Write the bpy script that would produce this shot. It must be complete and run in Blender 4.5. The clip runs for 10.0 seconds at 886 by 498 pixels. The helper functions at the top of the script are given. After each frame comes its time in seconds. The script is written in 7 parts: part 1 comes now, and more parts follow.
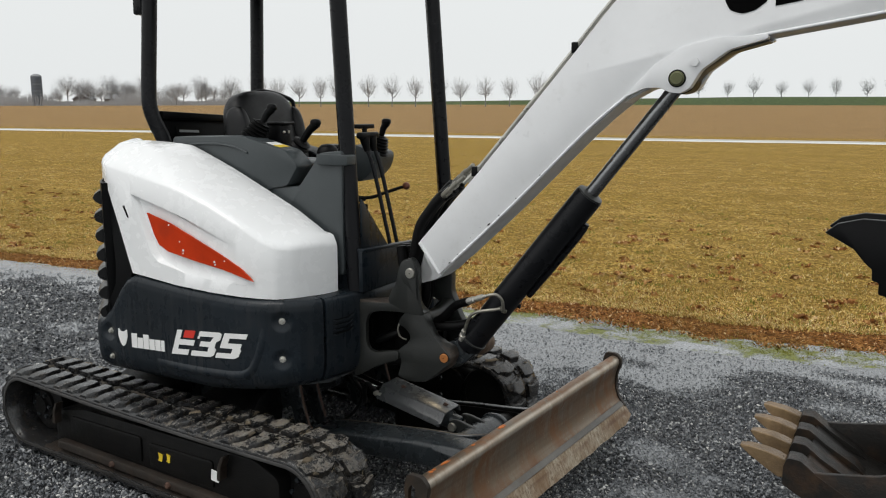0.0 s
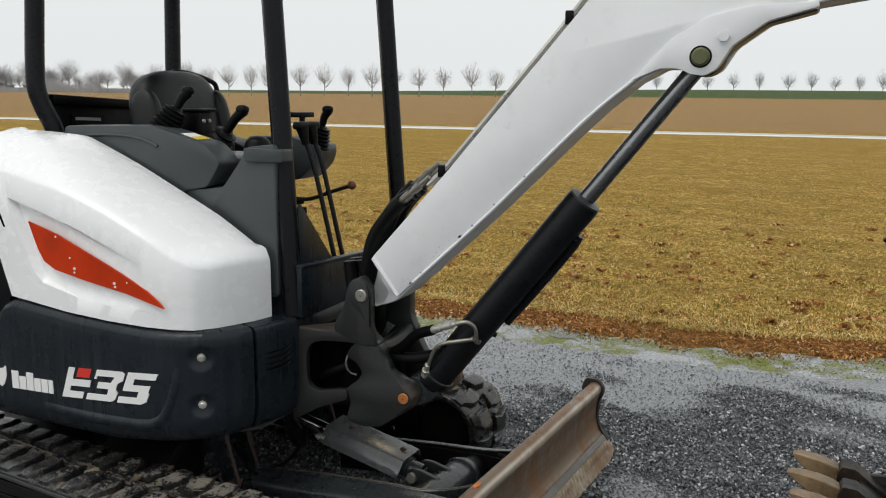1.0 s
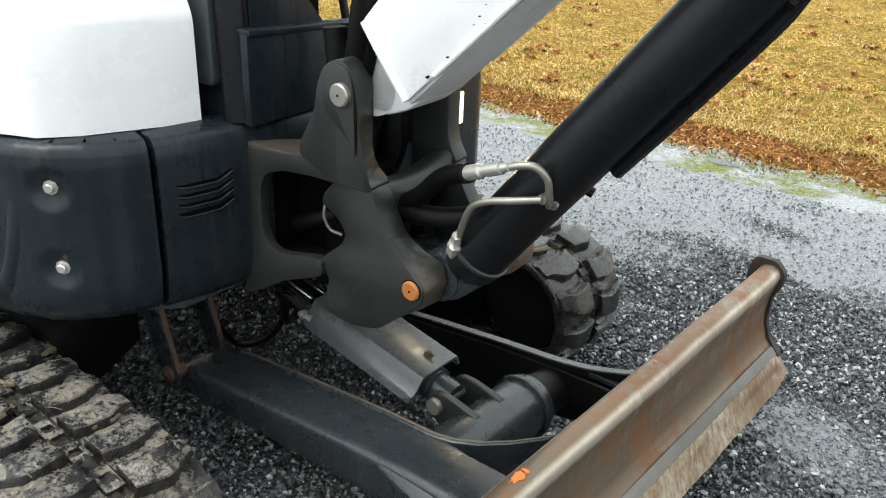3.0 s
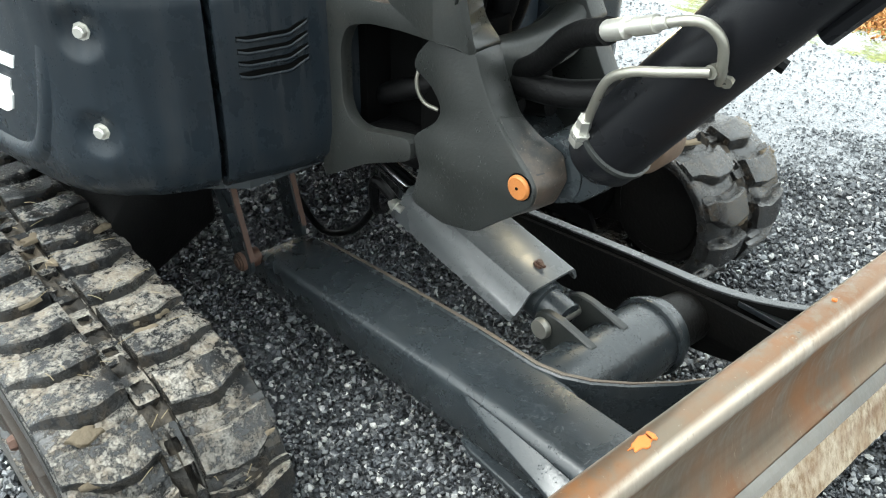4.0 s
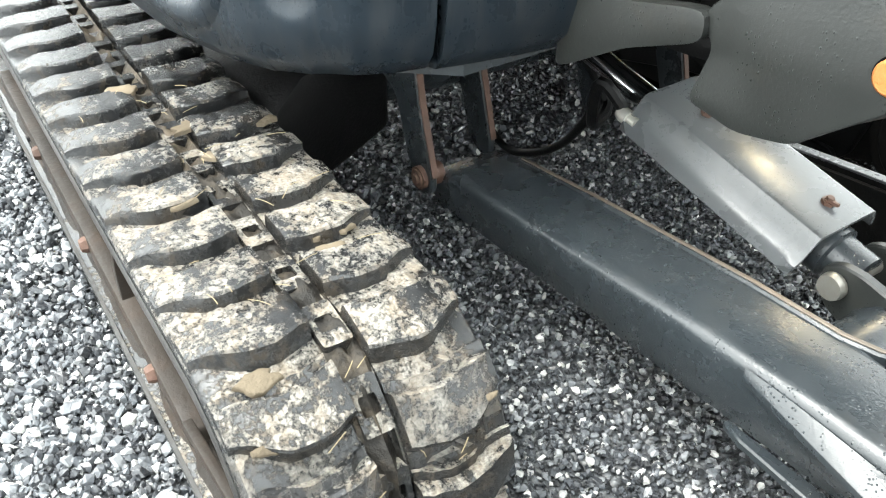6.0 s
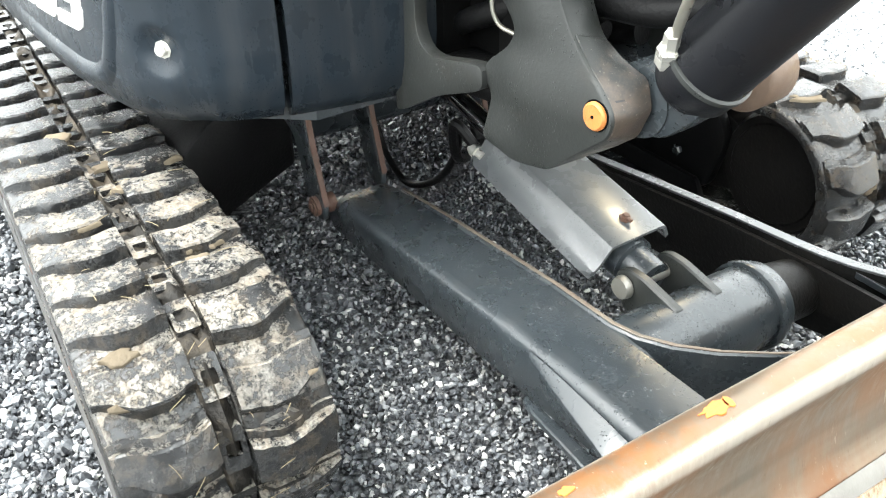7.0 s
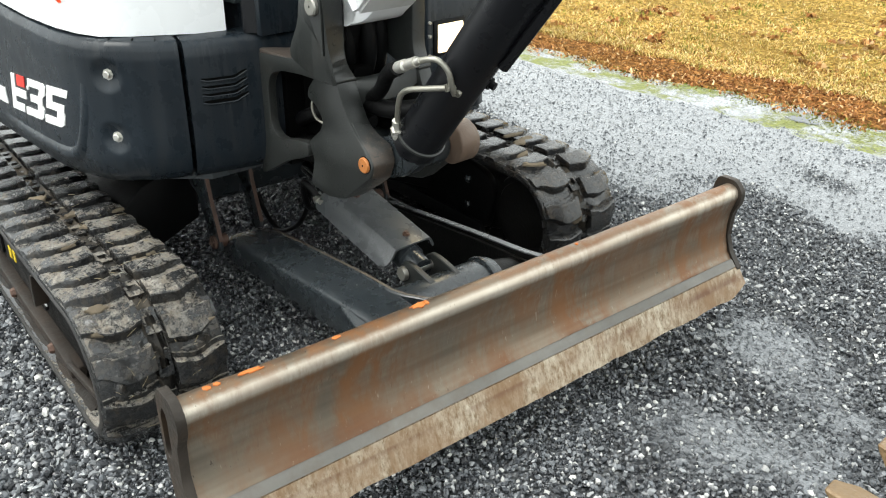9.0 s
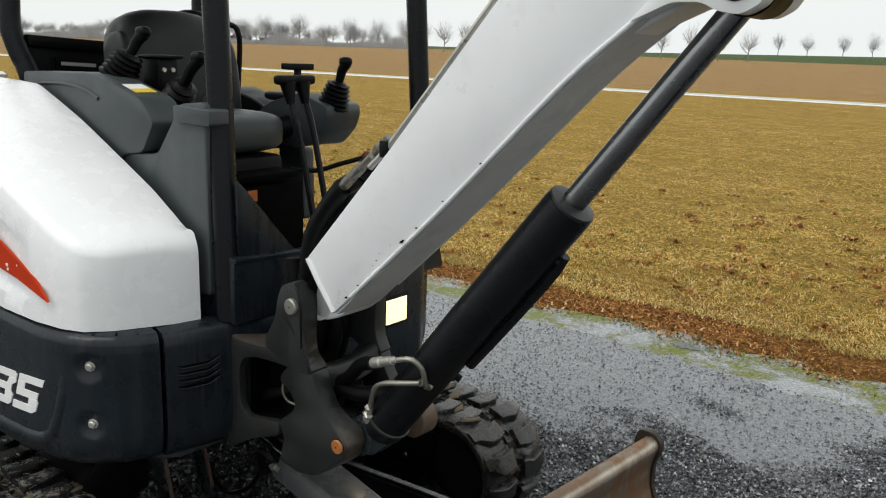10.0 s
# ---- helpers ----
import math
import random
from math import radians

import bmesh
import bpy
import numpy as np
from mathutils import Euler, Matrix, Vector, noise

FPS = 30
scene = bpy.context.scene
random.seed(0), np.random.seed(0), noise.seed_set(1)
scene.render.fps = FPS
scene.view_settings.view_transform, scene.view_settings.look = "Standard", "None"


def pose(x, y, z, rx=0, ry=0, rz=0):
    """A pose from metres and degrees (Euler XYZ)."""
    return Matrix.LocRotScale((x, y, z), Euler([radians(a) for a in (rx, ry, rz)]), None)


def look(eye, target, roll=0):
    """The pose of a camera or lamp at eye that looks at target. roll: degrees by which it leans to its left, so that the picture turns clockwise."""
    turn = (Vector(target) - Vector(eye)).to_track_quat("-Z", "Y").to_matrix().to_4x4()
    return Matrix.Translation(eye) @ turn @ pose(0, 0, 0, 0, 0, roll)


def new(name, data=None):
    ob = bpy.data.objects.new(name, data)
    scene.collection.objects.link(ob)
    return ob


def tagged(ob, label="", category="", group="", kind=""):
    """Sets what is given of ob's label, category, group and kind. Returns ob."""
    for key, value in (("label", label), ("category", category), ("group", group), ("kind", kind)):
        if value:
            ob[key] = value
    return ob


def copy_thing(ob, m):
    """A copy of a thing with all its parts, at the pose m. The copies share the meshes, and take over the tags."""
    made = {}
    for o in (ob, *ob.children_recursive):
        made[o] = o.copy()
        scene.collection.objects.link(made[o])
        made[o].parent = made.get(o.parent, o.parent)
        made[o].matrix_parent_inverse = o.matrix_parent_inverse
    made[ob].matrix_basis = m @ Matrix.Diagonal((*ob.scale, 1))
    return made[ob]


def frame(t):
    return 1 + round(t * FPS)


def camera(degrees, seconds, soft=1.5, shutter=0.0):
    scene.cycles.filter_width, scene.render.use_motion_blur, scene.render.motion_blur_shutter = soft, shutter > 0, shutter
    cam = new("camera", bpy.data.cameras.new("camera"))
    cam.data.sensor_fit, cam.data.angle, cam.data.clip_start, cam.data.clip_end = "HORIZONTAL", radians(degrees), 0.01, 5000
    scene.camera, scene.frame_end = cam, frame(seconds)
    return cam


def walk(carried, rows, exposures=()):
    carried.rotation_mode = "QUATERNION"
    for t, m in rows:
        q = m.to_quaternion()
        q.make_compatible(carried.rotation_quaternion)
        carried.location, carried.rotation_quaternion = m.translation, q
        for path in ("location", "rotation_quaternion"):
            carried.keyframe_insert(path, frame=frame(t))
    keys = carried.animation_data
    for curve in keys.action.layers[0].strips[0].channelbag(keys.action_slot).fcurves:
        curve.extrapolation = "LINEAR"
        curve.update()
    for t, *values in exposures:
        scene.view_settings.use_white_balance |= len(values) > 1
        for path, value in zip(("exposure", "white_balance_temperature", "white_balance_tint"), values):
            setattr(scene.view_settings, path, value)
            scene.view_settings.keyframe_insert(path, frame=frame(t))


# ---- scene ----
import itertools

cam = camera(55.3, 10.0, soft=1.1)
METRES, START, EYE, TILT, LEAN, TURN = 5.0, (3.05, -3.127), 1.77, -9.9, 0.0, 33.6
ROWS = [
    (0.0, 0.0, 0.0, 0.0, 0.0, 0.0, -0.0),
    (0.5, -0.0115, 0.0712, 0.006, -1.65, -0.28, 0.06),
    (1.0, -0.0172, 0.1322, 0.0182, -4.48, -0.66, 0.25),
    (1.5, -0.0007, 0.2109, 0.0219, -2.38, -1.72, -0.26),
    (2.0, 0.0103, 0.282, 0.0175, 0.55, -5.66, -1.34),
    (3.5, 0.0497, 0.4636, 0.0001, 10.22, -19.47, -3.9),
    (4.0, 0.0368, 0.4885, -0.0129, 15.38, -23.29, -3.87),
    (4.5, -0.0039, 0.5208, -0.0426, 17.8, -26.54, -3.68),
    (5.0, -0.032, 0.5393, -0.057, 19.34, -29.42, -4.26),
    (6.5, 0.0058, 0.5241, -0.0467, 24.32, -25.87, -4.24),
    (7.0, 0.0492, 0.5095, -0.0353, 24.01, -24.62, -3.41),
    (7.5, 0.072, 0.4851, -0.0256, 20.02, -22.53, -2.8),
    (8.0, 0.0972, 0.4259, -0.021, 17.15, -19.09, -3.28),
    (8.5, 0.1352, 0.3761, -0.0171, 17.37, -17.73, -3.62),
    (9.0, 0.1554, 0.3477, -0.0072, 17.6, -17.36, -3.51),
    (9.5, 0.1324, 0.3351, 0.0275, 15.74, -11.95, -2.62),
    (10.0, 0.1194, 0.2971, 0.0434, 9.31, -3.69, -3.55),
]
EXPOSURES = [(0, 0, 6500, 10), (1.8, 0, 6500, 10), (2.6, 0.55, 6400, 8), (3.5, 1.7, 6250, 5), (4, 1.95, 6200, 3), (4.5, 2.45, 6200, 3), (5, 2.65, 6300, 4), (6.5, 2.9, 6400, 6), (7, 2.95, 6400, 7), (7.5, 2.5, 6500, 9), (8, 1.75, 6500, 7), (8.5, 1.45, 6500, 6), (9, 1.40, 6450, 6), (9.5, 1.0, 6450, 6), (10, 0.15, 6500, 8)]
walk(cam, [(t, pose(*START, EYE, TILT, LEAN, TURN) @ pose(METRES * x, METRES * y, METRES * z, 90 + pitch, roll, yaw)) for t, x, y, z, yaw, pitch, roll in ROWS], EXPOSURES)

# ---- world and light: flat overcast winter daylight ----
world = bpy.data.worlds.new("overcast")
scene.world = world
world.use_nodes = True
wn = world.node_tree.nodes
wl = world.node_tree.links
sky = wn.new("ShaderNodeTexSky")
sky.sky_type = "NISHITA"
sky.sun_disc = False
sky.sun_elevation = radians(38)
sky.sun_rotation = radians(200)
sky.air_density, sky.dust_density, sky.ozone_density = 1.0, 8.0, 1.0
grey = wn.new("ShaderNodeHueSaturation")
grey.inputs["Saturation"].default_value = 0.12
lift = wn.new("ShaderNodeMix")
lift.data_type = "RGBA"
lift.inputs["Factor"].default_value = 0.86
lift.inputs["B"].default_value = (9.45, 9.75, 9.75, 1)
wl.new(sky.outputs["Color"], grey.inputs["Color"])
wl.new(grey.outputs["Color"], lift.inputs["A"])
wl.new(lift.outputs["Result"], wn["Background"].inputs["Color"])
wn["Background"].inputs["Strength"].default_value = 0.097
sun = new("sun", bpy.data.lights.new("sun", "SUN"))
sun.data.energy, sun.data.angle, sun.data.color = 1.1, radians(30), (1.0, 0.97, 0.93)
sun.matrix_world = look((0, 0, 20), (4.0, 9.0, 0))


# ---- materials ----
class Nodes:
    """A small helper round one node material."""

    def __init__(self, name):
        self.mat = bpy.data.materials.new(name)
        self.mat.use_nodes = True
        self.n, self.l = self.mat.node_tree.nodes, self.mat.node_tree.links
        self.b = self.n["Principled BSDF"]
        self.pos = self.n.new("ShaderNodeNewGeometry")

    def link(self, a, b):
        self.l.new(a, b)

    def coords(self, scale=(1, 1, 1), source=None):
        m = self.n.new("ShaderNodeMapping")
        m.inputs["Scale"].default_value = scale
        self.link(source or self.pos.outputs["Position"], m.inputs["Vector"])
        return m.outputs["Vector"]

    def noise(self, scale, detail=4.0, rough=0.55, stretch=(1, 1, 1), distort=0.0):
        t = self.n.new("ShaderNodeTexNoise")
        t.inputs["Scale"].default_value, t.inputs["Detail"].default_value = scale, detail
        t.inputs["Roughness"].default_value, t.inputs["Distortion"].default_value = rough, distort
        self.link(self.coords(stretch), t.inputs["Vector"])
        return t.outputs["Fac"]

    def cells(self, scale, feature="F1", out="Distance", stretch=(1, 1, 1)):
        t = self.n.new("ShaderNodeTexVoronoi")
        t.feature = feature
        t.inputs["Scale"].default_value = scale
        self.link(self.coords(stretch), t.inputs["Vector"])
        return t.outputs[out]

    def ramp(self, fac, *stops):
        r = self.n.new("ShaderNodeValToRGB")
        e = r.color_ramp.elements
        while len(e) < len(stops):
            e.new(0.5)
        for k, (p, c) in zip(e, stops):
            k.position = p
            k.color = (c, c, c, 1) if isinstance(c, (int, float)) else (*c, 1)
        self.link(fac, r.inputs["Fac"])
        return r.outputs["Color"]

    def mix(self, fac, a, b, mode="MIX"):
        m = self.n.new("ShaderNodeMix")
        m.data_type, m.blend_type = "RGBA", mode
        for key, v in (("Factor", fac), ("A", a), ("B", b)):
            if isinstance(v, (int, float)):
                m.inputs[key].default_value = v if key == "Factor" else (v, v, v, 1)
            elif isinstance(v, tuple):
                m.inputs[key].default_value = (*v, 1)
            else:
                self.link(v, m.inputs[key])
        return m.outputs["Result"]

    def math(self, op, a, b=0.5, clamp=False):
        m = self.n.new("ShaderNodeMath")
        m.operation, m.use_clamp = op, clamp
        for i, v in enumerate((a, b)):
            if isinstance(v, (int, float)):
                m.inputs[i].default_value = v
            else:
                self.link(v, m.inputs[i])
        return m.outputs["Value"]

    def axis(self, which):
        s = self.n.new("ShaderNodeSeparateXYZ")
        self.link(self.pos.outputs["Position"], s.inputs["Vector"])
        return s.outputs[which]

    def bump(self, height, strength=0.3, dist=0.01):
        b = self.n.new("ShaderNodeBump")
        b.inputs["Strength"].default_value, b.inputs["Distance"].default_value = strength, dist
        self.link(height, b.inputs["Height"])
        self.link(b.outputs["Normal"], self.b.inputs["Normal"])

    def set(self, color=None, rough=None, metal=None, coat=None, spec=None):
        for key, v in (("Base Color", color), ("Roughness", rough), ("Metallic", metal), ("Coat Weight", coat), ("Specular IOR Level", spec)):
            if v is None:
                continue
            if isinstance(v, tuple):
                self.b.inputs[key].default_value = (*v, 1)
            elif isinstance(v, (int, float)):
                self.b.inputs[key].default_value = v
            else:
                self.link(v, self.b.inputs[key])
        return self.mat


def painted(name, color, rough=0.4, metal=0.0, vary=0.25, grain=60.0, relief=0.08, drops=0.0, coat=0.0, dirt=None, dirt_amount=0.3, spec=0.5, streaks=0.0):
    k = Nodes(name)
    big = k.noise(3.0, 5, 0.6)
    fine = k.noise(grain, 3, 0.6)
    low = tuple(c * (1 - vary) for c in color)
    high = tuple(min(1, c * (1 + vary)) for c in color)
    col = k.mix(k.ramp(big, (0.3, 0.0), (0.7, 1.0)), low, high)
    if dirt:
        spots = k.noise(9.0, 8, 0.7)
        col = k.mix(k.ramp(spots, (0.58 - 0.2 * dirt_amount, 0.0), (0.75, dirt_amount)), col, dirt)
    ro = k.ramp(k.noise(14.0, 4, 0.6), (0.3, max(0.02, rough - 0.1)), (0.7, min(1, rough + 0.12)))
    if streaks:
        runs = k.math("MULTIPLY", k.ramp(k.noise(46.0, 5, 0.65, (1, 1, 0.05)), (0.46, 0.0), (0.66, streaks)), k.ramp(k.noise(2.2, 4, 0.6), (0.38, 0.15), (0.62, 1.0)))
        col = k.mix(runs, col, dirt)
        ro = k.mix(runs, ro, min(1.0, rough + 0.22))
    height = fine
    if drops:
        d = k.ramp(k.cells(210.0, stretch=(1, 1, 0.7)), (0.0, 1.0), (0.30, 0.0))
        keep = k.ramp(k.noise(24.0, 2, 0.5), (0.48, 0.0), (0.6, 1.0))
        wet = k.math("MULTIPLY", d, keep)
        ro = k.mix(wet, ro, 0.06)
        height = k.math("ADD", k.math("MULTIPLY", fine, 0.25), k.math("MULTIPLY", wet, drops))
    k.bump(height, relief, 0.004)
    return k.set(col, ro, metal, coat, spec)


WHITE = painted("white_paint", (0.86, 0.87, 0.875), 0.24, vary=0.012, grain=120, relief=0.008, coat=0.3, dirt=(0.6, 0.59, 0.56), dirt_amount=0.03)
BOOM_WHITE = painted("boom_white_paint", (0.72, 0.73, 0.74), 0.36, vary=0.05, grain=90, relief=0.05, coat=0.15, dirt=(0.34, 0.31, 0.27), dirt_amount=0.16)
STRIPE = painted("orange_red_decal", (0.52, 0.038, 0.005), 0.5, spec=0.12, vary=0.18, grain=90, relief=0.05, dirt=(0.10, 0.03, 0.02), dirt_amount=0.3)
NAVY = painted("dark_navy_plastic", (0.0098, 0.0142, 0.0190), 0.28, spec=0.26, vary=0.25, grain=240, relief=0.12, drops=0.9, dirt=(0.034, 0.036, 0.038), dirt_amount=0.28, streaks=0.6)
DARK = painted("dark_painted_steel", (0.0205, 0.0248, 0.0280), 0.27, spec=0.60, vary=0.3, grain=160, relief=0.45, drops=0.9, dirt=(0.050, 0.048, 0.044), dirt_amount=0.25)
CAST = painted("cast_dark_steel", (0.0195, 0.0212, 0.0202), 0.38, spec=0.42, vary=0.32, grain=150, relief=0.55, drops=0.25, dirt=(0.046, 0.038, 0.030), dirt_amount=0.28)
BLACK = painted("black_plastic", (0.0036, 0.0038, 0.0042), 0.40, spec=0.12, vary=0.2, grain=200, relief=0.15)
LOUVRE = painted("satin_black_plastic", (0.0042, 0.0046, 0.0052), 0.33, spec=0.45, vary=0.2, grain=200, relief=0.15)
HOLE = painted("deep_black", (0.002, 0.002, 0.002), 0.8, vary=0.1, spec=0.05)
GREY = painted("grey_console_plastic", (0.040, 0.048, 0.051), 0.42, spec=0.45, vary=0.1, grain=320, relief=0.2, dirt=(0.075, 0.078, 0.078), dirt_amount=0.15)
VINYL = painted("black_seat_vinyl", (0.008, 0.0083, 0.009), 0.40, spec=0.3, vary=0.2, grain=260, relief=0.3)
POST = painted("black_tube_paint", (0.0066, 0.0070, 0.0084), 0.30, spec=0.18, vary=0.2, grain=200, relief=0.1)
HOSEBLACK = painted("rubber_hose_black", (0.0036, 0.0036, 0.0038), 0.45, spec=0.14, vary=0.2, grain=150, relief=0.3)
CHROME = painted("chrome_rod", (0.62, 0.63, 0.64), 0.10, metal=1.0, vary=0.05, relief=0.02)
ROD = painted("wet_dark_rod", (0.24, 0.245, 0.25), 0.22, metal=1.0, vary=0.25, relief=0.05)
PLATEEDGE = painted("dark_rusted_plate", (0.030, 0.024, 0.019), 0.5, spec=0.3, vary=0.5, grain=90, relief=0.5, dirt=(0.11, 0.062, 0.030), dirt_amount=0.4)
STEEL = painted("zinc_steel", (0.50, 0.49, 0.45), 0.34, metal=0.65, vary=0.2, relief=0.2, dirt=(0.20, 0.16, 0.09), dirt_amount=0.35)
PIN = painted("greasy_pin_steel", (0.30, 0.29, 0.26), 0.38, metal=0.7, vary=0.2, relief=0.2, dirt=(0.12, 0.09, 0.05), dirt_amount=0.4)
RUSTPIN = painted("orange_rusted_pin", (0.38, 0.14, 0.035), 0.6, metal=0.2, vary=0.3, grain=120, relief=0.5, dirt=(0.20, 0.07, 0.02), dirt_amount=0.5)
RUST = painted("brown_rusted_steel", (0.085, 0.043, 0.028), 0.65, vary=0.4, grain=90, relief=0.6, dirt=(0.03, 0.026, 0.024), dirt_amount=0.6)
ORANGE = painted("bright_orange_paint_smear", (0.50, 0.145, 0.025), 0.6, vary=0.25, grain=150, relief=0.5)
DECAL = painted("white_decal", (0.80, 0.80, 0.79), 0.4, vary=0.03)
RED = painted("red_decal", (0.62, 0.035, 0.022), 0.4, vary=0.08)
YELLOW = painted("yellow_decal", (0.72, 0.52, 0.03), 0.5, vary=0.1)
WOODKNOB = painted("brown_knob", (0.16, 0.05, 0.025), 0.4, vary=0.2)
WORNTAN = painted("rubbed_brown_steel", (0.125, 0.086, 0.062), 0.45, metal=0.2, vary=0.4, grain=110, relief=0.4, dirt=(0.05, 0.036, 0.028), dirt_amount=0.5)
WORNCAST = painted("worn_brown_casting", (0.060, 0.047, 0.038), 0.42, metal=0.2, vary=0.4, grain=150, relief=0.5, drops=0.3, dirt=(0.022, 0.022, 0.021), dirt_amount=0.7)
PIPE = painted("dull_zinc_pipe", (0.30, 0.29, 0.25), 0.34, metal=0.7, vary=0.25, relief=0.15, dirt=(0.13, 0.10, 0.06), dirt_amount=0.5)
GUARD = painted("wet_grey_guard_paint", (0.070, 0.074, 0.077), 0.27, spec=0.55, vary=0.2, grain=150, relief=0.12, drops=0.7, dirt=(0.035, 0.030, 0.024), dirt_amount=0.3)
WEAR = painted("dark_wear_plate", (0.15, 0.142, 0.128), 0.42, metal=0.5, vary=0.25, grain=80, relief=0.3, dirt=(0.11, 0.075, 0.045), dirt_amount=0.5)
# white darkened for the boom's underside: shade put into the colour, with some grime
SHADE_GRIME = painted("shaded_grimy_white_paint", (0.50, 0.505, 0.50), 0.45, vary=0.12, grain=60, relief=0.1, dirt=(0.20, 0.18, 0.16), dirt_amount=0.4)
LIP = painted("scuffed_steel_edge", (0.11, 0.092, 0.072), 0.45, metal=0.3, vary=0.5, grain=120, relief=0.5, dirt=(0.06, 0.03, 0.016), dirt_amount=0.6)
LABELGREY = painted("grey_label", (0.33, 0.34, 0.34), 0.5, vary=0.2)


def blade_metal(name, pale):
    """Worn bare steel, polished by soil, browned by rust in level bands and in fine runs. A painted highlight runs
    along the upper lip.
    """
    k = Nodes(name)
    runs = k.noise(11.0, 8, 0.70, (1, 1, 0.30), 0.4)
    wide = k.noise(2.6, 5, 0.65, (1, 1, 0.8))
    fine = k.noise(70.0, 5, 0.75, (1, 1, 0.22))
    band = k.noise(3.4, 3, 0.5, (0.10, 0.10, 4.6))
    if pale:
        base = k.mix(k.ramp(fine, (0.38, 0.0), (0.62, 1.0)), (0.17, 0.115, 0.062), (0.55, 0.485, 0.38))
    else:
        base = k.mix(k.ramp(band, (0.36, 0.0), (0.64, 1.0)), (0.150, 0.120, 0.088), (0.34, 0.295, 0.235))
    runs = k.math("ADD", k.math("MULTIPLY", runs, 0.75), k.math("MULTIPLY", fine, 0.25))
    rust = k.math("MULTIPLY", k.ramp(runs, (0.400, 0.0), (0.530, 0.92)), k.ramp(wide, (0.36, 0.18), (0.55, 1.0)))
    # height band on the upper lip where the sky's highlight is put into the colour
    lip_highlight = k.ramp(k.axis("Z"), (0.434, 0.0), (0.446, 1.0), (0.465, 1.0), (0.4725, 0.0))
    rust = k.math("MULTIPLY", rust, k.math("SUBTRACT", 1.0, k.math("MULTIPLY", lip_highlight, 0.55)))
    base = k.mix(k.math("MULTIPLY", lip_highlight, 0.85), base, (0.60, 0.545, 0.46))
    col = k.mix(rust, base, (0.180, 0.079, 0.028) if not pale else (0.20, 0.115, 0.055))
    line = k.math("MULTIPLY", k.ramp(k.noise(2.0, 3, 0.5, (0.06, 0.06, 9.0)), (0.52, 0.0), (0.60, 0.75)), k.ramp(k.axis("Z"), (0.40, 1.0), (0.43, 0.0)))
    col = k.mix(k.math("MULTIPLY", line, k.ramp(wide, (0.40, 0.0), (0.55, 1.0))), col, (0.120, 0.052, 0.026))
    spots = k.ramp(fine, (0.62, 0.0), (0.74, 0.6))
    col = k.mix(spots, col, (0.065, 0.038, 0.022))
    scratch = k.ramp(k.noise(110.0, 3, 0.7, (1, 1, 0.08)), (0.66, 0.0), (0.72, 0.35))
    col = k.mix(scratch, col, (0.50, 0.46, 0.38))
    ro = k.mix(rust, k.ramp(fine, (0.3, 0.26), (0.7, 0.42)) if not pale else 0.45, 0.50)
    k.bump(k.math("ADD", fine, runs), 0.10, 0.003)
    return k.set(col, ro, k.mix(rust, 0.72 if not pale else 0.2, 0.30))


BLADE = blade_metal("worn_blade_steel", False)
EDGE = blade_metal("bright_cutting_edge", True)


def worn_toe():
    """Dark casting rubbed brown towards its toe."""
    k = Nodes("rubbed_casting_toe")
    rough = k.noise(38.0, 7, 0.75)
    low = k.ramp(k.axis("Z"), (0.655, 0.30), (0.705, 0.24), (0.765, -0.0))
    rub = k.ramp(k.math("ADD", k.math("MULTIPLY", rough, 0.8), low), (0.46, 0.0), (0.72, 0.85))
    col = k.mix(rub, (0.0195, 0.0210, 0.0205), (0.070, 0.052, 0.040))
    col = k.mix(k.ramp(k.noise(160.0, 4, 0.7), (0.60, 0.0), (0.72, 0.6)), col, (0.16, 0.14, 0.12))
    k.bump(rough, 0.35, 0.003)
    return k.set(col, k.ramp(rough, (0.35, 0.30), (0.65, 0.48)), 0.15)


TOE = worn_toe()


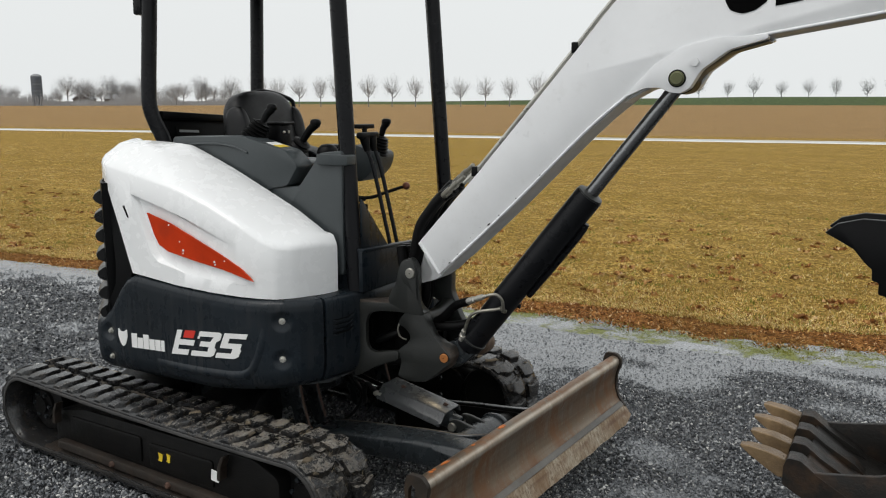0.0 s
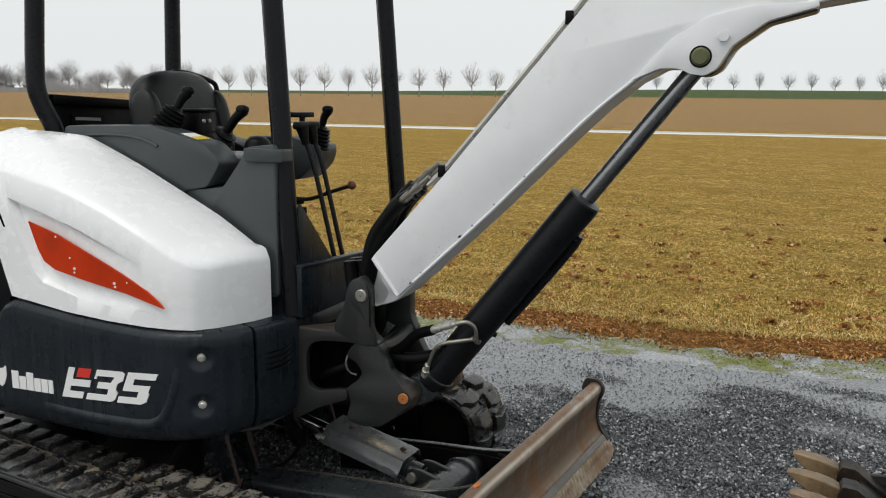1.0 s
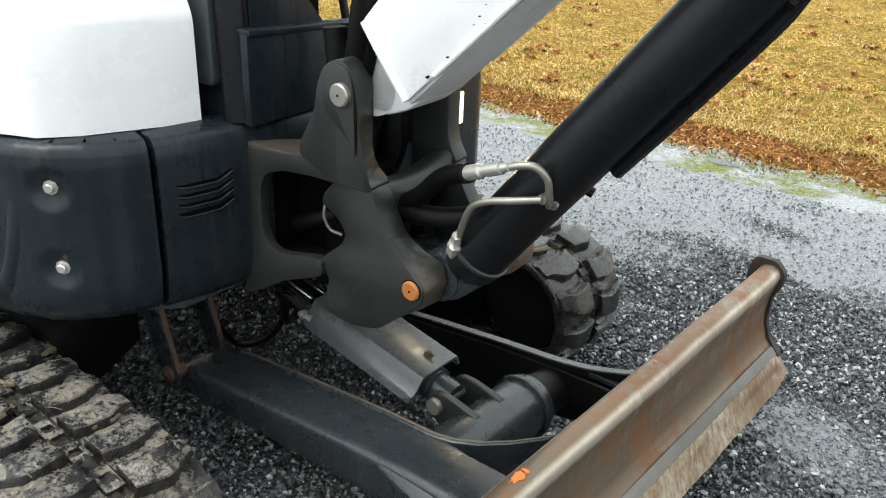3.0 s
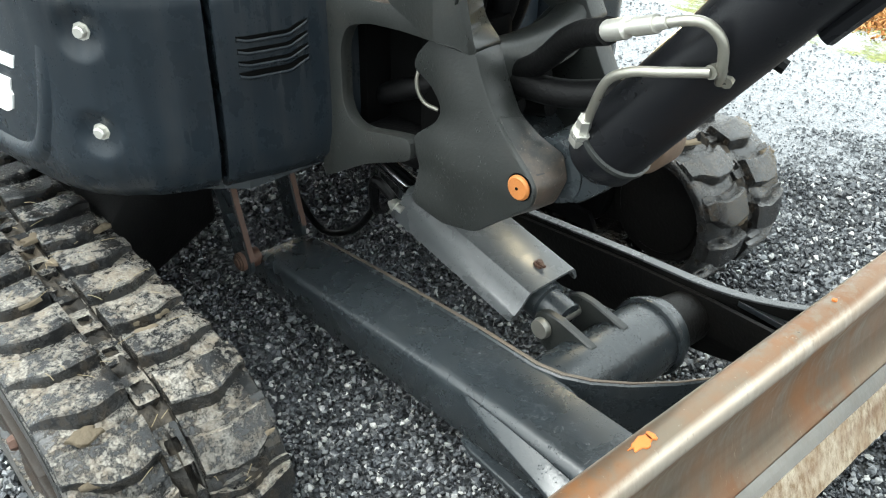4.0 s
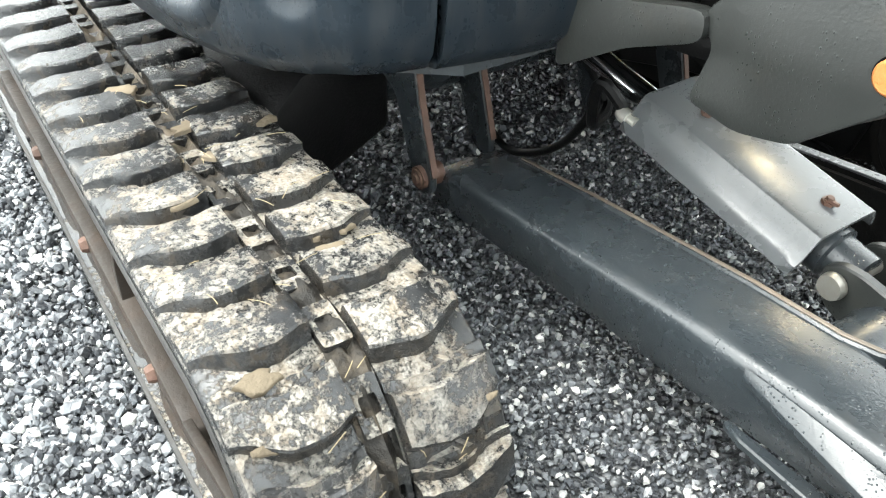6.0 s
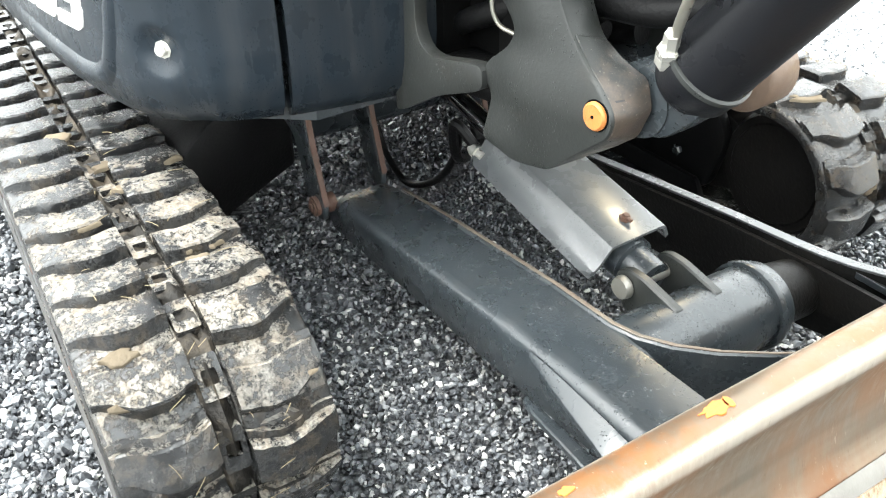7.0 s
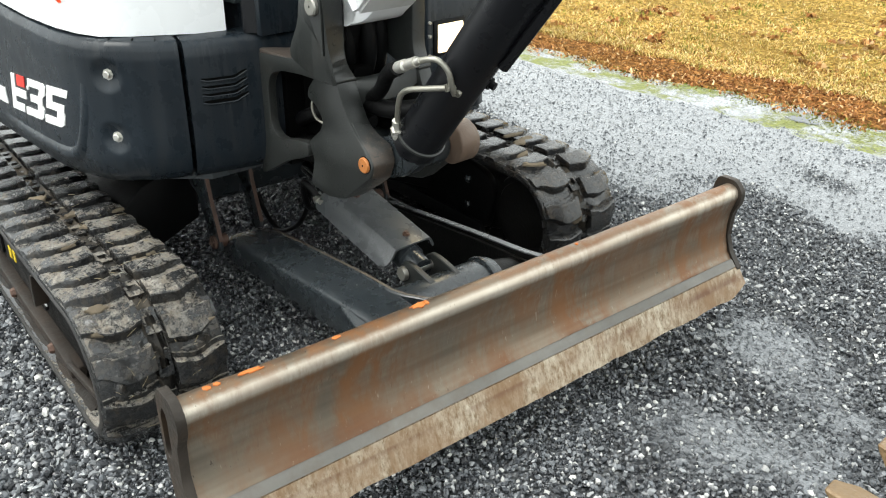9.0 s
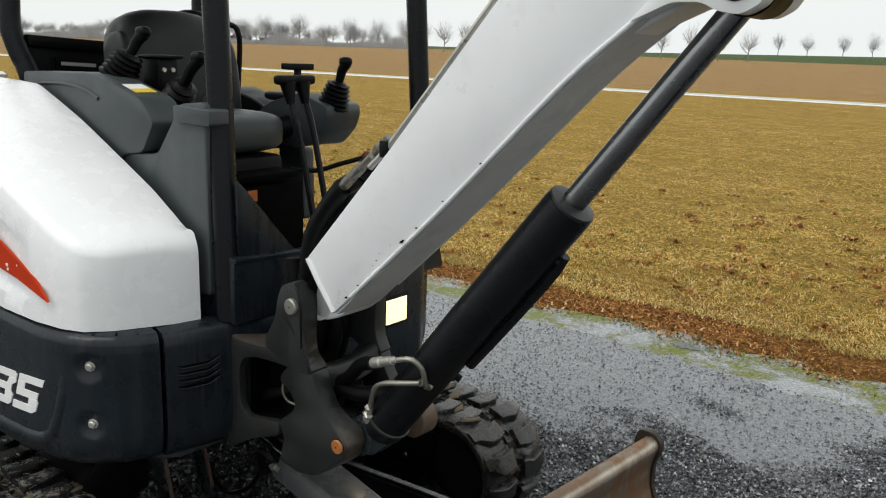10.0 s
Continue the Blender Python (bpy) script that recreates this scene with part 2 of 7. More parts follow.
def muddy_rubber(name, extra=0.0):
    """Wet black rubber; pale mud lies on it in torn, crumbly patches, thickest towards the front of the machine."""
    k = Nodes(name)
    info = k.n.new("ShaderNodeObjectInfo")
    patch = k.noise(11.0, 9, 0.74)
    crumbs = k.noise(85.0, 9, 0.84)
    grit = k.noise(240.0, 4, 0.7)
    clots = k.noise(34.0, 5, 0.7)
    front = k.ramp(k.math("MULTIPLY_ADD", k.axis("X"), 0.55), (0.34, 0.0), (0.84, 0.20))
    near = k.ramp(k.axis("Y"), (0.0, 1.0), (0.05, 0.0))
    facing = k.n.new("ShaderNodeSeparateXYZ")
    k.link(k.pos.outputs["True Normal"], facing.inputs["Vector"])
    lying = k.ramp(facing.outputs["Z"], (0.40, 0.06), (0.88, 1.0))
    where = k.ramp(k.math("ADD", k.math("ADD", patch, k.math("MULTIPLY", clots, 0.20)), k.math("ADD", front, extra)), (0.690, 0.0), (0.90, 0.42))
    mask = k.ramp(k.math("ADD", crumbs, k.math("MULTIPLY", where, 0.5)), (0.560, 0.0), (0.640, 0.90))
    mask = k.math("MULTIPLY", mask, k.ramp(where, (0.02, 0.0), (0.10, 1.0)))
    mask = k.math("MULTIPLY", mask, k.math("MULTIPLY", lying, k.math("ADD", k.math("MULTIPLY", near, 0.88), 0.12)))
    rubber = k.mix(k.ramp(k.noise(26.0, 5, 0.65), (0.35, 0.0), (0.7, 1.0)), (0.0040, 0.0044, 0.0048), (0.019, 0.020, 0.0215))
    rubber = k.mix(k.math("MULTIPLY", info.outputs["Random"], 0.12), rubber, (0.04, 0.04, 0.04))
    rubber = k.mix(k.ramp(clots, (0.50, 0.0), (0.64, 0.65)), rubber, (0.036, 0.028, 0.020))
    mud = k.mix(k.ramp(grit, (0.36, 0.0), (0.60, 1.0)), (0.042, 0.037, 0.031), (0.31, 0.288, 0.250))
    mud = k.mix(k.ramp(clots, (0.44, 0.0), (0.62, 0.60)), mud, (0.165, 0.128, 0.086))
    k.bump(k.math("ADD", k.math("MULTIPLY", crumbs, 0.28), k.math("MULTIPLY", mask, 0.9)), 0.65, 0.0045)
    return k.set(k.mix(mask, rubber, mud), k.mix(mask, k.ramp(patch, (0.35, 0.10), (0.65, 0.30)), 0.75), 0.0, spec=0.60)


LEDGE = painted("rusty_dark_ledge", (0.014, 0.0115, 0.0095), 0.6, spec=0.2, vary=0.5, grain=90, relief=1.0, dirt=(0.050, 0.030, 0.017), dirt_amount=0.55)
LEDGEEDGE = painted("scuffed_belt_edge", (0.030, 0.029, 0.028), 0.45, vary=0.5, grain=90, relief=0.4, dirt=(0.055, 0.042, 0.030), dirt_amount=0.4)
# frame black; also painted on the far arm, web and tube end as shade
FRAME_AND_SHADE = painted("black_oily_frame_and_shade", (0.0060, 0.0058, 0.0056), 0.42, spec=0.14, vary=0.4, grain=120, relief=0.5, dirt=(0.016, 0.013, 0.010), dirt_amount=0.35)
GROOVE = painted("packed_earth", (0.016, 0.0145, 0.0125), 0.6, spec=0.2, vary=0.7, grain=120, relief=1.0, dirt=(0.15, 0.12, 0.085), dirt_amount=0.7)
RAIL = painted("brown_worn_rail", (0.024, 0.0195, 0.016), 0.5, spec=0.25, vary=0.4, grain=90, relief=0.4, dirt=(0.050, 0.026, 0.014), dirt_amount=0.5)
RUBBER = muddy_rubber("muddy_track_rubber")
CAKED = muddy_rubber("caked_mud", 0.06)
MUD = painted("dried_tan_mud", (0.150, 0.123, 0.088), 0.85, spec=0.1, vary=0.45, grain=90, relief=1.0, dirt=(0.06, 0.047, 0.034), dirt_amount=0.6)
STRAW = painted("straw", (0.22, 0.175, 0.10), 0.7, vary=0.3)


def stones_material():
    k = Nodes("crushed_stone")
    r = k.pos.outputs["Random Per Island"]
    tone = k.ramp(r, (0.0, (0.008, 0.009, 0.012)), (0.40, (0.038, 0.043, 0.051)), (0.68, (0.120, 0.130, 0.143)), (0.88, (0.28, 0.29, 0.298)), (1.0, (0.64, 0.635, 0.61)))
    fine = k.noise(160.0, 3, 0.6)
    fines = k.n.new("ShaderNodeAttribute")
    fines.attribute_name = "fines"
    powder = k.math("MULTIPLY", fines.outputs["Fac"], k.ramp(k.noise(60.0, 4, 0.7), (0.36, 0.20), (0.62, 0.75)))
    tone = k.mix(powder, tone, (0.200, 0.210, 0.222))
    col = k.mix(k.ramp(fine, (0.3, 0.0), (0.75, 0.35)), tone, (0.15, 0.15, 0.15))
    k.bump(fine, 0.35, 0.004)
    return k.set(col, k.ramp(k.noise(3.0, 3, 0.5), (0.35, 0.11), (0.65, 0.32)), 0.0)


def drive_material():
    """Wet stone chippings with pale stone dust washed into the hollows."""
    k = Nodes("wet_gravel_bed")
    fines = k.n.new("ShaderNodeAttribute")
    fines.attribute_name = "fines"
    cell = k.cells(70.0, out="Color")
    gap = k.cells(70.0)
    tone = k.ramp(cell, (0.0, (0.018, 0.02, 0.024)), (0.5, (0.055, 0.06, 0.066)), (0.85, (0.16, 0.165, 0.17)), (1.0, (0.50, 0.49, 0.46)))
    tone = k.mix(k.ramp(gap, (0.25, 0.0), (0.75, 1.0)), tone, (0.008, 0.009, 0.010))
    dust = k.mix(k.ramp(k.noise(34.0, 6, 0.75), (0.35, 0.0), (0.68, 1.0)), (0.080, 0.086, 0.094), (0.255, 0.267, 0.280))
    dust = k.mix(k.ramp(k.noise(120.0, 5, 0.8), (0.40, 0.9), (0.51, 0.0)), dust, (0.020, 0.022, 0.026))
    dust = k.mix(k.ramp(k.noise(150.0, 3, 0.7, (1, 1.2, 1)), (0.62, 0.0), (0.70, 0.6)), dust, (0.40, 0.41, 0.42))
    edge = k.math("ADD", fines.outputs["Fac"], k.math("MULTIPLY_ADD", k.noise(26.0, 6, 0.7), 0.9))
    edge = k.math("ADD", edge, k.math("MULTIPLY", k.math("SUBTRACT", k.noise(5.0, 6, 0.72, (0.7, 1.4, 1)), 0.5), 1.5))
    mask = k.ramp(k.math("SUBTRACT", edge, 0.45), (0.50, 0.0), (0.96, 0.95))
    k.bump(k.math("ADD", k.math("MULTIPLY", k.math("SUBTRACT", 1.0, gap), k.math("SUBTRACT", 1.0, mask)), k.math("MULTIPLY", k.noise(130.0, 4, 0.7), 0.10)), 0.8, 0.012)
    return k.set(k.mix(mask, tone, dust), k.mix(mask, 0.42, k.ramp(k.noise(5.0, 4, 0.6), (0.36, 0.06), (0.66, 0.24))), 0.0)


def grass_ground(name, low, high, patchy, scale=3.0):
    k = Nodes(name)
    mid = k.noise(scale, 6, 0.7)
    wide = k.noise(0.25, 3, 0.5, (0.4, 2.2, 1))
    fine = k.noise(38.0, 6, 0.75)
    tufts = k.noise(1.0, 5, 0.65, (0.6, 1.5, 1))
    col = k.mix(k.ramp(mid, (0.35, 0.0), (0.65, 1.0)), low, high)
    col = k.mix(k.ramp(wide, (0.42, 0.0), (0.66, 0.7)), col, patchy)
    # the two dark noises put shade between the tufts into the ground colour
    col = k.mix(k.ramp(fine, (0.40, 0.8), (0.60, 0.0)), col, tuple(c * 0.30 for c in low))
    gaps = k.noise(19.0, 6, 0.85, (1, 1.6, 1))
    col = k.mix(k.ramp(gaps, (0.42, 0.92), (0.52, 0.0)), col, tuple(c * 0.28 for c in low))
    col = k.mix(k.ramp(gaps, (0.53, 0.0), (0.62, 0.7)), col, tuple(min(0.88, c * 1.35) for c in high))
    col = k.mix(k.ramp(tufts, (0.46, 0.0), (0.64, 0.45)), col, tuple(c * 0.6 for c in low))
    k.bump(fine, 0.8, 0.03)
    return k.set(col, 0.9, 0.0, spec=0.05)


def blades_material(name, *stops):
    k = Nodes(name)
    r = k.pos.outputs["Random Per Island"]
    col = k.ramp(r, *stops)
    wide = k.ramp(k.noise(1.0, 5, 0.65, (0.6, 1.5, 1)), (0.44, 0.0), (0.62, 0.42))
    return k.set(k.mix(wide, col, (0.22, 0.150, 0.036)), 0.7, 0.0, spec=0.12)


def moss_material():
    """Green moss in torn patches on wet stone dust."""
    k = Nodes("wet_moss")
    patch = k.ramp(k.noise(3.6, 9, 0.82), (0.470, 0.0), (0.555, 0.95))
    fine = k.noise(60.0, 5, 0.7)
    green = k.mix(k.ramp(fine, (0.35, 0.0), (0.65, 1.0)), (0.055, 0.068, 0.010), (0.22, 0.235, 0.028))
    dust = k.mix(k.ramp(fine, (0.35, 0.0), (0.65, 1.0)), (0.085, 0.092, 0.100), (0.40, 0.415, 0.43))
    k.bump(k.math("ADD", k.math("MULTIPLY", fine, 0.4), patch), 0.4, 0.01)
    return k.set(k.mix(patch, dust, green), k.mix(patch, 0.25, 0.75), 0.0)


STONES, DRIVE = stones_material(), drive_material()
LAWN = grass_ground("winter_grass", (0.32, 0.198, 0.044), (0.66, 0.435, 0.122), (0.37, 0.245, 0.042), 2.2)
STUBBLE = grass_ground("brown_stubble", (0.36, 0.22, 0.095), (0.58, 0.385, 0.175), (0.30, 0.175, 0.078), 0.7)
GREENHILL = grass_ground("green_field", (0.085, 0.13, 0.050), (0.12, 0.165, 0.065), (0.14, 0.15, 0.07), 0.4)
MOSS = moss_material()
LITTER = grass_ground("leaf_litter", (0.21, 0.090, 0.026), (0.42, 0.195, 0.058), (0.30, 0.155, 0.042), 8.0)
ROADTOP = painted("pale_road", (0.43, 0.415, 0.38), 0.6, vary=0.15, grain=20)
BLADES = blades_material("grass_blades", (0.0, (0.13, 0.055, 0.012)), (0.22, (0.41, 0.242, 0.068)), (0.45, (0.71, 0.48, 0.155)), (0.70, (0.83, 0.63, 0.265)), (0.82, (0.90, 0.77, 0.46)), (0.85, (0.30, 0.27, 0.045)), (1.0, (0.24, 0.26, 0.045)))
LEAVES = blades_material("dead_leaves", (0.0, (0.10, 0.042, 0.015)), (0.5, (0.33, 0.135, 0.043)), (0.85, (0.52, 0.275, 0.105)), (1.0, (0.76, 0.58, 0.34)))
MOSSTUFT = blades_material("moss_tufts", (0.0, (0.07, 0.09, 0.015)), (0.6, (0.18, 0.215, 0.030)), (1.0, (0.29, 0.29, 0.06)))
BARK = painted("grey_bark", (0.20, 0.20, 0.205), 0.8, vary=0.25, grain=8)
# twig grey made lighter and bluer: distance haze put into the colour
HAZED_TWIGS = painted("hazed_grey_twigs", (0.34, 0.345, 0.355), 0.8, vary=0.2, grain=8)
BARN = painted("weathered_barn_boards", (0.16, 0.15, 0.15), 0.7, vary=0.2, grain=6)
ROOF = painted("grey_roofing", (0.24, 0.25, 0.26), 0.6, vary=0.15, grain=6)
SILO = painted("dark_silo_staves", (0.085, 0.098, 0.118), 0.6, vary=0.2, grain=6)
lens_nodes = Nodes("lit_work_lamp")
lens_nodes.b.inputs["Emission Color"].default_value = (1.0, 0.76, 0.42, 1)
lens_nodes.b.inputs["Emission Strength"].default_value = 1.1
LAMP = lens_nodes.set((0.9, 0.85, 0.7), 0.2)
BUCKET = painted("rusty_bucket_steel", (0.0105, 0.0095, 0.0085), 0.5, spec=0.3, vary=0.3, grain=80, relief=0.5, dirt=(0.085, 0.042, 0.017), dirt_amount=0.45)
TOOTH = painted("muddy_tooth_steel", (0.215, 0.142, 0.072), 0.42, metal=0.2, vary=0.5, grain=80, relief=0.7, dirt=(0.035, 0.020, 0.012), dirt_amount=0.85)


# ---- mesh helpers ----
def finish(ob, smooth):
    me = ob.data
    me.shade_smooth()
    me.set_sharp_from_angle(angle=radians(smooth))


def part(name, bm, material, parent, label="", m=None, smooth=38, round_by=0.0, seg=2, kind=""):
    """Links a bmesh as one mesh object under a thing or a part."""
    bmesh.ops.remove_doubles(bm, verts=bm.verts, dist=1e-5)
    bmesh.ops.recalc_face_normals(bm, faces=bm.faces)
    if round_by:
        sharp = [e for e in bm.edges if len(e.link_faces) == 2 and e.calc_face_angle(0) > radians(28)]
        bmesh.ops.bevel(bm, geom=sharp, offset=round_by, segments=seg, profile=0.5, affect="EDGES", clamp_overlap=True)
    me = bpy.data.meshes.new(name)
    bm.to_mesh(me)
    bm.free()
    me.materials.append(material)
    ob = new(name, me)
    if parent:
        ob.parent = parent
    if m is not None:
        ob.matrix_local = m
    finish(ob, smooth)
    if label:
        ob["label"] = label
    if kind:
        ob["kind"] = kind
    return ob


def share(name, source, parent, m):
    """Another object on the mesh of source."""
    ob = new(name, source.data)
    ob.parent = parent
    ob.matrix_local = m
    return ob


def box(bm, x0, x1, y0, y1, z0, z1):
    v = [bm.verts.new((x, y, z)) for x in (x0, x1) for y in (y0, y1) for z in (z0, z1)]
    for f in ((0, 1, 3, 2), (4, 6, 7, 5), (0, 4, 5, 1), (2, 3, 7, 6), (0, 2, 6, 4), (1, 5, 7, 3)):
        bm.faces.new([v[i] for i in f])
    return bm


def at_axis(p, a, axis):
    return {"y": (p[0], a, p[1]), "x": (a, p[0], p[1]), "z": (p[0], p[1], a)}[axis]


def prism(bm, pts, a0, a1, axis="y"):
    """A polygon drawn out along an axis; its points are (x, z), (y, z) or (x, y)."""
    lo = [bm.verts.new(at_axis(p, a0, axis)) for p in pts]
    hi = [bm.verts.new(at_axis(p, a1, axis)) for p in pts]
    bm.faces.new(lo)
    bm.faces.new(hi)
    for i in range(len(pts)):
        j = (i + 1) % len(pts)
        bm.faces.new((lo[i], lo[j], hi[j], hi[i]))
    return bm


def softened(pts, r, n=4):
    """The polygon with its corners rounded; r is one radius or one for each corner."""
    out = []
    for i, p in enumerate(pts):
        p, a, b = Vector(p), Vector(pts[i - 1]), Vector(pts[(i + 1) % len(pts)])
        k = r[i] if isinstance(r, (list, tuple)) else r
        k = min(k, (a - p).length * 0.48, (b - p).length * 0.48)
        if k < 1e-4:
            out.append(tuple(p))
            continue
        s, e = p + (a - p).normalized() * k, p + (b - p).normalized() * k
        for q in range(n + 1):
            t = q / n
            out.append(tuple(s * (1 - t) ** 2 + p * 2 * t * (1 - t) + e * t * t))
    return out


def plate(bm, outer, holes, a0, a1, axis="y"):
    """A flat plate with openings through it."""
    loops = [outer, *holes]
    edges = []
    for loop in loops:
        vs = [bm.verts.new(at_axis(p, a0, axis)) for p in loop]
        edges += [bm.edges.new((vs[i], vs[(i + 1) % len(vs)])) for i in range(len(vs))]
    made = bmesh.ops.triangle_fill(bm, use_beauty=True, use_dissolve=False, edges=edges)
    faces = [g for g in made["geom"] if isinstance(g, bmesh.types.BMFace)]
    up = bmesh.ops.extrude_face_region(bm, geom=faces)
    shift = at_axis((0, 0), a1 - a0, axis)
    bmesh.ops.translate(bm, vec=shift, verts=[g for g in up["geom"] if isinstance(g, bmesh.types.BMVert)])
    return bm


def basis(d):
    d = Vector(d).normalized()
    u = d.cross(Vector((0, 0, 1)))
    if u.length < 1e-3:
        u = d.cross(Vector((1, 0, 0)))
    u.normalize()
    return d, u, d.cross(u).normalized()


def lathe(bm, p, q, steps, n=16):
    """Rings (share of the way from p to q, radius) joined to a turned body with closed ends."""
    p, q = Vector(p), Vector(q)
    d, u, w = basis(q - p)
    rings = []
    for t, r in steps:
        c = p + (q - p) * t
        rings.append([bm.verts.new(c + (u * math.cos(2 * math.pi * i / n) + w * math.sin(2 * math.pi * i / n)) * r) for i in range(n)])
    for a, b in zip(rings, rings[1:]):
        for i in range(n):
            bm.faces.new((a[i], a[(i + 1) % n], b[(i + 1) % n], b[i]))
    bm.faces.new(rings[0])
    bm.faces.new(rings[-1])
    return bm


def rod(bm, p, q, r, n=14, r2=None):
    return lathe(bm, p, q, [(0, r), (1, r if r2 is None else r2)], n)


def curve_points(pts, k=6):
    """A smooth line through the points."""
    ps = [Vector(p) for p in pts]
    ps = [ps[0] * 2 - ps[1], *ps, ps[-1] * 2 - ps[-2]]
    out = []
    for i in range(1, len(ps) - 2):
        a, b, c, d = ps[i - 1:i + 3]
        for s in range(k):
            t = s / k
            out.append(0.5 * (2 * b + (c - a) * t + (2 * a - 5 * b + 4 * c - d) * t * t + (3 * b - a - 3 * c + d) * t ** 3))
    out.append(ps[-2])
    return out


def tube(bm, pts, r, n=10, k=6, radii=None):
    path = curve_points(pts, k) if k > 1 else [Vector(p) for p in pts]
    rings, u = [], None
    for i, c in enumerate(path):
        d = (path[min(i + 1, len(path) - 1)] - path[max(i - 1, 0)]).normalized()
        if u is None:
            u = basis(d)[1]
        u = (u - d * u.dot(d)).normalized()
        w = d.cross(u)
        rr = r if radii is None else radii[0] + (radii[1] - radii[0]) * i / (len(path) - 1)
        rings.append([bm.verts.new(c + (u * math.cos(2 * math.pi * j / n) + w * math.sin(2 * math.pi * j / n)) * rr) for j in range(n)])
    for a, b in zip(rings, rings[1:]):
        for j in range(n):
            bm.faces.new((a[j], a[(j + 1) % n], b[(j + 1) % n], b[j]))
    bm.faces.new(rings[0])
    bm.faces.new(rings[-1])
    return bm


def sheet(bm, rows, closed=False):
    """Quads between rows of points."""
    vs = [[bm.verts.new(p) for p in row] for row in rows]
    for a, b in zip(vs, vs[1:]):
        for i in range(len(a) - (0 if closed else 1)):
            j = (i + 1) % len(a)
            bm.faces.new((a[i], a[j], b[j], b[i]))
    return vs


def cushion(bm, c, size, power=0.45, n=28, m=14, turn=None):
    """A padded, rounded block."""
    def sgn(v, e):
        return math.copysign(abs(v) ** e, v)
    rows = []
    for i in range(m + 1):
        a = -math.pi / 2 + math.pi * i / m
        row = []
        for j in range(n):
            b = 2 * math.pi * j / n
            p = Vector((size[0] * sgn(math.cos(a), power) * sgn(math.cos(b), power), size[1] * sgn(math.cos(a), power) * sgn(math.sin(b), power), size[2] * sgn(math.sin(a), power)))
            row.append(Vector(c) + (turn @ p if turn else p))
        rows.append(row)
    sheet(bm, rows, True)
    return bm


def lerp_table(x, table):
    if x <= table[0][0]:
        return table[0][1]
    for (a, p), (b, q) in zip(table, table[1:]):
        if x <= b:
            return p + (q - p) * (x - a) / (b - a)
    return table[-1][1]


def B():
    return bmesh.new()


# ---- ground ----
BORDER = [(-80, -14.0), (-30, -3.0), (-6.0, 1.85), (-5.0, 2.2), (-1.6, 2.85), (0.0, 3.08), (1.3, 3.12), (2.4, 3.5), (6, 4.5), (40, 12)]


def border(x):
    return lerp_table(x, BORDER) + 0.14 * noise.noise(Vector((x * 0.9, 3.1, 0))) + 0.10 * noise.noise(Vector((x * 3.1, 7.7, 0))) + 0.04 * noise.noise(Vector((x * 9.3, 1.7, 0)))


def fines_at(x, y):
    """How much stone dust lies there, 0 to 1."""
    v = 0.5 + 0.55 * noise.noise(Vector((x * 0.8 + 3.0, y * 1.2, 4.0))) + 0.50 * noise.noise(Vector((x * 1.9, y * 2.6, 9.0))) + 0.25 * noise.noise(Vector((x * 4.3, y * 7.0, 2.0))) + 0.42 * noise.noise(Vector((x * 1.2 + 0.8 * y, y * 5.5, 12.0)))
    v += 0.36 * max(0.0, min(1.0, (y - 1.2) / 1.0)) + 0.45 * math.exp(-((x + 0.1) ** 2 / 1.8 + (y - 2.1) ** 2 / 0.55))
    v += 0.42 * math.exp(-((x - 2.0) ** 2 + (y - 0.70) ** 2) / 0.25) + 0.12 * math.exp(-((x - 1.55) ** 2 + (y - 0.2) ** 2) / 0.05)
    v += 0.30 * max(0.0, 1.0 - abs(y - lerp_table(x, BORDER)) / 0.7)
    v -= 0.25 * max(0.0, min(1.0, (-0.6 - y) / 0.3))
    v -= 0.34 * max(0.0, min(1.0, (x - 0.2) / 0.7)) * max(0.0, min(1.0, (2.65 - y) / 0.5))
    v += 0.30 * max(0.0, min(1.0, (y - 1.75 + 0.6 * noise.noise(Vector((x * 1.7, y * 2.0, 6.0)))) / 0.9)) * max(0.0, min(1.0, (1.9 - x) / 0.5)) + 0.55 * math.exp(-((x - 0.86) ** 2 / 0.05 + (y - 1.20) ** 2 / 0.035))
    v -= 0.30 * math.exp(-((y - 1.80 + 0.4 * noise.noise(Vector((x * 2.1, 3.0, 1.0)))) / 0.26) ** 2) * max(0.0, min(1.0, (x - 0.05) / 0.3))
    v += 0.26 * math.exp(-((x - 1.64) ** 2 + (y - 0.84) ** 2) / 0.05)
    if abs(x) < 1.5 and abs(y) < 1.0:
        v -= 0.35
    v -= 0.09 * max(0.0, min(1.0, (1.5 - y) / 0.4))
    return max(0.0, min(1.0, (v - 0.545) / 0.42))


def ground_z(x, y):
    return -0.033 * max(0.0, min(y, 3.4) - 0.2) + 0.006 * noise.noise(Vector((x * 1.3, y * 1.3, 1.0)))


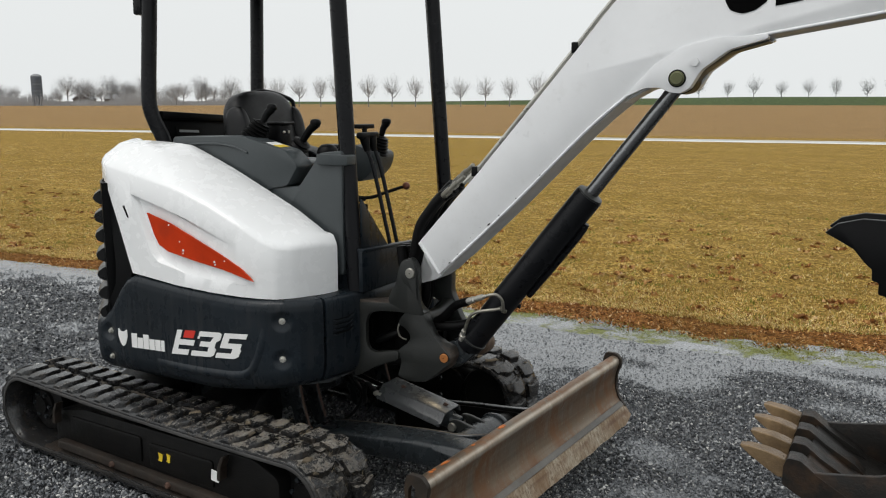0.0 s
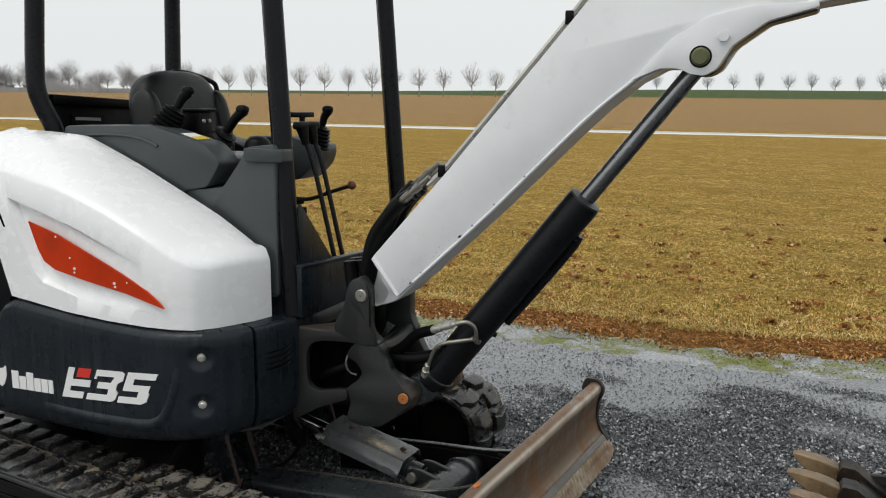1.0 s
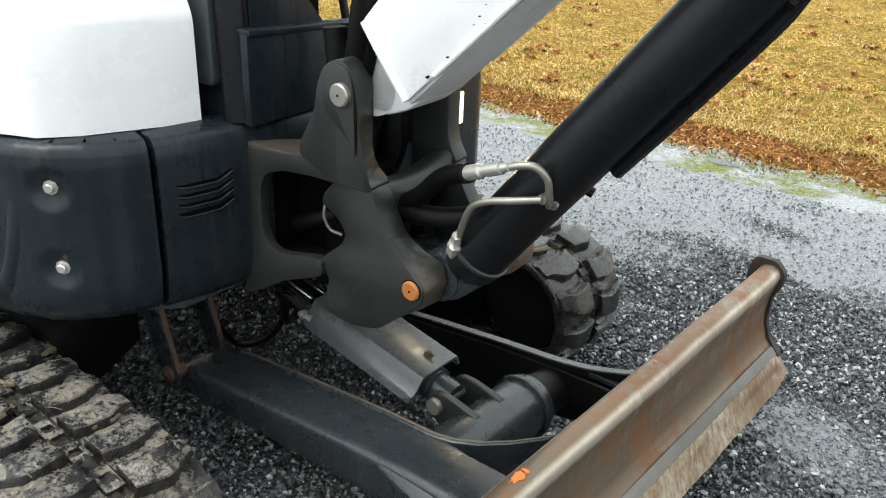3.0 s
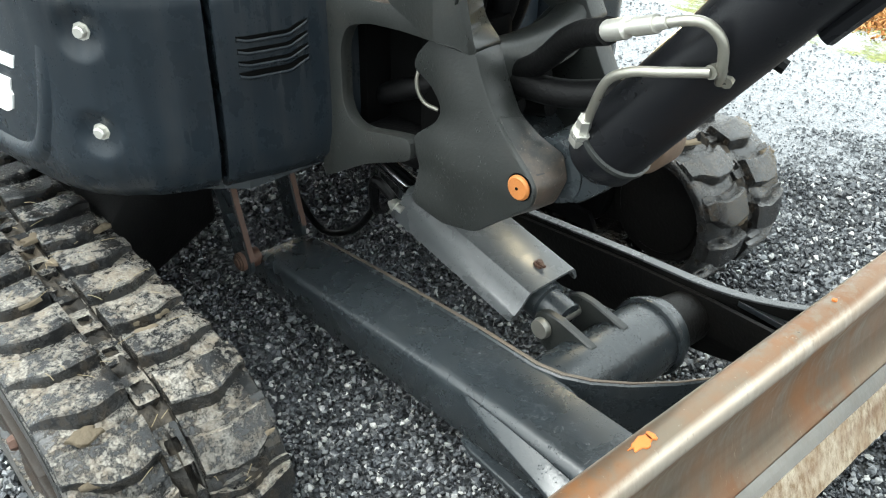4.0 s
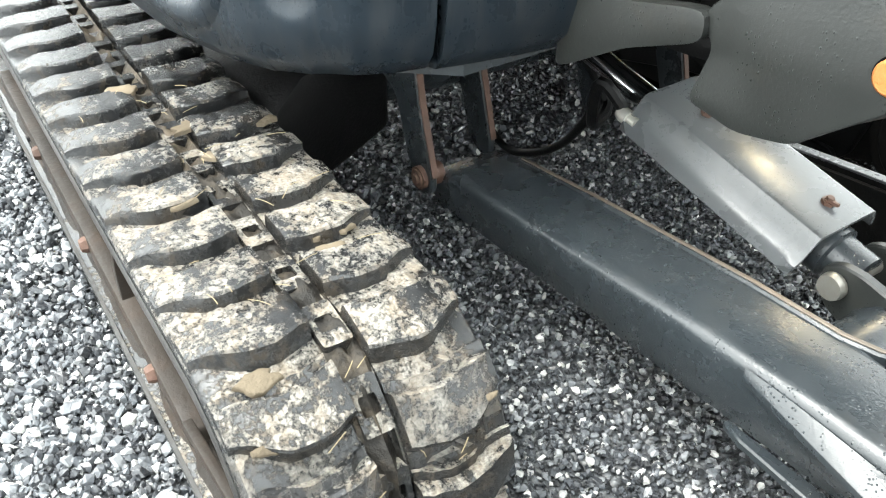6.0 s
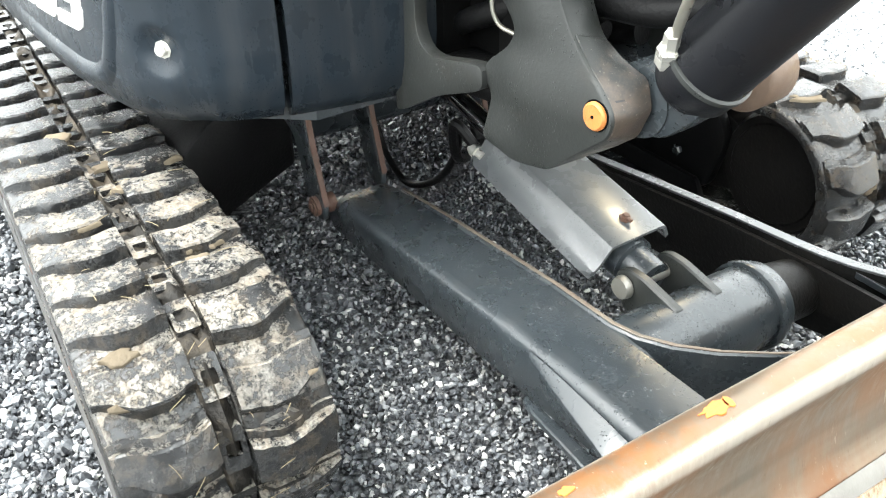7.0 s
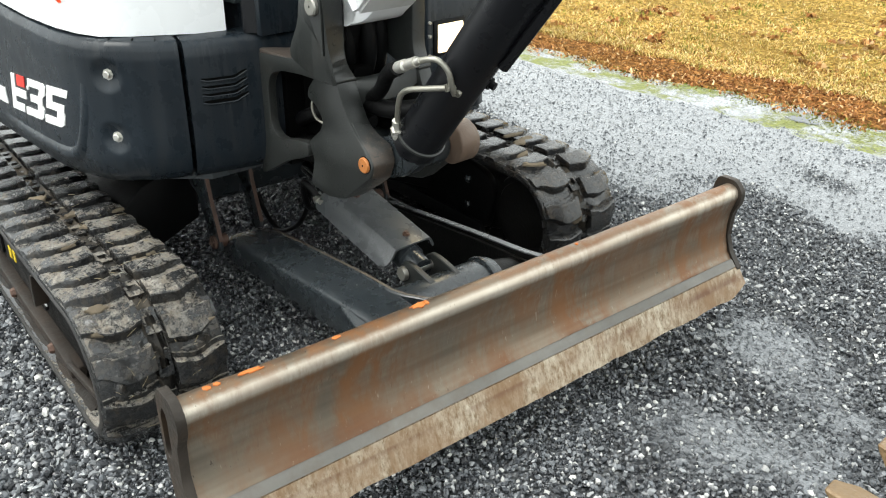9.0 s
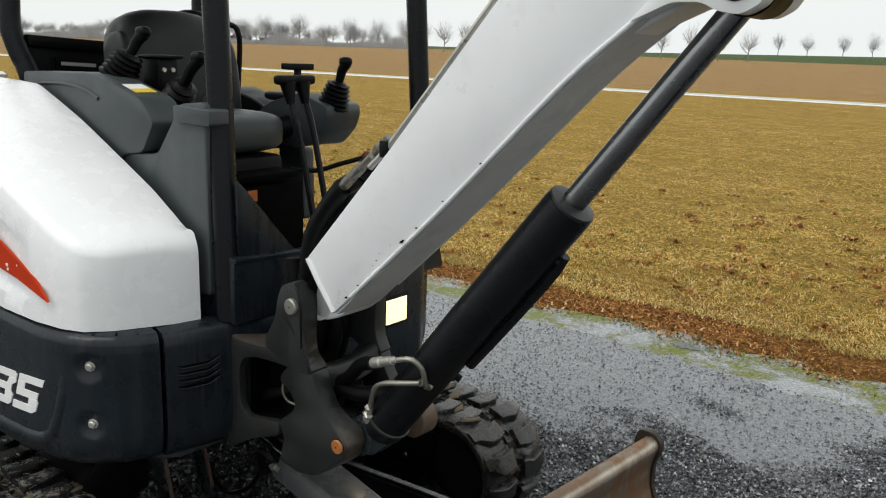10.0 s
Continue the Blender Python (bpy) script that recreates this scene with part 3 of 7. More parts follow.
def build_drive():
    """The gravel drive, finer where the camera passes."""
    bm = B()
    layer = bm.verts.layers.float.new("fines")
    xs = [-80, -50, -30, -20, -14, -10] + [-8 + 0.08 * i for i in range(151)] + [5, 7, 10, 16, 25, 40]
    shares = [-60, -30, -15, -9, -6, -4.5] + [-3.4 + 0.08 * i for i in range(42)]
    rows = []
    for x in xs:
        edge = border(x)
        row = []
        for y in shares:
            yy = y + 0.03 if y < 0 else y
            row.append((x, yy, 0))
        top = 0.0
        n = 34
        for i in range(n + 1):
            row.append((x, top + (edge + 0.4 - top) * i / n, 0))
        rows.append(row)
    vs = []
    for row in rows:
        line = []
        for x, y, _ in row:
            f = fines_at(x, y)
            v = bm.verts.new((x, y, ground_z(x, y) + 0.007 * f - 0.05 * max(0.0, y - border(x) - 0.06)))
            v[layer] = f
            line.append(v)
        vs.append(line)
    for a, b in zip(vs, vs[1:]):
        for i in range(len(a) - 1):
            bm.faces.new((a[i], a[i + 1], b[i + 1], b[i]))
    ob = part("gravel_drive", bm, DRIVE, None, smooth=60)
    return tagged(ob, "wet dark crushed-stone drive with pale dusty puddled patches", "drive", kind="structure")


build_drive()


def strip(name, d0, d1, material, label, category, n=1, extra=0.0, z=None):
    """A band of land that follows the drive's edge, from d0 to d1 metres beyond it."""
    bm = B()
    xs = [-700, -300, -150, -80, -50, -30, -20, -14, -10] + [-8 + 0.15 * i for i in range(81)] + [5, 7, 10, 16, 25, 40, 80, 200, 500, 800]
    rows = []
    for x in xs:
        row = []
        for i in range(n + 1):
            d = d0 + (d1 - d0) * i / n
            ripple = (0.12 * noise.noise(Vector((x * 1.7, d0 if i == 0 else d1, 5))) + 0.06 * noise.noise(Vector((x * 6.1, d, 2))) + 0.05 * noise.noise(Vector((x * 15.0, d, 7)))) if (-1 < d < 2) else 0.0
            zz = z(x, d) if z else ground_z(x, 3.4) + min(d, 0.5) * extra
            row.append((x, (border(x) if d < 20 else lerp_table(x, BORDER)) + d + ripple, zz))
        rows.append(row)
    sheet(bm, rows)
    return tagged(part(name, bm, material, None, smooth=60), label, category, kind="structure")


strip("verge_moss", -0.16, 0.42, MOSS, "wet green moss along the gravel edge", "moss", 8, z=lambda x, d: min(ground_z(x, 3.0), ground_z(x, border(x) + d)) + 0.0085 + 0.012 * min(d, 0.42) - 0.16 * max(0.0, -0.09 - d))
strip("verge_leaves", 0.36, 1.05, LITTER, "brown dead leaves along the field edge", "leaf litter", 3, z=lambda x, d: -0.095 + 0.03 * math.sin((d - 0.42) / 0.63 * math.pi / 2))
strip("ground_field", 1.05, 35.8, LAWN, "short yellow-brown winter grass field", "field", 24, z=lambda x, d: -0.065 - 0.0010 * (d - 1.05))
strip("road_far", 35.8, 37.6, ROADTOP, "pale narrow road across the fields", "road", 1, z=lambda x, d: -0.05)
strip("ground_verge", 37.6, 42.0, LAWN, "grass beyond the far road", "field", 1, z=lambda x, d: -0.09)
strip("ground_stubble", 42.0, 300.0, STUBBLE, "flat brown stubble field", "field", 6, z=lambda x, d: -0.09 + 0.8 * ((d - 42) / 258) ** 2)


WATER = painted("rain_water", (0.045, 0.05, 0.055), 0.03, vary=0.2, grain=9, relief=0.02)


def puddle(cx, cy, rx, ry, z, seed):
    """A shallow pool with a ragged rim."""
    bm = B()
    rim = []
    for i in range(40):
        a = 2 * math.pi * i / 40
        k = 1 + 0.5 * noise.noise(Vector((1.6 * math.cos(a), 1.6 * math.sin(a), seed))) + 0.25 * noise.noise(Vector((5 * math.cos(a), 5 * math.sin(a), seed)))
        rim.append(bm.verts.new((cx + rx * k * math.cos(a), cy + ry * k * math.sin(a), z)))
    bm.faces.new(rim)
    return tagged(part("puddle", bm, WATER, None), "shallow rain puddle at the field edge", "puddle", "rain puddles", kind="structure")


puddle(-1.32, 2.98, 0.26, 0.10, -0.0875, 1.0)
puddle(0.36, 3.30, 0.10, 0.045, -0.0905, 5.0)
puddle(-0.25, 3.03, 0.16, 0.05, -0.0890, 9.0)


def build_hill():
    bm = B()
    rows = []
    for x in [-900, -700, -500, -330, -260, -200, -150, -100, -50, 0, 60, 150, 300, 600, 900]:
        rise = max(0.0, min(1.0, (x + 300) / 200))
        row = []
        for d, h in ((280, 0.60), (330, 2.2), (420, 3.8), (600, 4.6), (1600, 4.8)):
            row.append((x, lerp_table(x, BORDER) + d, 0.60 + (h - 0.60) * (0.25 + 0.75 * rise)))
        rows.append(row)
    sheet(bm, rows)
    return tagged(part("ground_hill", bm, GREENHILL, None, smooth=60), "low green winter field on the rise", "field", kind="structure")


build_hill()

# ---- the excavator ----
machine = tagged(new("mini_excavator"), "white and dark navy compact tracked excavator, muddy tracks, canopy", "excavator")
HOUSE = pose(0, 0, 0, 0, 0, 5)          # the house is slewed a little to its left


def hpart(name, bm, material, label="", **kw):
    return part(name, bm, material, machine, label, m=HOUSE, **kw)


# undercarriage ------------------------------------------------------------
REAR, FRONT, RR, RF = (-1.0, 0.218), (0.83, 0.213), 0.190, 0.185
LUG = 0.026
HALF = 0.159              # half of the belt's width


def belt_path(s):
    """Place and outward normal on the belt's outer face, s metres along it."""
    top = FRONT[0] - REAR[0]
    a, b = math.pi * RF, math.pi * RR
    total = 2 * top + a + b
    s %= total
    if s < top:
        t = s / top
        x = REAR[0] + top * t
        z0, z1 = REAR[1] + RR, FRONT[1] + RF
        return (x, z0 + (z1 - z0) * t - 0.012 * math.sin(t * math.pi)), (0.0, 1.0)
    s -= top
    if s < a:
        g = math.pi / 2 - s / RF
        return (FRONT[0] + RF * math.cos(g), FRONT[1] + RF * math.sin(g)), (math.cos(g), math.sin(g))
    s -= a
    if s < top:
        t = s / top
        return (FRONT[0] - top * t, FRONT[1] - RF + (REAR[1] - RR - FRONT[1] + RF) * t), (0.0, -1.0)
    s -= top
    g = -math.pi / 2 - s / RR
    return (REAR[0] + RR * math.cos(g), REAR[1] + RR * math.sin(g)), (math.cos(g), math.sin(g))


BELT = 2 * (FRONT[0] - REAR[0]) + math.pi * (RF + RR)


def lug_mesh(mirror, worn=0):
    """One half-width tread lug: a flat block, broad at the groove, tapering and sinking to the belt's edge."""
    bm = B()
    rows = []
    for j in range(13):
        t = j / 12
        v = 0.022 + (HALF - 0.024) * t
        taper = max(0.0, (t - 0.60) / 0.40)
        bow = 0.013 * math.sin(math.pi * min(1.0, t / 0.85)) - 0.010 * taper + 0.003 * noise.noise(Vector((t * 5, 1.7 * mirror, 2.3 * worn)))
        w = 0.0345 - 0.0125 * taper + 0.0025 * noise.noise(Vector((t * 7, 4.1 * mirror, 1.3 * worn)))
        h = LUG * (1.0 - 0.62 * taper ** 1.6) * (0.90 if j in (0, 12) else 1.0)
        jig = 0.0022 * noise.noise(Vector((t * 8, 3.3 * mirror, 5.7 * worn)))
        step = 0.34 if 0.12 < t < 0.62 else 0.02
        y = v * mirror
        rows.append([(-w - 0.013 + bow, y, -0.004), (-w - 0.012 + bow, y, h * step), (-w + bow, y, h * (step + 0.04)), (-w * 0.95 + bow, y, h * 0.80 + jig), (-w * 0.84 + bow, y, h * 0.98 + jig), (-w * 0.25 + bow, y, h * 0.99 - jig), (w * 0.45 + bow, y, h), (w * 0.86 + bow, y, h * 0.985 - jig), (w * 0.955 + bow, y, h * 0.86), (w + bow, y, h * 0.45), (w + 0.003 + bow, y, -0.004)])
    vs = sheet(bm, rows)
    bm.faces.new(vs[0])
    bm.faces.new(vs[-1])
    return bm


def build_track(side):
    yc = -0.738 if side < 0 else 0.720
    n = 150
    bm = B()
    rows = []
    for i in range(n):
        (x, z), (nx, nz) = belt_path(BELT * i / n)
        row = []
        for dy, dn in ((-HALF + 0.004, -0.030), (-HALF, -0.026), (-HALF, -0.006), (-HALF + 0.006, 0.001), (-0.100, 0.002), (-0.024, 0.0), (-0.019, -0.013), (0.019, -0.013), (0.024, 0.0), (0.100, 0.002), (HALF - 0.006, 0.001), (HALF, -0.006), (HALF, -0.026), (HALF - 0.004, -0.030)):
            wob = 0.0022 * noise.noise(Vector((x * 14, dy * 20, z * 14 + side)))
            row.append((x + nx * (dn + wob), yc + dy, z + nz * (dn + wob)))
        rows.append(row)
    rows.append(rows[0])
    sheet(bm, rows, True)
    track = part("rubber_track", bm, RUBBER, machine, "muddy black rubber track with worn lugs", smooth=50)
    meshes = {}
    count = 45
    for i in range(count):
        for half in (-1, 1):
            s = BELT * (i + (0.5 if half > 0 else 0.0)) / count
            (x, z), (nx, nz) = belt_path(s)
            turn = Matrix(((nz, 0, nx, x), (0, 1, 0, yc), (-nx, 0, nz, z), (0, 0, 0, 1)))
            key = (half, (i * 7 + i // 3) % 6)
            if key not in meshes:
                meshes[key] = part("tread_lug", lug_mesh(half, key[1]), RUBBER, track, m=turn, smooth=28)
            else:
                share("tread_lug", meshes[key], track, turn)
    # mud caked in the gaps between the lugs, thicker towards the front
    for half in (-1, 1):
        bm = B()
        rows = []
        cut = 620
        for i in range(cut):
            s = BELT * i / cut
            (x, z), (nx, nz) = belt_path(s)
            row = []
            front = max(0.0, min(1.0, (x - 0.1) / 0.7))
            for j in range(17):
                t = j / 16
                dy = half * (0.020 + (HALF - 0.024) * t)
                h = -0.009 + 0.008 * front + 0.020 * noise.noise(Vector((s * 8, dy * 13, 3 * side + 1))) + 0.007 * noise.noise(Vector((s * 37, dy * 44, side))) + 0.0028 * noise.noise(Vector((s * 120, dy * 120, side)))
                h -= 0.016 * max(0.0, (t - 0.70) / 0.30)
                h = min(h, LUG * 0.80)
                if j in (0, 16):
                    h = -0.004
                row.append((x + nx * h, yc + dy, z + nz * h))
            rows.append(row)
        rows.append(rows[0])
        sheet(bm, rows)
        part("caked_mud", bm, CAKED, track, "pale mud caked between the lugs", smooth=75)
    # smooth tan clods pressed on and between the lugs of the front half
    lumps = random.Random(31 + side)
    for i in range(11):
        s = (FRONT[0] - REAR[0]) - 0.75 + 1.00 * (i + lumps.random()) / 11
        (x, z), (nx, nz) = belt_path(s)
        v = lumps.choice((-1, 1)) * lumps.uniform(0.03, 0.135)
        turn = Matrix(((nz, 0, nx, x), (0, 1, 0, yc + v), (-nx, 0, nz, z), (0, 0, 0, 1))) @ pose(0, 0, LUG * lumps.uniform(0.45, 0.93), lumps.uniform(-5, 5), lumps.uniform(-5, 5), lumps.uniform(-25, 25))
        wide, deep, seed = lumps.uniform(0.020, 0.044), lumps.uniform(0.010, 0.020), lumps.uniform(0, 40)
        bm = B()
        rings = []
        for r, h in ((1.0, -0.006), (0.97, 0.0002), (0.86, 0.0014), (0.45, 0.0022), (0.1, 0.0024)):
            ring = []
            for q in range(18):
                a = 2 * math.pi * q / 18
                k = r * (1 + 0.62 * noise.noise(Vector((1.5 * math.cos(a), 1.5 * math.sin(a), seed))) + 0.42 * noise.noise(Vector((4 * math.cos(a), 4 * math.sin(a), seed))))
                ring.append((deep * k * math.cos(a), wide * k * math.sin(a), h))
            rings.append(ring)
        vs = sheet(bm, rings, True)
        bm.faces.new(vs[0])
        bm.faces.new(vs[-1])
        part("mud_clod", bm, MUD, track, "smooth tan clod of mud", m=turn, smooth=60)
    # link pads in the groove, each with an eye through it
    first = None
    for i in range(count):
        (x, z), (nx, nz) = belt_path(BELT * (i + 0.25) / count)
        turn = Matrix(((nz, 0, nx, x), (0, 1, 0, yc), (-nx, 0, nz, z), (0, 0, 0, 1)))
        if first is None:
            pad = softened([(-0.034, -0.0185), (0.034, -0.0185), (0.034, 0.0185), (-0.034, 0.0185)], 0.005, 2)
            eye = softened([(-0.012, -0.011), (-0.012, 0.011), (0.012, 0.011), (0.012, -0.011)], 0.004, 2)
            first = part("link_pad", plate(B(), pad, [eye], -0.014, 0.006, "z"), RUBBER, track, m=turn)
        else:
            share("link_pad", first, track, turn)
    # earth packed into the groove
    bm = B()
    rows = []
    for i in range(500):
        (x, z), (nx, nz) = belt_path(BELT * i / 500)
        row = []
        for j in range(7):
            dy = -0.024 + 0.008 * j
            h = 0.000 + 0.022 * noise.noise(Vector((i * 0.16, j * 0.5, 3 * side))) + 0.010 * noise.noise(Vector((i * 0.6, j * 1.4, side)))
            if j in (0, 6):
                h -= 0.006
            row.append((x + nx * h, yc + dy, z + nz * h))
        rows.append(row)
    rows.append(rows[0])
    sheet(bm, rows)
    part("packed_mud", bm, GROOVE, track, "dark earth packed in the groove", smooth=80)
    # grit lying on the inner face of the lower run
    bm = B()
    rows = []
    for i in range(70):
        x = -0.85 + 1.65 * i / 69
        row = []
        for j in range(6):
            t = j / 5
            h = 0.003 + 0.012 * (1 - t) + 0.008 * noise.noise(Vector((x * 9, t * 3, side))) + 0.004 * noise.noise(Vector((x * 33, t * 8, 3)))
            row.append((x, yc + side * (0.060 + (HALF - 0.066) * t), 0.0575 + (max(0.0, h) if 0 < j < 5 else -0.003)))
        rows.append(row)
    sheet(bm, rows)
    part("grit", bm, LEDGE, track, "earth and grit on the lower run", smooth=70)
    # scuffed lip along the belt's edge
    bm = B()
    rows = []
    for i in range(n):
        (x, z), (nx, nz) = belt_path(BELT * i / n)
        y = yc + side * (HALF + 0.0005)
        rows.append([(x + nx * d, y + side * o, z + nz * d) for d, o in ((-0.031, -0.004), (-0.0305, 0.0025), (-0.021, 0.003), (-0.016, 0.0)) ])
    rows.append(rows[0])
    sheet(bm, rows)
    part("belt_lip", bm, LEDGEEDGE, track, "scuffed grey belt edge", smooth=50)
    return track


TRACK_RIGHT, TRACK_LEFT = build_track(-1), build_track(1)


def build_track_frame(side):
    yo, yi = 0.842 * side, 0.635 * side
    lo, hi = min(yo, yi), max(yo, yi)
    pts = softened([(-0.80, 0.10), (-0.80, 0.25), (-0.55, 0.30), (0.60, 0.325), (0.74, 0.27), (0.74, 0.12), (0.62, 0.085), (-0.68, 0.085)], 0.03)
    frame_ob = part("track_frame", prism(B(), pts, lo, hi), FRAME_AND_SHADE, machine, "dark track frame with dried mud on its ledge", round_by=0.008)
    pts = softened([(-0.86, 0.09), (-0.90, 0.16), (-0.90, 0.29), (-0.80, 0.345), (0.50, 0.350), (0.66, 0.315), (0.70, 0.25), (0.66, 0.10)], 0.03)
    part("inner_plate", prism(B(), pts, *sorted((0.600 * side, 0.632 * side))), HOSEBLACK, frame_ob, round_by=0.006)
    part("inner_rail", prism(B(), softened([(-0.80, 0.075), (-0.80, 0.125), (0.64, 0.125), (0.67, 0.075)], 0.01), *sorted((0.585 * side, 0.602 * side))), HOSEBLACK, frame_ob, round_by=0.004)
    for x, z in ((0.56, 0.27), (0.56, 0.17), (0.10, 0.28), (0.10, 0.17)):
        part("bolt", lathe(B(), (x, 0.602 * side, z), (x, 0.588 * side, z), [(0, 0.015), (0.7, 0.015), (1, 0.011)], 6), DARK, frame_ob)
    # recess plates on the outer face
    for x0, x1 in ((-0.66, -0.12), (-0.06, 0.36)):
        part("side_plate", prism(B(), softened([(x0, 0.135), (x0, 0.25), (x1, 0.262), (x1, 0.135)], 0.02), *sorted((0.838 * side, 0.852 * side))), FRAME_AND_SHADE, frame_ob, round_by=0.004)
    # lower rail, rust-brown, with the grit of the belt beneath it
    part("lower_rail", prism(B(), softened([(-0.74, 0.078), (-0.74, 0.118), (0.60, 0.118), (0.66, 0.108), (0.66, 0.078)], 0.008), *sorted((0.838 * side, 0.880 * side))), RAIL, frame_ob, "rust-brown lower rail", round_by=0.004)
    for x, z in ((-0.74, 0.26), (0.44, 0.265)):
        pts = softened([(x - 0.012, z - 0.055), (x - 0.006, z + 0.005), (x + 0.020, z + 0.055), (x + 0.034, z + 0.055), (x + 0.012, z + 0.005), (x + 0.008, z - 0.055)], 0.006)
        part("track_guide", prism(B(), pts, *sorted((0.852 * side, 0.890 * side))), RAIL, frame_ob, "rusty bent guide bracket", round_by=0.004)
    bm = prism(B(), [(0.650, 0.112), (0.652, 0.132), (0.915, 0.178), (0.915, 0.158)], *sorted((0.868 * side, 0.884 * side)))
    part("scraper_bar", bm, RAIL, frame_ob, "rusty scraper bar", round_by=0.003)
    for x in (-0.30, 0.10, 0.50):
        bm = lathe(B(), (x, 0.872 * side, 0.098), (x, 0.893 * side, 0.098), [(0, 0.016), (0.6, 0.016), (1, 0.012)], 6)
        part("bolt", bm, RUST, frame_ob)
    if side < 0:
        for x, z, w in ((0.02, 0.20, 0.018), (0.075, 0.207, 0.015)):
            bm = prism(B(), [(x - w, z - 0.018), (x - w * 0.4, z - 0.004), (x - w * 0.7, z + 0.02), (x + w, z + 0.016), (x + w * 0.5, z - 0.02)], -0.855, -0.851)
            part("worn_sticker", bm, YELLOW, frame_ob, "worn yellow sticker")
        bm = prism(B(), [(0.352, 0.18), (0.358, 0.228), (0.405, 0.224), (0.398, 0.176)], -0.8555, -0.8515)
        part("worn_sticker", bm, DECAL, frame_ob, "torn white sticker")
    # drive sprocket and front idler
    for (cx, cz), r, nm in ((REAR, 0.135, "drive_sprocket"), (FRONT, 0.140, "front_idler")):
        bm = lathe(B(), (cx, 0.64 * side, cz), (cx, 0.80 * side, cz), [(0, r), (0.75, r), (0.8, r * 0.92), (0.82, r * 0.6), (0.9, r * 0.58), (0.92, r * 0.35), (1, r * 0.33)], 28)
        wheel = part(nm, bm, FRAME_AND_SHADE, machine, "dark muddy steel track wheel")
        part("inner_disc", lathe(B(), (cx, 0.612 * side, cz), (cx, 0.64 * side, cz), [(0, 0.060), (0.15, 0.118), (0.3, 0.122), (0.3, 0.140), (1, 0.150)], 36), FRAME_AND_SHADE, wheel)
        for i in range(6):
            a = i * math.pi / 3
            p = (cx + r * 0.47 * math.cos(a), 0.785 * side, cz + r * 0.47 * math.sin(a))
            part("bolt", lathe(B(), p, (p[0], 0.80 * side, p[2]), [(0, 0.012), (1, 0.010)], 6), DARK, wheel)
    for x in (-0.62, -0.32, -0.02, 0.28, 0.56):
        bm = lathe(B(), (x, 0.64 * side, 0.125), (x, 0.80 * side, 0.125), [(0, 0.055), (0.25, 0.065), (0.75, 0.065), (1, 0.045)], 18)
        part("track_roller", bm, DARK, machine)
    return frame_ob


build_track_frame(-1)
build_track_frame(1)


def build_carbody():
    pts = softened([(-0.62, 0.27), (-0.62, 0.44), (0.16, 0.44), (0.22, 0.40), (0.20, 0.27)], 0.03)
    body = part("carbody", prism(B(), pts, -0.42, 0.42), DARK, machine, "dark undercarriage centre frame", round_by=0.01)
    for sy in (-1, 1):
        for x0, x1 in ((0.02, 0.24), (-0.60, -0.30)):
            bm = B()
            rows = []
            for y, zt, zb, ext in ((0.30, 0.47, 0.25, 0.0), (0.50, 0.42, 0.19, 0.05), (0.655, 0.32, 0.13, 0.12)):
                rows.append([(x0 - ext, y * sy, zb), (x1 + ext, y * sy, zb), (x1 + ext, y * sy, zt), (x0 - ext, y * sy, zt)])
            vs = sheet(bm, rows, True)
            bm.faces.new(vs[0])
            bm.faces.new(vs[-1])
            part("leg", bm, HOSEBLACK, body, round_by=0.012)
    bm = lathe(B(), (0, 0, 0.43), (0, 0, 0.56), [(0, 0.36), (0.55, 0.36), (0.6, 0.33), (1, 0.33)], 40)
    part("slew_ring", bm, DARK, body)
    return body


build_carbody()


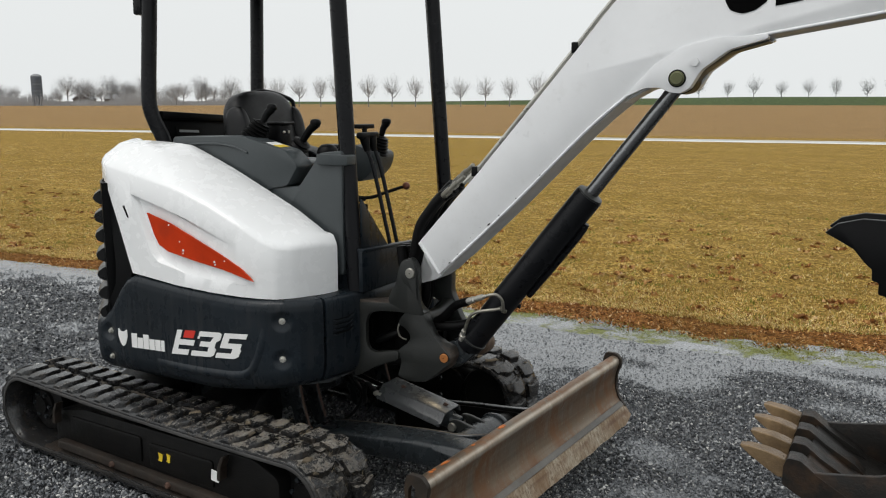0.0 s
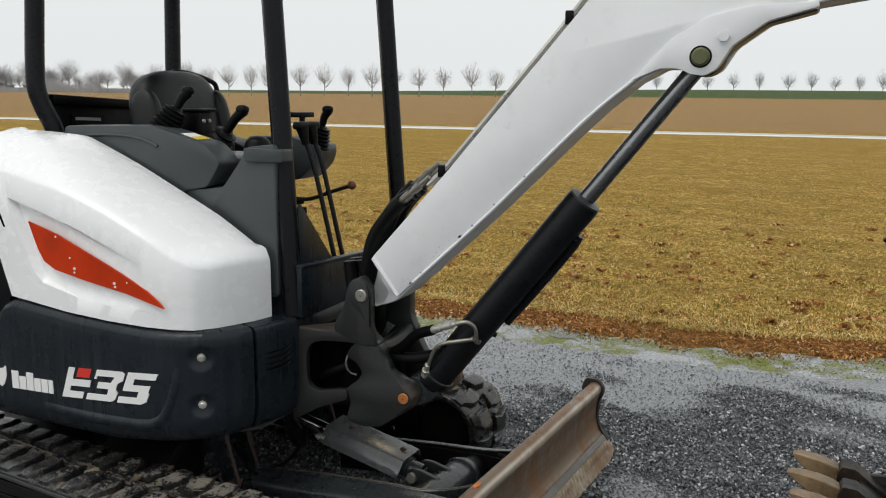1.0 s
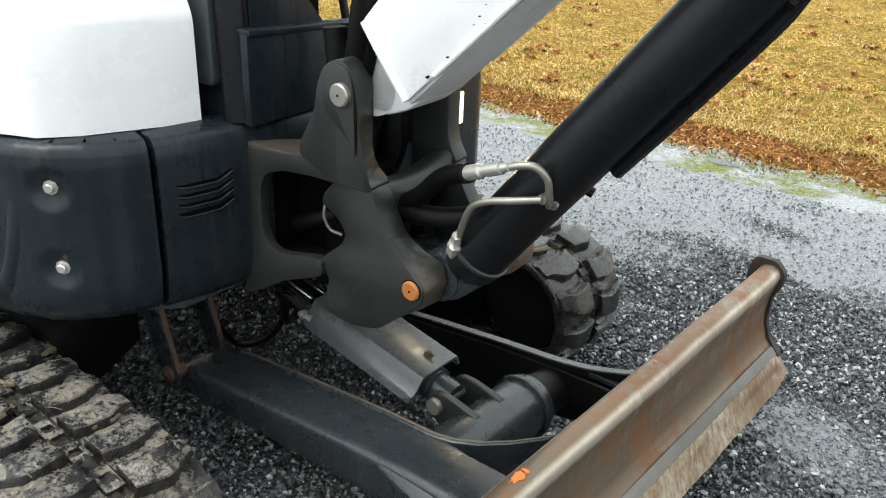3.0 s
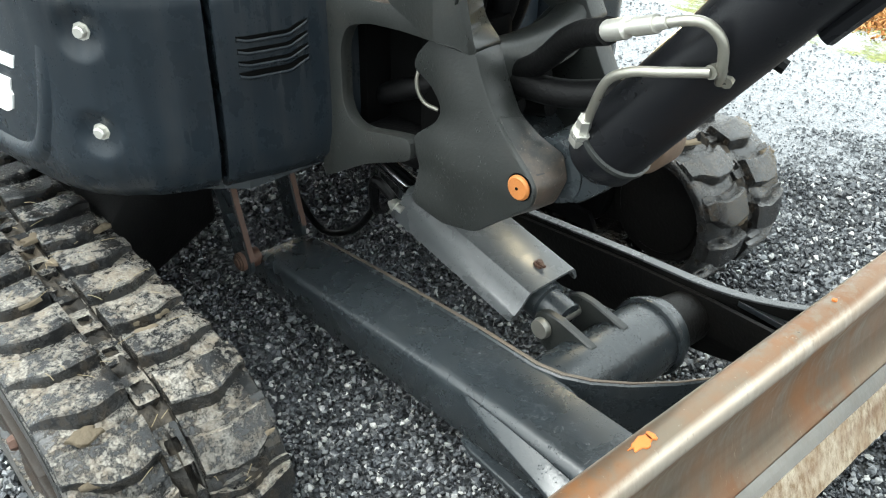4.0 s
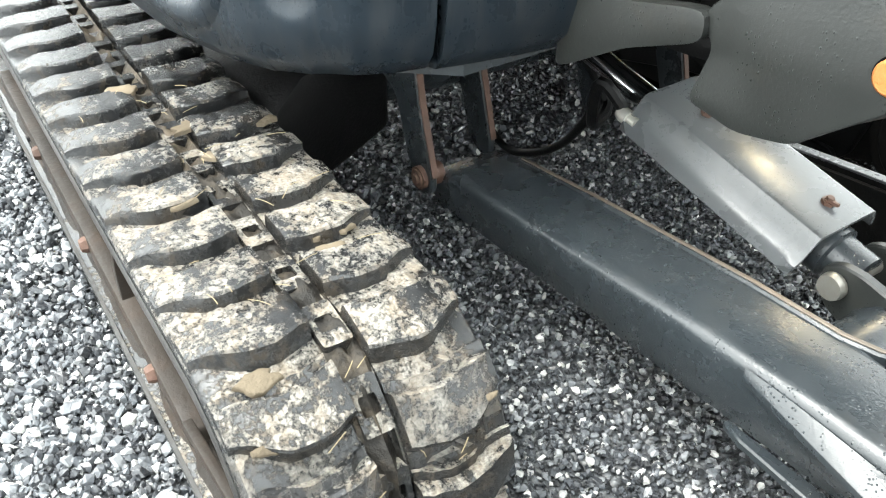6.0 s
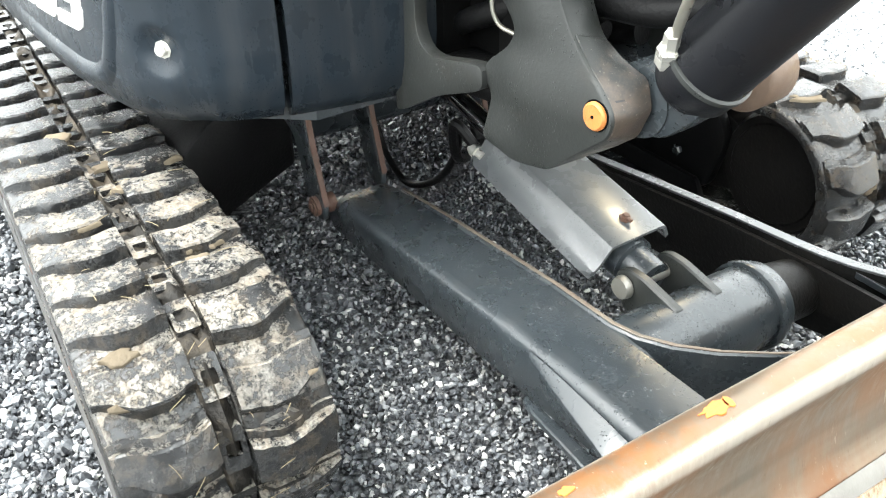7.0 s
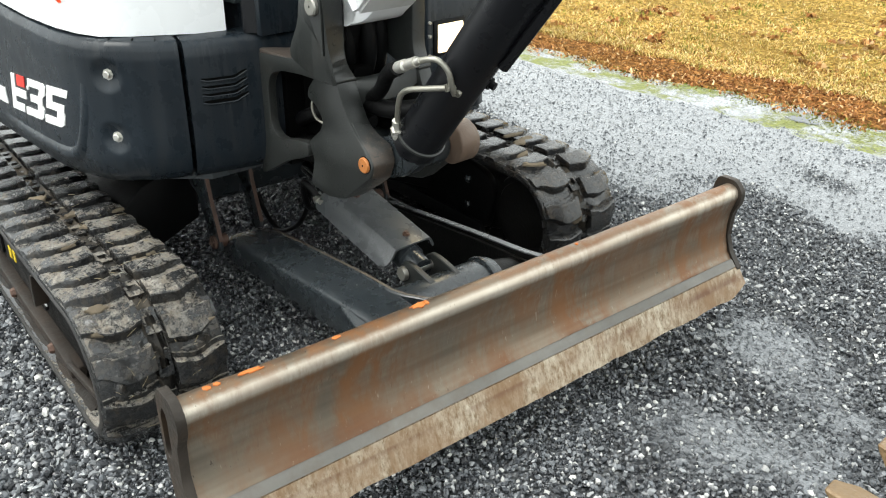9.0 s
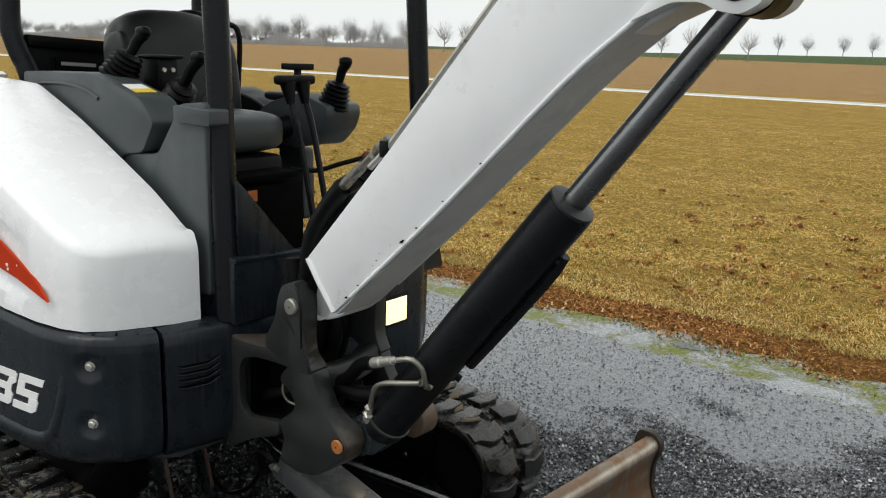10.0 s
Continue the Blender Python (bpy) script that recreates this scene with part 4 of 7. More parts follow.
def build_dozer():
    # mouldboard: a rolled plate, its section in x and z
    front = [(1.430, 0.452), (1.432, 0.464), (1.440, 0.472), (1.452, 0.476), (1.464, 0.476), (1.475, 0.471), (1.483, 0.463), (1.487, 0.452), (1.487, 0.440), (1.482, 0.424), (1.470, 0.385), (1.466, 0.345), (1.470, 0.305), (1.484, 0.262), (1.510, 0.228), (1.520, 0.214)]
    back = [(1.505, 0.205), (1.472, 0.255), (1.455, 0.305), (1.450, 0.345), (1.455, 0.390), (1.468, 0.430), (1.468, 0.452), (1.462, 0.461), (1.450, 0.461), (1.444, 0.450)]
    bm = B()
    rows = []
    for i in range(36):
        y = -0.868 + 1.736 * i / 35
        rows.append([(x + 0.0025 * noise.noise(Vector((y * 5, z * 6, 2))), y, z + 0.002 * noise.noise(Vector((y * 4, x * 9, 8)))) for x, z in front + back])
    vs = sheet(bm, rows, True)
    bm.faces.new(vs[0])
    bm.faces.new(vs[-1])
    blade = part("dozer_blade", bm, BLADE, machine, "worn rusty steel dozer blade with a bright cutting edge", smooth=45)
    bm = B()
    rows = []
    for i in range(60):
        y = -0.880 + 1.76 * i / 59
        wear = 0.006 * noise.noise(Vector((y * 9, 1, 2))) + 0.004 * noise.noise(Vector((y * 30, 5, 2)))
        end = 0.035 * max(0, (abs(y) - 0.83) / 0.05)
        rows.append([(1.500, y, 0.224), (1.522, y, 0.220), (1.556, y, 0.142 + wear + end), (1.546, y, 0.134 + wear + end), (1.500, y, 0.205)])
    vs = sheet(bm, rows, True)
    bm.faces.new(vs[0])
    bm.faces.new(vs[-1])
    part("cutting_edge", bm, EDGE, blade, "bright scratched cutting edge", smooth=30)
    bm = B()
    rows = []
    for i in range(36):
        y = -0.864 + 1.728 * i / 35
        rows.append([(1.5015, y, 0.2425), (1.5075, y, 0.2400), (1.5140, y, 0.232), (1.5215, y, 0.2235), (1.512, y, 0.218), (1.504, y, 0.232)])
    vs = sheet(bm, rows, True)
    bm.faces.new(vs[0])
    bm.faces.new(vs[-1])
    part("wear_strip", bm, WEAR, blade, "dull grey wear strip", smooth=30)
    # end plates, each with a long slot through it
    outline = softened([(1.398, 0.455), (1.412, 0.490), (1.470, 0.490), (1.497, 0.462), (1.497, 0.425), (1.478, 0.385), (1.474, 0.310), (1.492, 0.262), (1.532, 0.214), (1.480, 0.165), (1.420, 0.20), (1.398, 0.36)], 0.014)
    slot = softened([(1.414, 0.34), (1.414, 0.43), (1.428, 0.455), (1.445, 0.44), (1.445, 0.36), (1.430, 0.33)], 0.01, 3)
    for y0, y1 in ((-0.886, -0.866), (0.866, 0.886)):
        part("end_plate", plate(B(), outline, [slot], y0, y1), PLATEEDGE, blade, "dark rusted end plate", round_by=0.0025, seg=1)
    # back stiffener and paint smears along the top
    part("stiffener", prism(B(), [(1.385, 0.19), (1.385, 0.32), (1.40, 0.335), (1.440, 0.32), (1.452, 0.25), (1.48, 0.195)], -0.86, 0.86), DARK, blade, round_by=0.006)
    for y, w, l in ((-0.305, 0.020, 0.014), (-0.285, 0.007, 0.010), (-0.52, 0.009, 0.005), (-0.712, 0.024, 0.006), (-0.785, 0.007, 0.005), (-0.806, 0.008, 0.007), (0.20, 0.005, 0.004)):
        pts = []
        for i in range(22):
            a = i * math.pi / 11
            rough = 1 + 0.55 * noise.noise(Vector((y * 9, 2.2 * math.cos(a), 2.2 * math.sin(a)))) + 0.35 * noise.noise(Vector((y * 31, 5 * math.cos(a), 5 * math.sin(a))))
            pts.append((1.456 + min(l, 0.009) * math.cos(a) * rough + 0.1 * w * math.sin(a), y + w * math.sin(a) * rough))
        part("paint_smear", prism(B(), pts, 0.4745, 0.4790, "z"), ORANGE, blade, "bright orange smear", round_by=0.001, seg=1)
    # arms: straight box sections with rounded upper edges
    for s in (-1, 1):
        top = [(0.385, 0.220), (0.41, 0.238), (0.47, 0.252), (0.60, 0.266), (1.00, 0.312), (1.20, 0.326), (1.40, 0.332)]
        bm = B()
        rows = []
        for x, z in top:
            low = 0.156 + 0.077 * (x - 0.37) if x > 0.40 else 0.185
            yo, yi = (0.296, 0.167) if s < 0 else (0.282, 0.268)
            bend = 0.022 if s < 0 else 0.006
            z -= 0.0 if s < 0 else 0.024
            rows.append([(x, s * (yo - 0.006), low), (x, s * yo, low + 0.006)] + [(x, s * (yo - bend * (1 - math.cos(g))), z - bend * (1 - math.sin(g))) for g in [i * math.pi / 8 for i in range(5)]] + [(x, s * yi, z), (x, s * yi, low)])
        vs = sheet(bm, rows, True)
        bm.faces.new(vs[0])
        bm.faces.new(vs[-1])
        # same steel on both arms; the far one is blackened to hold its shade
        arm = part("blade_arm", bm, DARK if s < 0 else FRAME_AND_SHADE, machine, "dark wet box-section blade arm", smooth=50)
        # web beside the arm: the near one sweeps in to the blade, the far one out
        far_top = [(0.48, 0.236), (0.56, 0.247), (0.80, 0.277), (1.00, 0.300), (1.19, 0.318), (1.40, 0.332)]
        bm = B()
        rows = []
        for x in [0.48 + 0.0475 * i for i in range(20)]:
            sweep = 0.167 - (0.0 if x < 1.14 else 0.22 * ((x - 1.14) / 0.24) ** 2.0) if s < 0 else 0.300 + (0.0 if x < 1.15 else 0.08 * ((x - 1.15) / 0.23) ** 2.0)
            zt = lerp_table(x, far_top) if s > 0 else lerp_table(x, top) + 0.005 * min(1.0, (x - 0.48) / 0.2)
            thick = 0.012 if s < 0 else 0.020
            rows.append([(x, s * sweep, zt - 0.16), (x, s * sweep, zt), (x, s * (sweep - thick), zt), (x, s * (sweep - thick), zt - 0.16)])
        vs = sheet(bm, rows, True)
        bm.faces.new(vs[0])
        bm.faces.new(vs[-1])
        # far web blackened likewise, shade in its colour
        part("web", bm, DARK if s < 0 else FRAME_AND_SHADE, arm, round_by=0.003, seg=1)
        bm = B()
        edge = []
        for row in rows:
            (x, ya, zt), yb = row[1], row[2][1]
            yc = yb + (ya - yb) * (0.45 if s < 0 else 1.0)
            edge.append([(x, yc + 0.001 * s, zt - 0.003), (x, yc + 0.001 * s, zt + 0.0022), (x, yb - 0.001 * s, zt + 0.0022), (x, yb - 0.001 * s, zt - 0.003)])
        vs = sheet(bm, edge, True)
        bm.faces.new(vs[0])
        bm.faces.new(vs[-1])
        part("web_edge", bm, LIP if s < 0 else GUARD, arm, "scuffed pale web edge", round_by=0.001, seg=1)
        # open gusset on the outer side: a slanting upper strip and a lower flange
        bm = B()
        rows = []
        for x, a, b, zt in ((1.110, 0.2955, 0.297, 0.309), (1.20, 0.296, 0.314, 0.311), (1.30, 0.297, 0.330, 0.309), (1.40, 0.298, 0.348, 0.304)):
            rows.append([(x, s * a, zt + 0.004), (x, s * b, zt - 0.010), (x, s * b, zt - 0.020), (x, s * a, zt - 0.008)])
        vs = sheet(bm, rows, True)
        bm.faces.new(vs[0])
        bm.faces.new(vs[-1])
        part("gusset_strip", bm, DARK, arm, round_by=0.0025, seg=1)
        bm = B()
        rows = []
        for x, b in ((1.105, 0.299), (1.14, 0.309), (1.25, 0.316), (1.40, 0.330)):
            zt = 0.212 + 0.05 * (x - 1.1)
            rows.append([(x, s * 0.290, zt), (x, s * b, zt), (x, s * b, zt - 0.014), (x, s * 0.290, zt - 0.014)])
        vs = sheet(bm, rows, True)
        bm.faces.new(vs[0])
        bm.faces.new(vs[-1])
        part("gusset_flange", bm, DARK, arm, round_by=0.0025, seg=1)
        # pivot ears, rust on their edges
        for y, dx in ((0.140, -0.062), (0.314, 0.0)):
            pts = softened([(0.365 + dx, 0.215), (0.31 + dx, 0.36), (0.20 + dx, 0.40), (0.20 + dx, 0.48), (0.365 + dx, 0.50), (0.392 + dx, 0.37), (0.436 + dx, 0.235), (0.435 + dx, 0.205), (0.405 + dx, 0.192)], 0.02)
            part("pivot_ear", prism(B(), pts, *sorted((s * y, s * (y + 0.014)))), DARK, arm, "dark rust-edged pivot ear", round_by=0.003, seg=1)
            part("rusty_edge", prism(B(), [(0.366 + dx, 0.50), (0.393 + dx, 0.372), (0.436 + dx, 0.24), (0.4395 + dx, 0.24), (0.3965 + dx, 0.374), (0.370 + dx, 0.50)], *sorted((s * (y + 0.001), s * (y + 0.013)))), RUST, arm)
        bm = lathe(B(), (0.404, s * 0.29, 0.228), (0.404, s * 0.345, 0.228), [(0, 0.022), (0.86, 0.022), (0.86, 0.017), (0.93, 0.017), (0.93, 0.010), (1, 0.009)], 18)
        part("pivot_pin", bm, RUST, arm)
    # cross tube and clevis
    cross = part("cross_tube", lathe(B(), (1.165, -0.17, 0.250), (1.165, 0.175, 0.250), [(0, 0.072), (0.02, 0.075), (0.98, 0.075), (1, 0.072)], 32), DARK, machine, "wet dark round cross tube")
    # stub beyond the collar, blackened for the shade there
    part("tube_end", lathe(B(), (1.165, 0.173, 0.250), (1.165, 0.270, 0.238), [(0, 0.060), (1, 0.055)], 28), FRAME_AND_SHADE, cross, "end of the tube, its shade put into a black colour")
    part("collar", lathe(B(), (1.165, 0.135, 0.250), (1.165, 0.150, 0.250), [(0, 0.083), (1, 0.083)], 32), DARK, cross, round_by=0.003)
    for y in (-0.055, 0.034):
        pts = softened([(1.036, 0.288), (1.036, 0.326), (1.060, 0.342), (1.095, 0.343), (1.182, 0.326), (1.170, 0.29), (1.11, 0.245), (1.06, 0.262)], 0.012)
        part("clevis_plate", prism(B(), pts, y, y + 0.018), CAST, cross, round_by=0.003, seg=1)
    bm = lathe(B(), (1.063, -0.071, 0.309), (1.063, 0.066, 0.309), [(0, 0.019), (0.06, 0.021), (0.1, 0.021), (0.1, 0.014), (1, 0.014)], 18)
    part("clevis_pin", bm, PIN, cross, "round steel clevis pin")
    return blade


build_dozer()


def build_blade_ram():
    a, b = Vector((1.063, -0.002, 0.309)), Vector((0.46, -0.012, 0.430))
    d = (b - a).normalized()
    bm = lathe(B(), a - d * 0.01, a + d * 0.30, [(0, 0.034), (0.16, 0.034), (0.17, 0.042), (1, 0.042)], 24)
    ram = part("blade_cylinder", bm, DARK, machine, "dark blade lift cylinder under a folded guard")
    part("rod", lathe(B(), a + d * 0.30, b, [(0, 0.022), (1, 0.022)], 20), CHROME, ram, "bright chrome rod")
    part("rod_collar", lathe(B(), a + d * 0.285, a + d * 0.305, [(0, 0.046), (1, 0.046)], 20), DARK, ram)
    part("hose", tube(B(), [(0.162, -0.050, 0.248), (0.208, -0.050, 0.188), (0.305, -0.050, 0.154), (0.435, -0.050, 0.218), (0.518, -0.050, 0.314), (0.538, -0.050, 0.389)], 0.0085, 10), HOSEBLACK, ram, "thin black hose in a loose loop")
    part("hose_end", lathe(B(), (0.632, -0.083, 0.396), (0.675, -0.083, 0.392), [(0, 0.010), (0.25, 0.014), (0.6, 0.014), (0.6, 0.010), (1, 0.010)], 10), STEEL, ram, "pale steel hose end")
    # guard: a folded sheet over the cylinder
    side = Vector((0, 1, 0))
    up = d.cross(side).normalized()
    if up.z < 0:
        up = -up
    section = [(-0.098, -0.006), (-0.084, 0.001), (-0.073, 0.012), (-0.065, 0.026), (-0.059, 0.039), (-0.054, 0.0455), (-0.047, 0.048), (0.058, 0.053), (0.066, 0.0505), (0.071, 0.045), (0.084, 0.022)]
    bm = B()
    rows = []
    for t in (0.050, 0.070, 0.395, 0.415):
        trim = 0.010 if t in (0.050, 0.415) else 0.0
        outer = [a + d * t + side * (u + (trim if u < 0 else -trim) * (v < 0)) + up * (v + trim * (v < 0)) for u, v in section]
        inner = [a + d * t + side * (u * 0.94) + up * (v - 0.006) for u, v in reversed(section)]
        rows.append(outer + inner)
    vs = sheet(bm, rows, True)
    bm.faces.new(vs[0])
    bm.faces.new(vs[-1])
    guard = part("cylinder_guard", bm, GUARD, ram, "wet folded steel guard", smooth=30)
    for t, u in ((0.095, 0.012), (0.33, 0.0)):
        p = a + d * t + side * u + up * 0.050
        bm = lathe(B(), p, p + up * 0.012, [(0, 0.011), (0.5, 0.011), (0.5, 0.006), (1, 0.006)], 6)
        box(bm, p.x - 0.004, p.x + 0.018, p.y - 0.005, p.y + 0.001, p.z + 0.004, p.z + 0.009)
        part("guard_screw", bm, RUST, ram, "rusty screw")
    part("grease_cap", lathe(B(), a + d * 0.38 - side * 0.05 - up * 0.02, a + d * 0.41 - side * 0.055 - up * 0.02, [(0, 0.012), (0.6, 0.014), (1, 0.009)], 10), STEEL, ram, "pale hose end cap")
    bm = tube(B(), [a + d * 0.41 - side * 0.055 - up * 0.02, (0.60, -0.10, 0.44), (0.55, -0.06, 0.33), (0.46, 0.06, 0.30), (0.40, 0.02, 0.42)], 0.011, 8)
    part("hose", bm, HOSEBLACK, ram, "looped black hose")
    return ram


build_blade_ram()


# house --------------------------------------------------------------------
def skirt_plan():
    pts = [(0.622, -0.524), (0.608, -0.572), (0.578, -0.628), (0.530, -0.676), (0.465, -0.710), (0.37, -0.730), (0.24, -0.737), (0.10, -0.739), (-0.05, -0.740), (-0.2, -0.740), (-0.33, -0.740), (-0.44, -0.738), (-0.50, -0.736)]
    for i in range(25):
        a = radians(233 - 106 * i / 24)
        pts.append((0.92 * math.cos(a), 0.92 * math.sin(a)))
    pts += [(-0.44, 0.735), (-0.1, 0.74), (0.3, 0.74), (0.52, 0.72), (0.60, 0.66), (0.63, 0.56)]
    return pts


SKIRT_TOP = [(-0.95, 0.752), (-0.54, 0.755), (-0.505, 0.770), (-0.45, 0.820), (-0.375, 0.925), (-0.335, 0.968), (-0.285, 0.986), (-0.2, 0.976), (0.036, 0.955), (0.33, 0.942), (0.57, 0.942), (0.65, 0.934)]


def skirt_y(x):
    return lerp_table(-x, [(-p[0], p[1]) for p in skirt_plan()[:13]])


def wall_band(bm, plan, bottom, top, depth=0.10, dents=()):
    """A moulded panel along a line on plan, rolled in at its foot and at its rim, with round dents (x, y, z)."""
    rows = []
    n = len(plan)
    for i, (x, y) in enumerate(plan):
        ax, ay = plan[max(0, i - 1)]
        bx, by = plan[min(n - 1, i + 1)]
        t = Vector((bx - ax, by - ay)).normalized()
        out = Vector((-t.y, t.x))
        zb, zt = bottom(x, y), top(x, y)
        row = []
        profile = ((-depth, zb + 0.005), (-0.075, zb), (-0.040, zb + 0.010), (-0.014, zb + 0.040), (-0.003, zb + 0.085), (0.0, zb + 0.13), (0.0, zt - 0.045), (-0.003, zt - 0.020), (-0.012, zt - 0.005), (-0.024, zt), (-depth, zt + 0.002))
        for k, (o, z) in enumerate(profile):
            o2, z2 = profile[min(k + 1, len(profile) - 1)]
            steps = {4: 7, 5: 34, 6: 4}.get(k, 1) if dents else 1
            for j in range(steps):
                oo, zz = o + (o2 - o) * j / steps, z + (z2 - z) * j / steps
                for dx, dy, dz in dents:
                    r = math.sqrt((x - dx) ** 2 + (y - dy) ** 2 + (zz - dz) ** 2) / 0.046
                    if r < 1.0:
                        oo -= 0.016 * (1.0 - r * r) ** 1.3
                row.append((x + out.x * oo, y + out.y * oo, zz))
        rows.append(row)
    vs = sheet(bm, rows, True)
    bm.faces.new(vs[0])
    bm.faces.new(vs[-1])
    return bm


def build_skirt():
    plan = skirt_plan()
    plan = list(reversed(plan))
    fine = []
    for a, b in zip(plan, plan[1:]):
        near_dent = a[1] < 0 and (0.44 < a[0] < 0.60 or -0.54 < a[0] < -0.40)
        k = 1 if a[1] > 0 else 9 if near_dent else 5 if a[0] < 0 else 3
        for s in range(k):
            fine.append((a[0] + (b[0] - a[0]) * s / k, a[1] + (b[1] - a[1]) * s / k))
    fine.append(plan[-1])
    fine = list(reversed(fine))
    # walking from the front right backwards the outside lies to the left of the line
    def low(x, y):
        return 0.505 + 0.045 * max(0, min(1, (x - 0.15) / 0.4)) + 0.02 * max(0, min(1, (-0.5 - x) / 0.3))
    def top(x, y):
        return lerp_table(x, SKIRT_TOP) if y < 0 else (0.93 if x > -0.4 else 0.752)
    bolts = ((0.522, 0.857), (0.520, 0.690), (-0.475, 0.70), (-0.478, 0.575))
    bm = wall_band(B(), fine, low, top, dents=[(x, skirt_y(x), z) for x, z in bolts])
    skirt = hpart("side_skirt", bm, NAVY, "dark navy moulded skirt panel with white marking", smooth=50)
    # bolts in dimples
    for x, z in bolts:
        nx, ny = (0.55, -0.83) if x > 0.3 else (-0.15, -0.99)
        d = Vector((nx, ny, 0))
        c = Vector((x, skirt_y(x), z)) - d * 0.016
        bm = lathe(B(), c, c + d * 0.014, [(0, 0.0150), (0.25, 0.0150), (0.25, 0.0105), (0.85, 0.0100), (1, 0.008)], 8)
        part("bolt", bm, STEEL, skirt, "pale hex bolt head")
    # raised moulding under and beside the marking
    line = [(-0.16, 0.598), (0.02, 0.594), (0.20, 0.598), (0.31, 0.604), (0.375, 0.628), (0.410, 0.68), (0.435, 0.75), (0.452, 0.825)]
    rows = []
    path = curve_points([(x, 0, z) for x, z in line], 5)
    for i, p in enumerate(path):
        d = (path[min(i + 1, len(path) - 1)] - path[max(i - 1, 0)]).normalized()
        nrm = Vector((-d.z, 0, d.x))
        fade = math.sin(min(1, i / 8, (len(path) - 1 - i) / 8) * math.pi / 2)
        row = []
        for u, h in ((-0.022, -0.004), (-0.012, 0.004 * fade), (0.0, 0.007 * fade), (0.012, 0.004 * fade), (0.022, -0.004)):
            q = p + nrm * u
            row.append((q.x, skirt_y(q.x) - h, q.z))
        rows.append(row)
    bm = B()
    sheet(bm, rows)
    part("moulding", bm, NAVY, skirt, smooth=70)
    return skirt


SKIRT = build_skirt()


def on_skirt(bm, pts, thick=0.0025):
    """A thin sticker on the skirt, from (x, z) corners."""
    v = [bm.verts.new((x, skirt_y(x) - thick, z)) for x, z in pts]
    w = [bm.verts.new((x, skirt_y(x) + 0.002, z)) for x, z in pts]
    bm.faces.new(v)
    for i in range(len(v)):
        j = (i + 1) % len(v)
        bm.faces.new((v[i], v[j], w[j], w[i]))


def marking(u, v):
    """From the marking's own square to the skirt."""
    tl, tr, bl, br = (-0.022, 0.768), (0.378, 0.796), (-0.064, 0.652), (0.325, 0.680)
    return tuple((bl[i] * (1 - u) + br[i] * u) * (1 - v) + (tl[i] * (1 - u) + tr[i] * u) * v for i in (0, 1))


def glyph(name, quads, material):
    bm = B()
    for step, q in enumerate(quads):
        thick = 0.0022 + 0.0005 * step
        if len(q) == 4 and not isinstance(q[0], tuple):
            u0, u1, v0, v1 = q
            k = 3 if u1 - u0 > 0.15 else 1
            for s in range(k):
                a, b = u0 + (u1 - u0) * s / k, u0 + (u1 - u0) * (s + 1) / k
                on_skirt(bm, [marking(a, v0), marking(b, v0), marking(b, v1), marking(a, v1)], thick)
        else:
            on_skirt(bm, [marking(u, v) for u, v in q], thick)
    return part(name, bm, material, SKIRT, smooth=30)


glyph("letter_e", [(0.0, 0.075, 0.22, 1.0), (0.0, 0.25, 0.0, 0.22), (0.075, 0.30, 0.40, 0.62)], DECAL)
glyph("accent_square", [(0.115, 0.27, 0.70, 1.0)], RED)
glyph("digit_three", [(0.335, 0.62, 0.80, 1.0), ((0.53, 0.60), (0.61, 0.60), (0.66, 0.70), (0.66, 0.93), (0.62, 1.0), (0.62, 0.80), (0.56, 0.80)), (0.39, 0.61, 0.40, 0.60), ((0.53, 0.40), (0.53, 0.20), (0.60, 0.0), (0.635, 0.07), (0.645, 0.30), (0.61, 0.40)), (0.30, 0.60, 0.0, 0.20), (0.335, 0.36, 0.70, 0.80)], DECAL)
glyph("digit_five", [(0.69, 1.0, 0.80, 1.0), (0.69, 0.78, 0.60, 0.80), (0.69, 0.97, 0.40, 0.60), ((0.87, 0.40), (0.87, 0.20), (0.94, 0.0), (0.985, 0.08), (0.99, 0.33), (0.97, 0.40)), (0.67, 0.94, 0.0, 0.20)], DECAL)
# the maker's mark as plain shapes
bm = B()
on_skirt(bm, softened([(-0.405, 0.728), (-0.392, 0.712), (-0.365, 0.714), (-0.348, 0.728), (-0.345, 0.69), (-0.362, 0.652), (-0.378, 0.640), (-0.394, 0.656), (-0.408, 0.69)], 0.006, 2))
part("maker_emblem", bm, DECAL, SKIRT)
for x0, x1 in ((-0.318, -0.283), (-0.279, -0.245), (-0.241, -0.207), (-0.203, -0.170), (-0.166, -0.134), (-0.130, -0.108)):
    tall = 0.068 if x0 in (-0.318, -0.241) else 0.05
    bm = B()
    on_skirt(bm, [(x0, 0.645 + 0.04 * (x0 + 0.318)), (x1, 0.645 + 0.04 * (x1 + 0.318)), (x1, 0.645 + tall + 0.04 * (x1 + 0.318)), (x0, 0.645 + tall + 0.04 * (x0 + 0.318))])
    part("maker_bar", bm, DECAL, SKIRT)


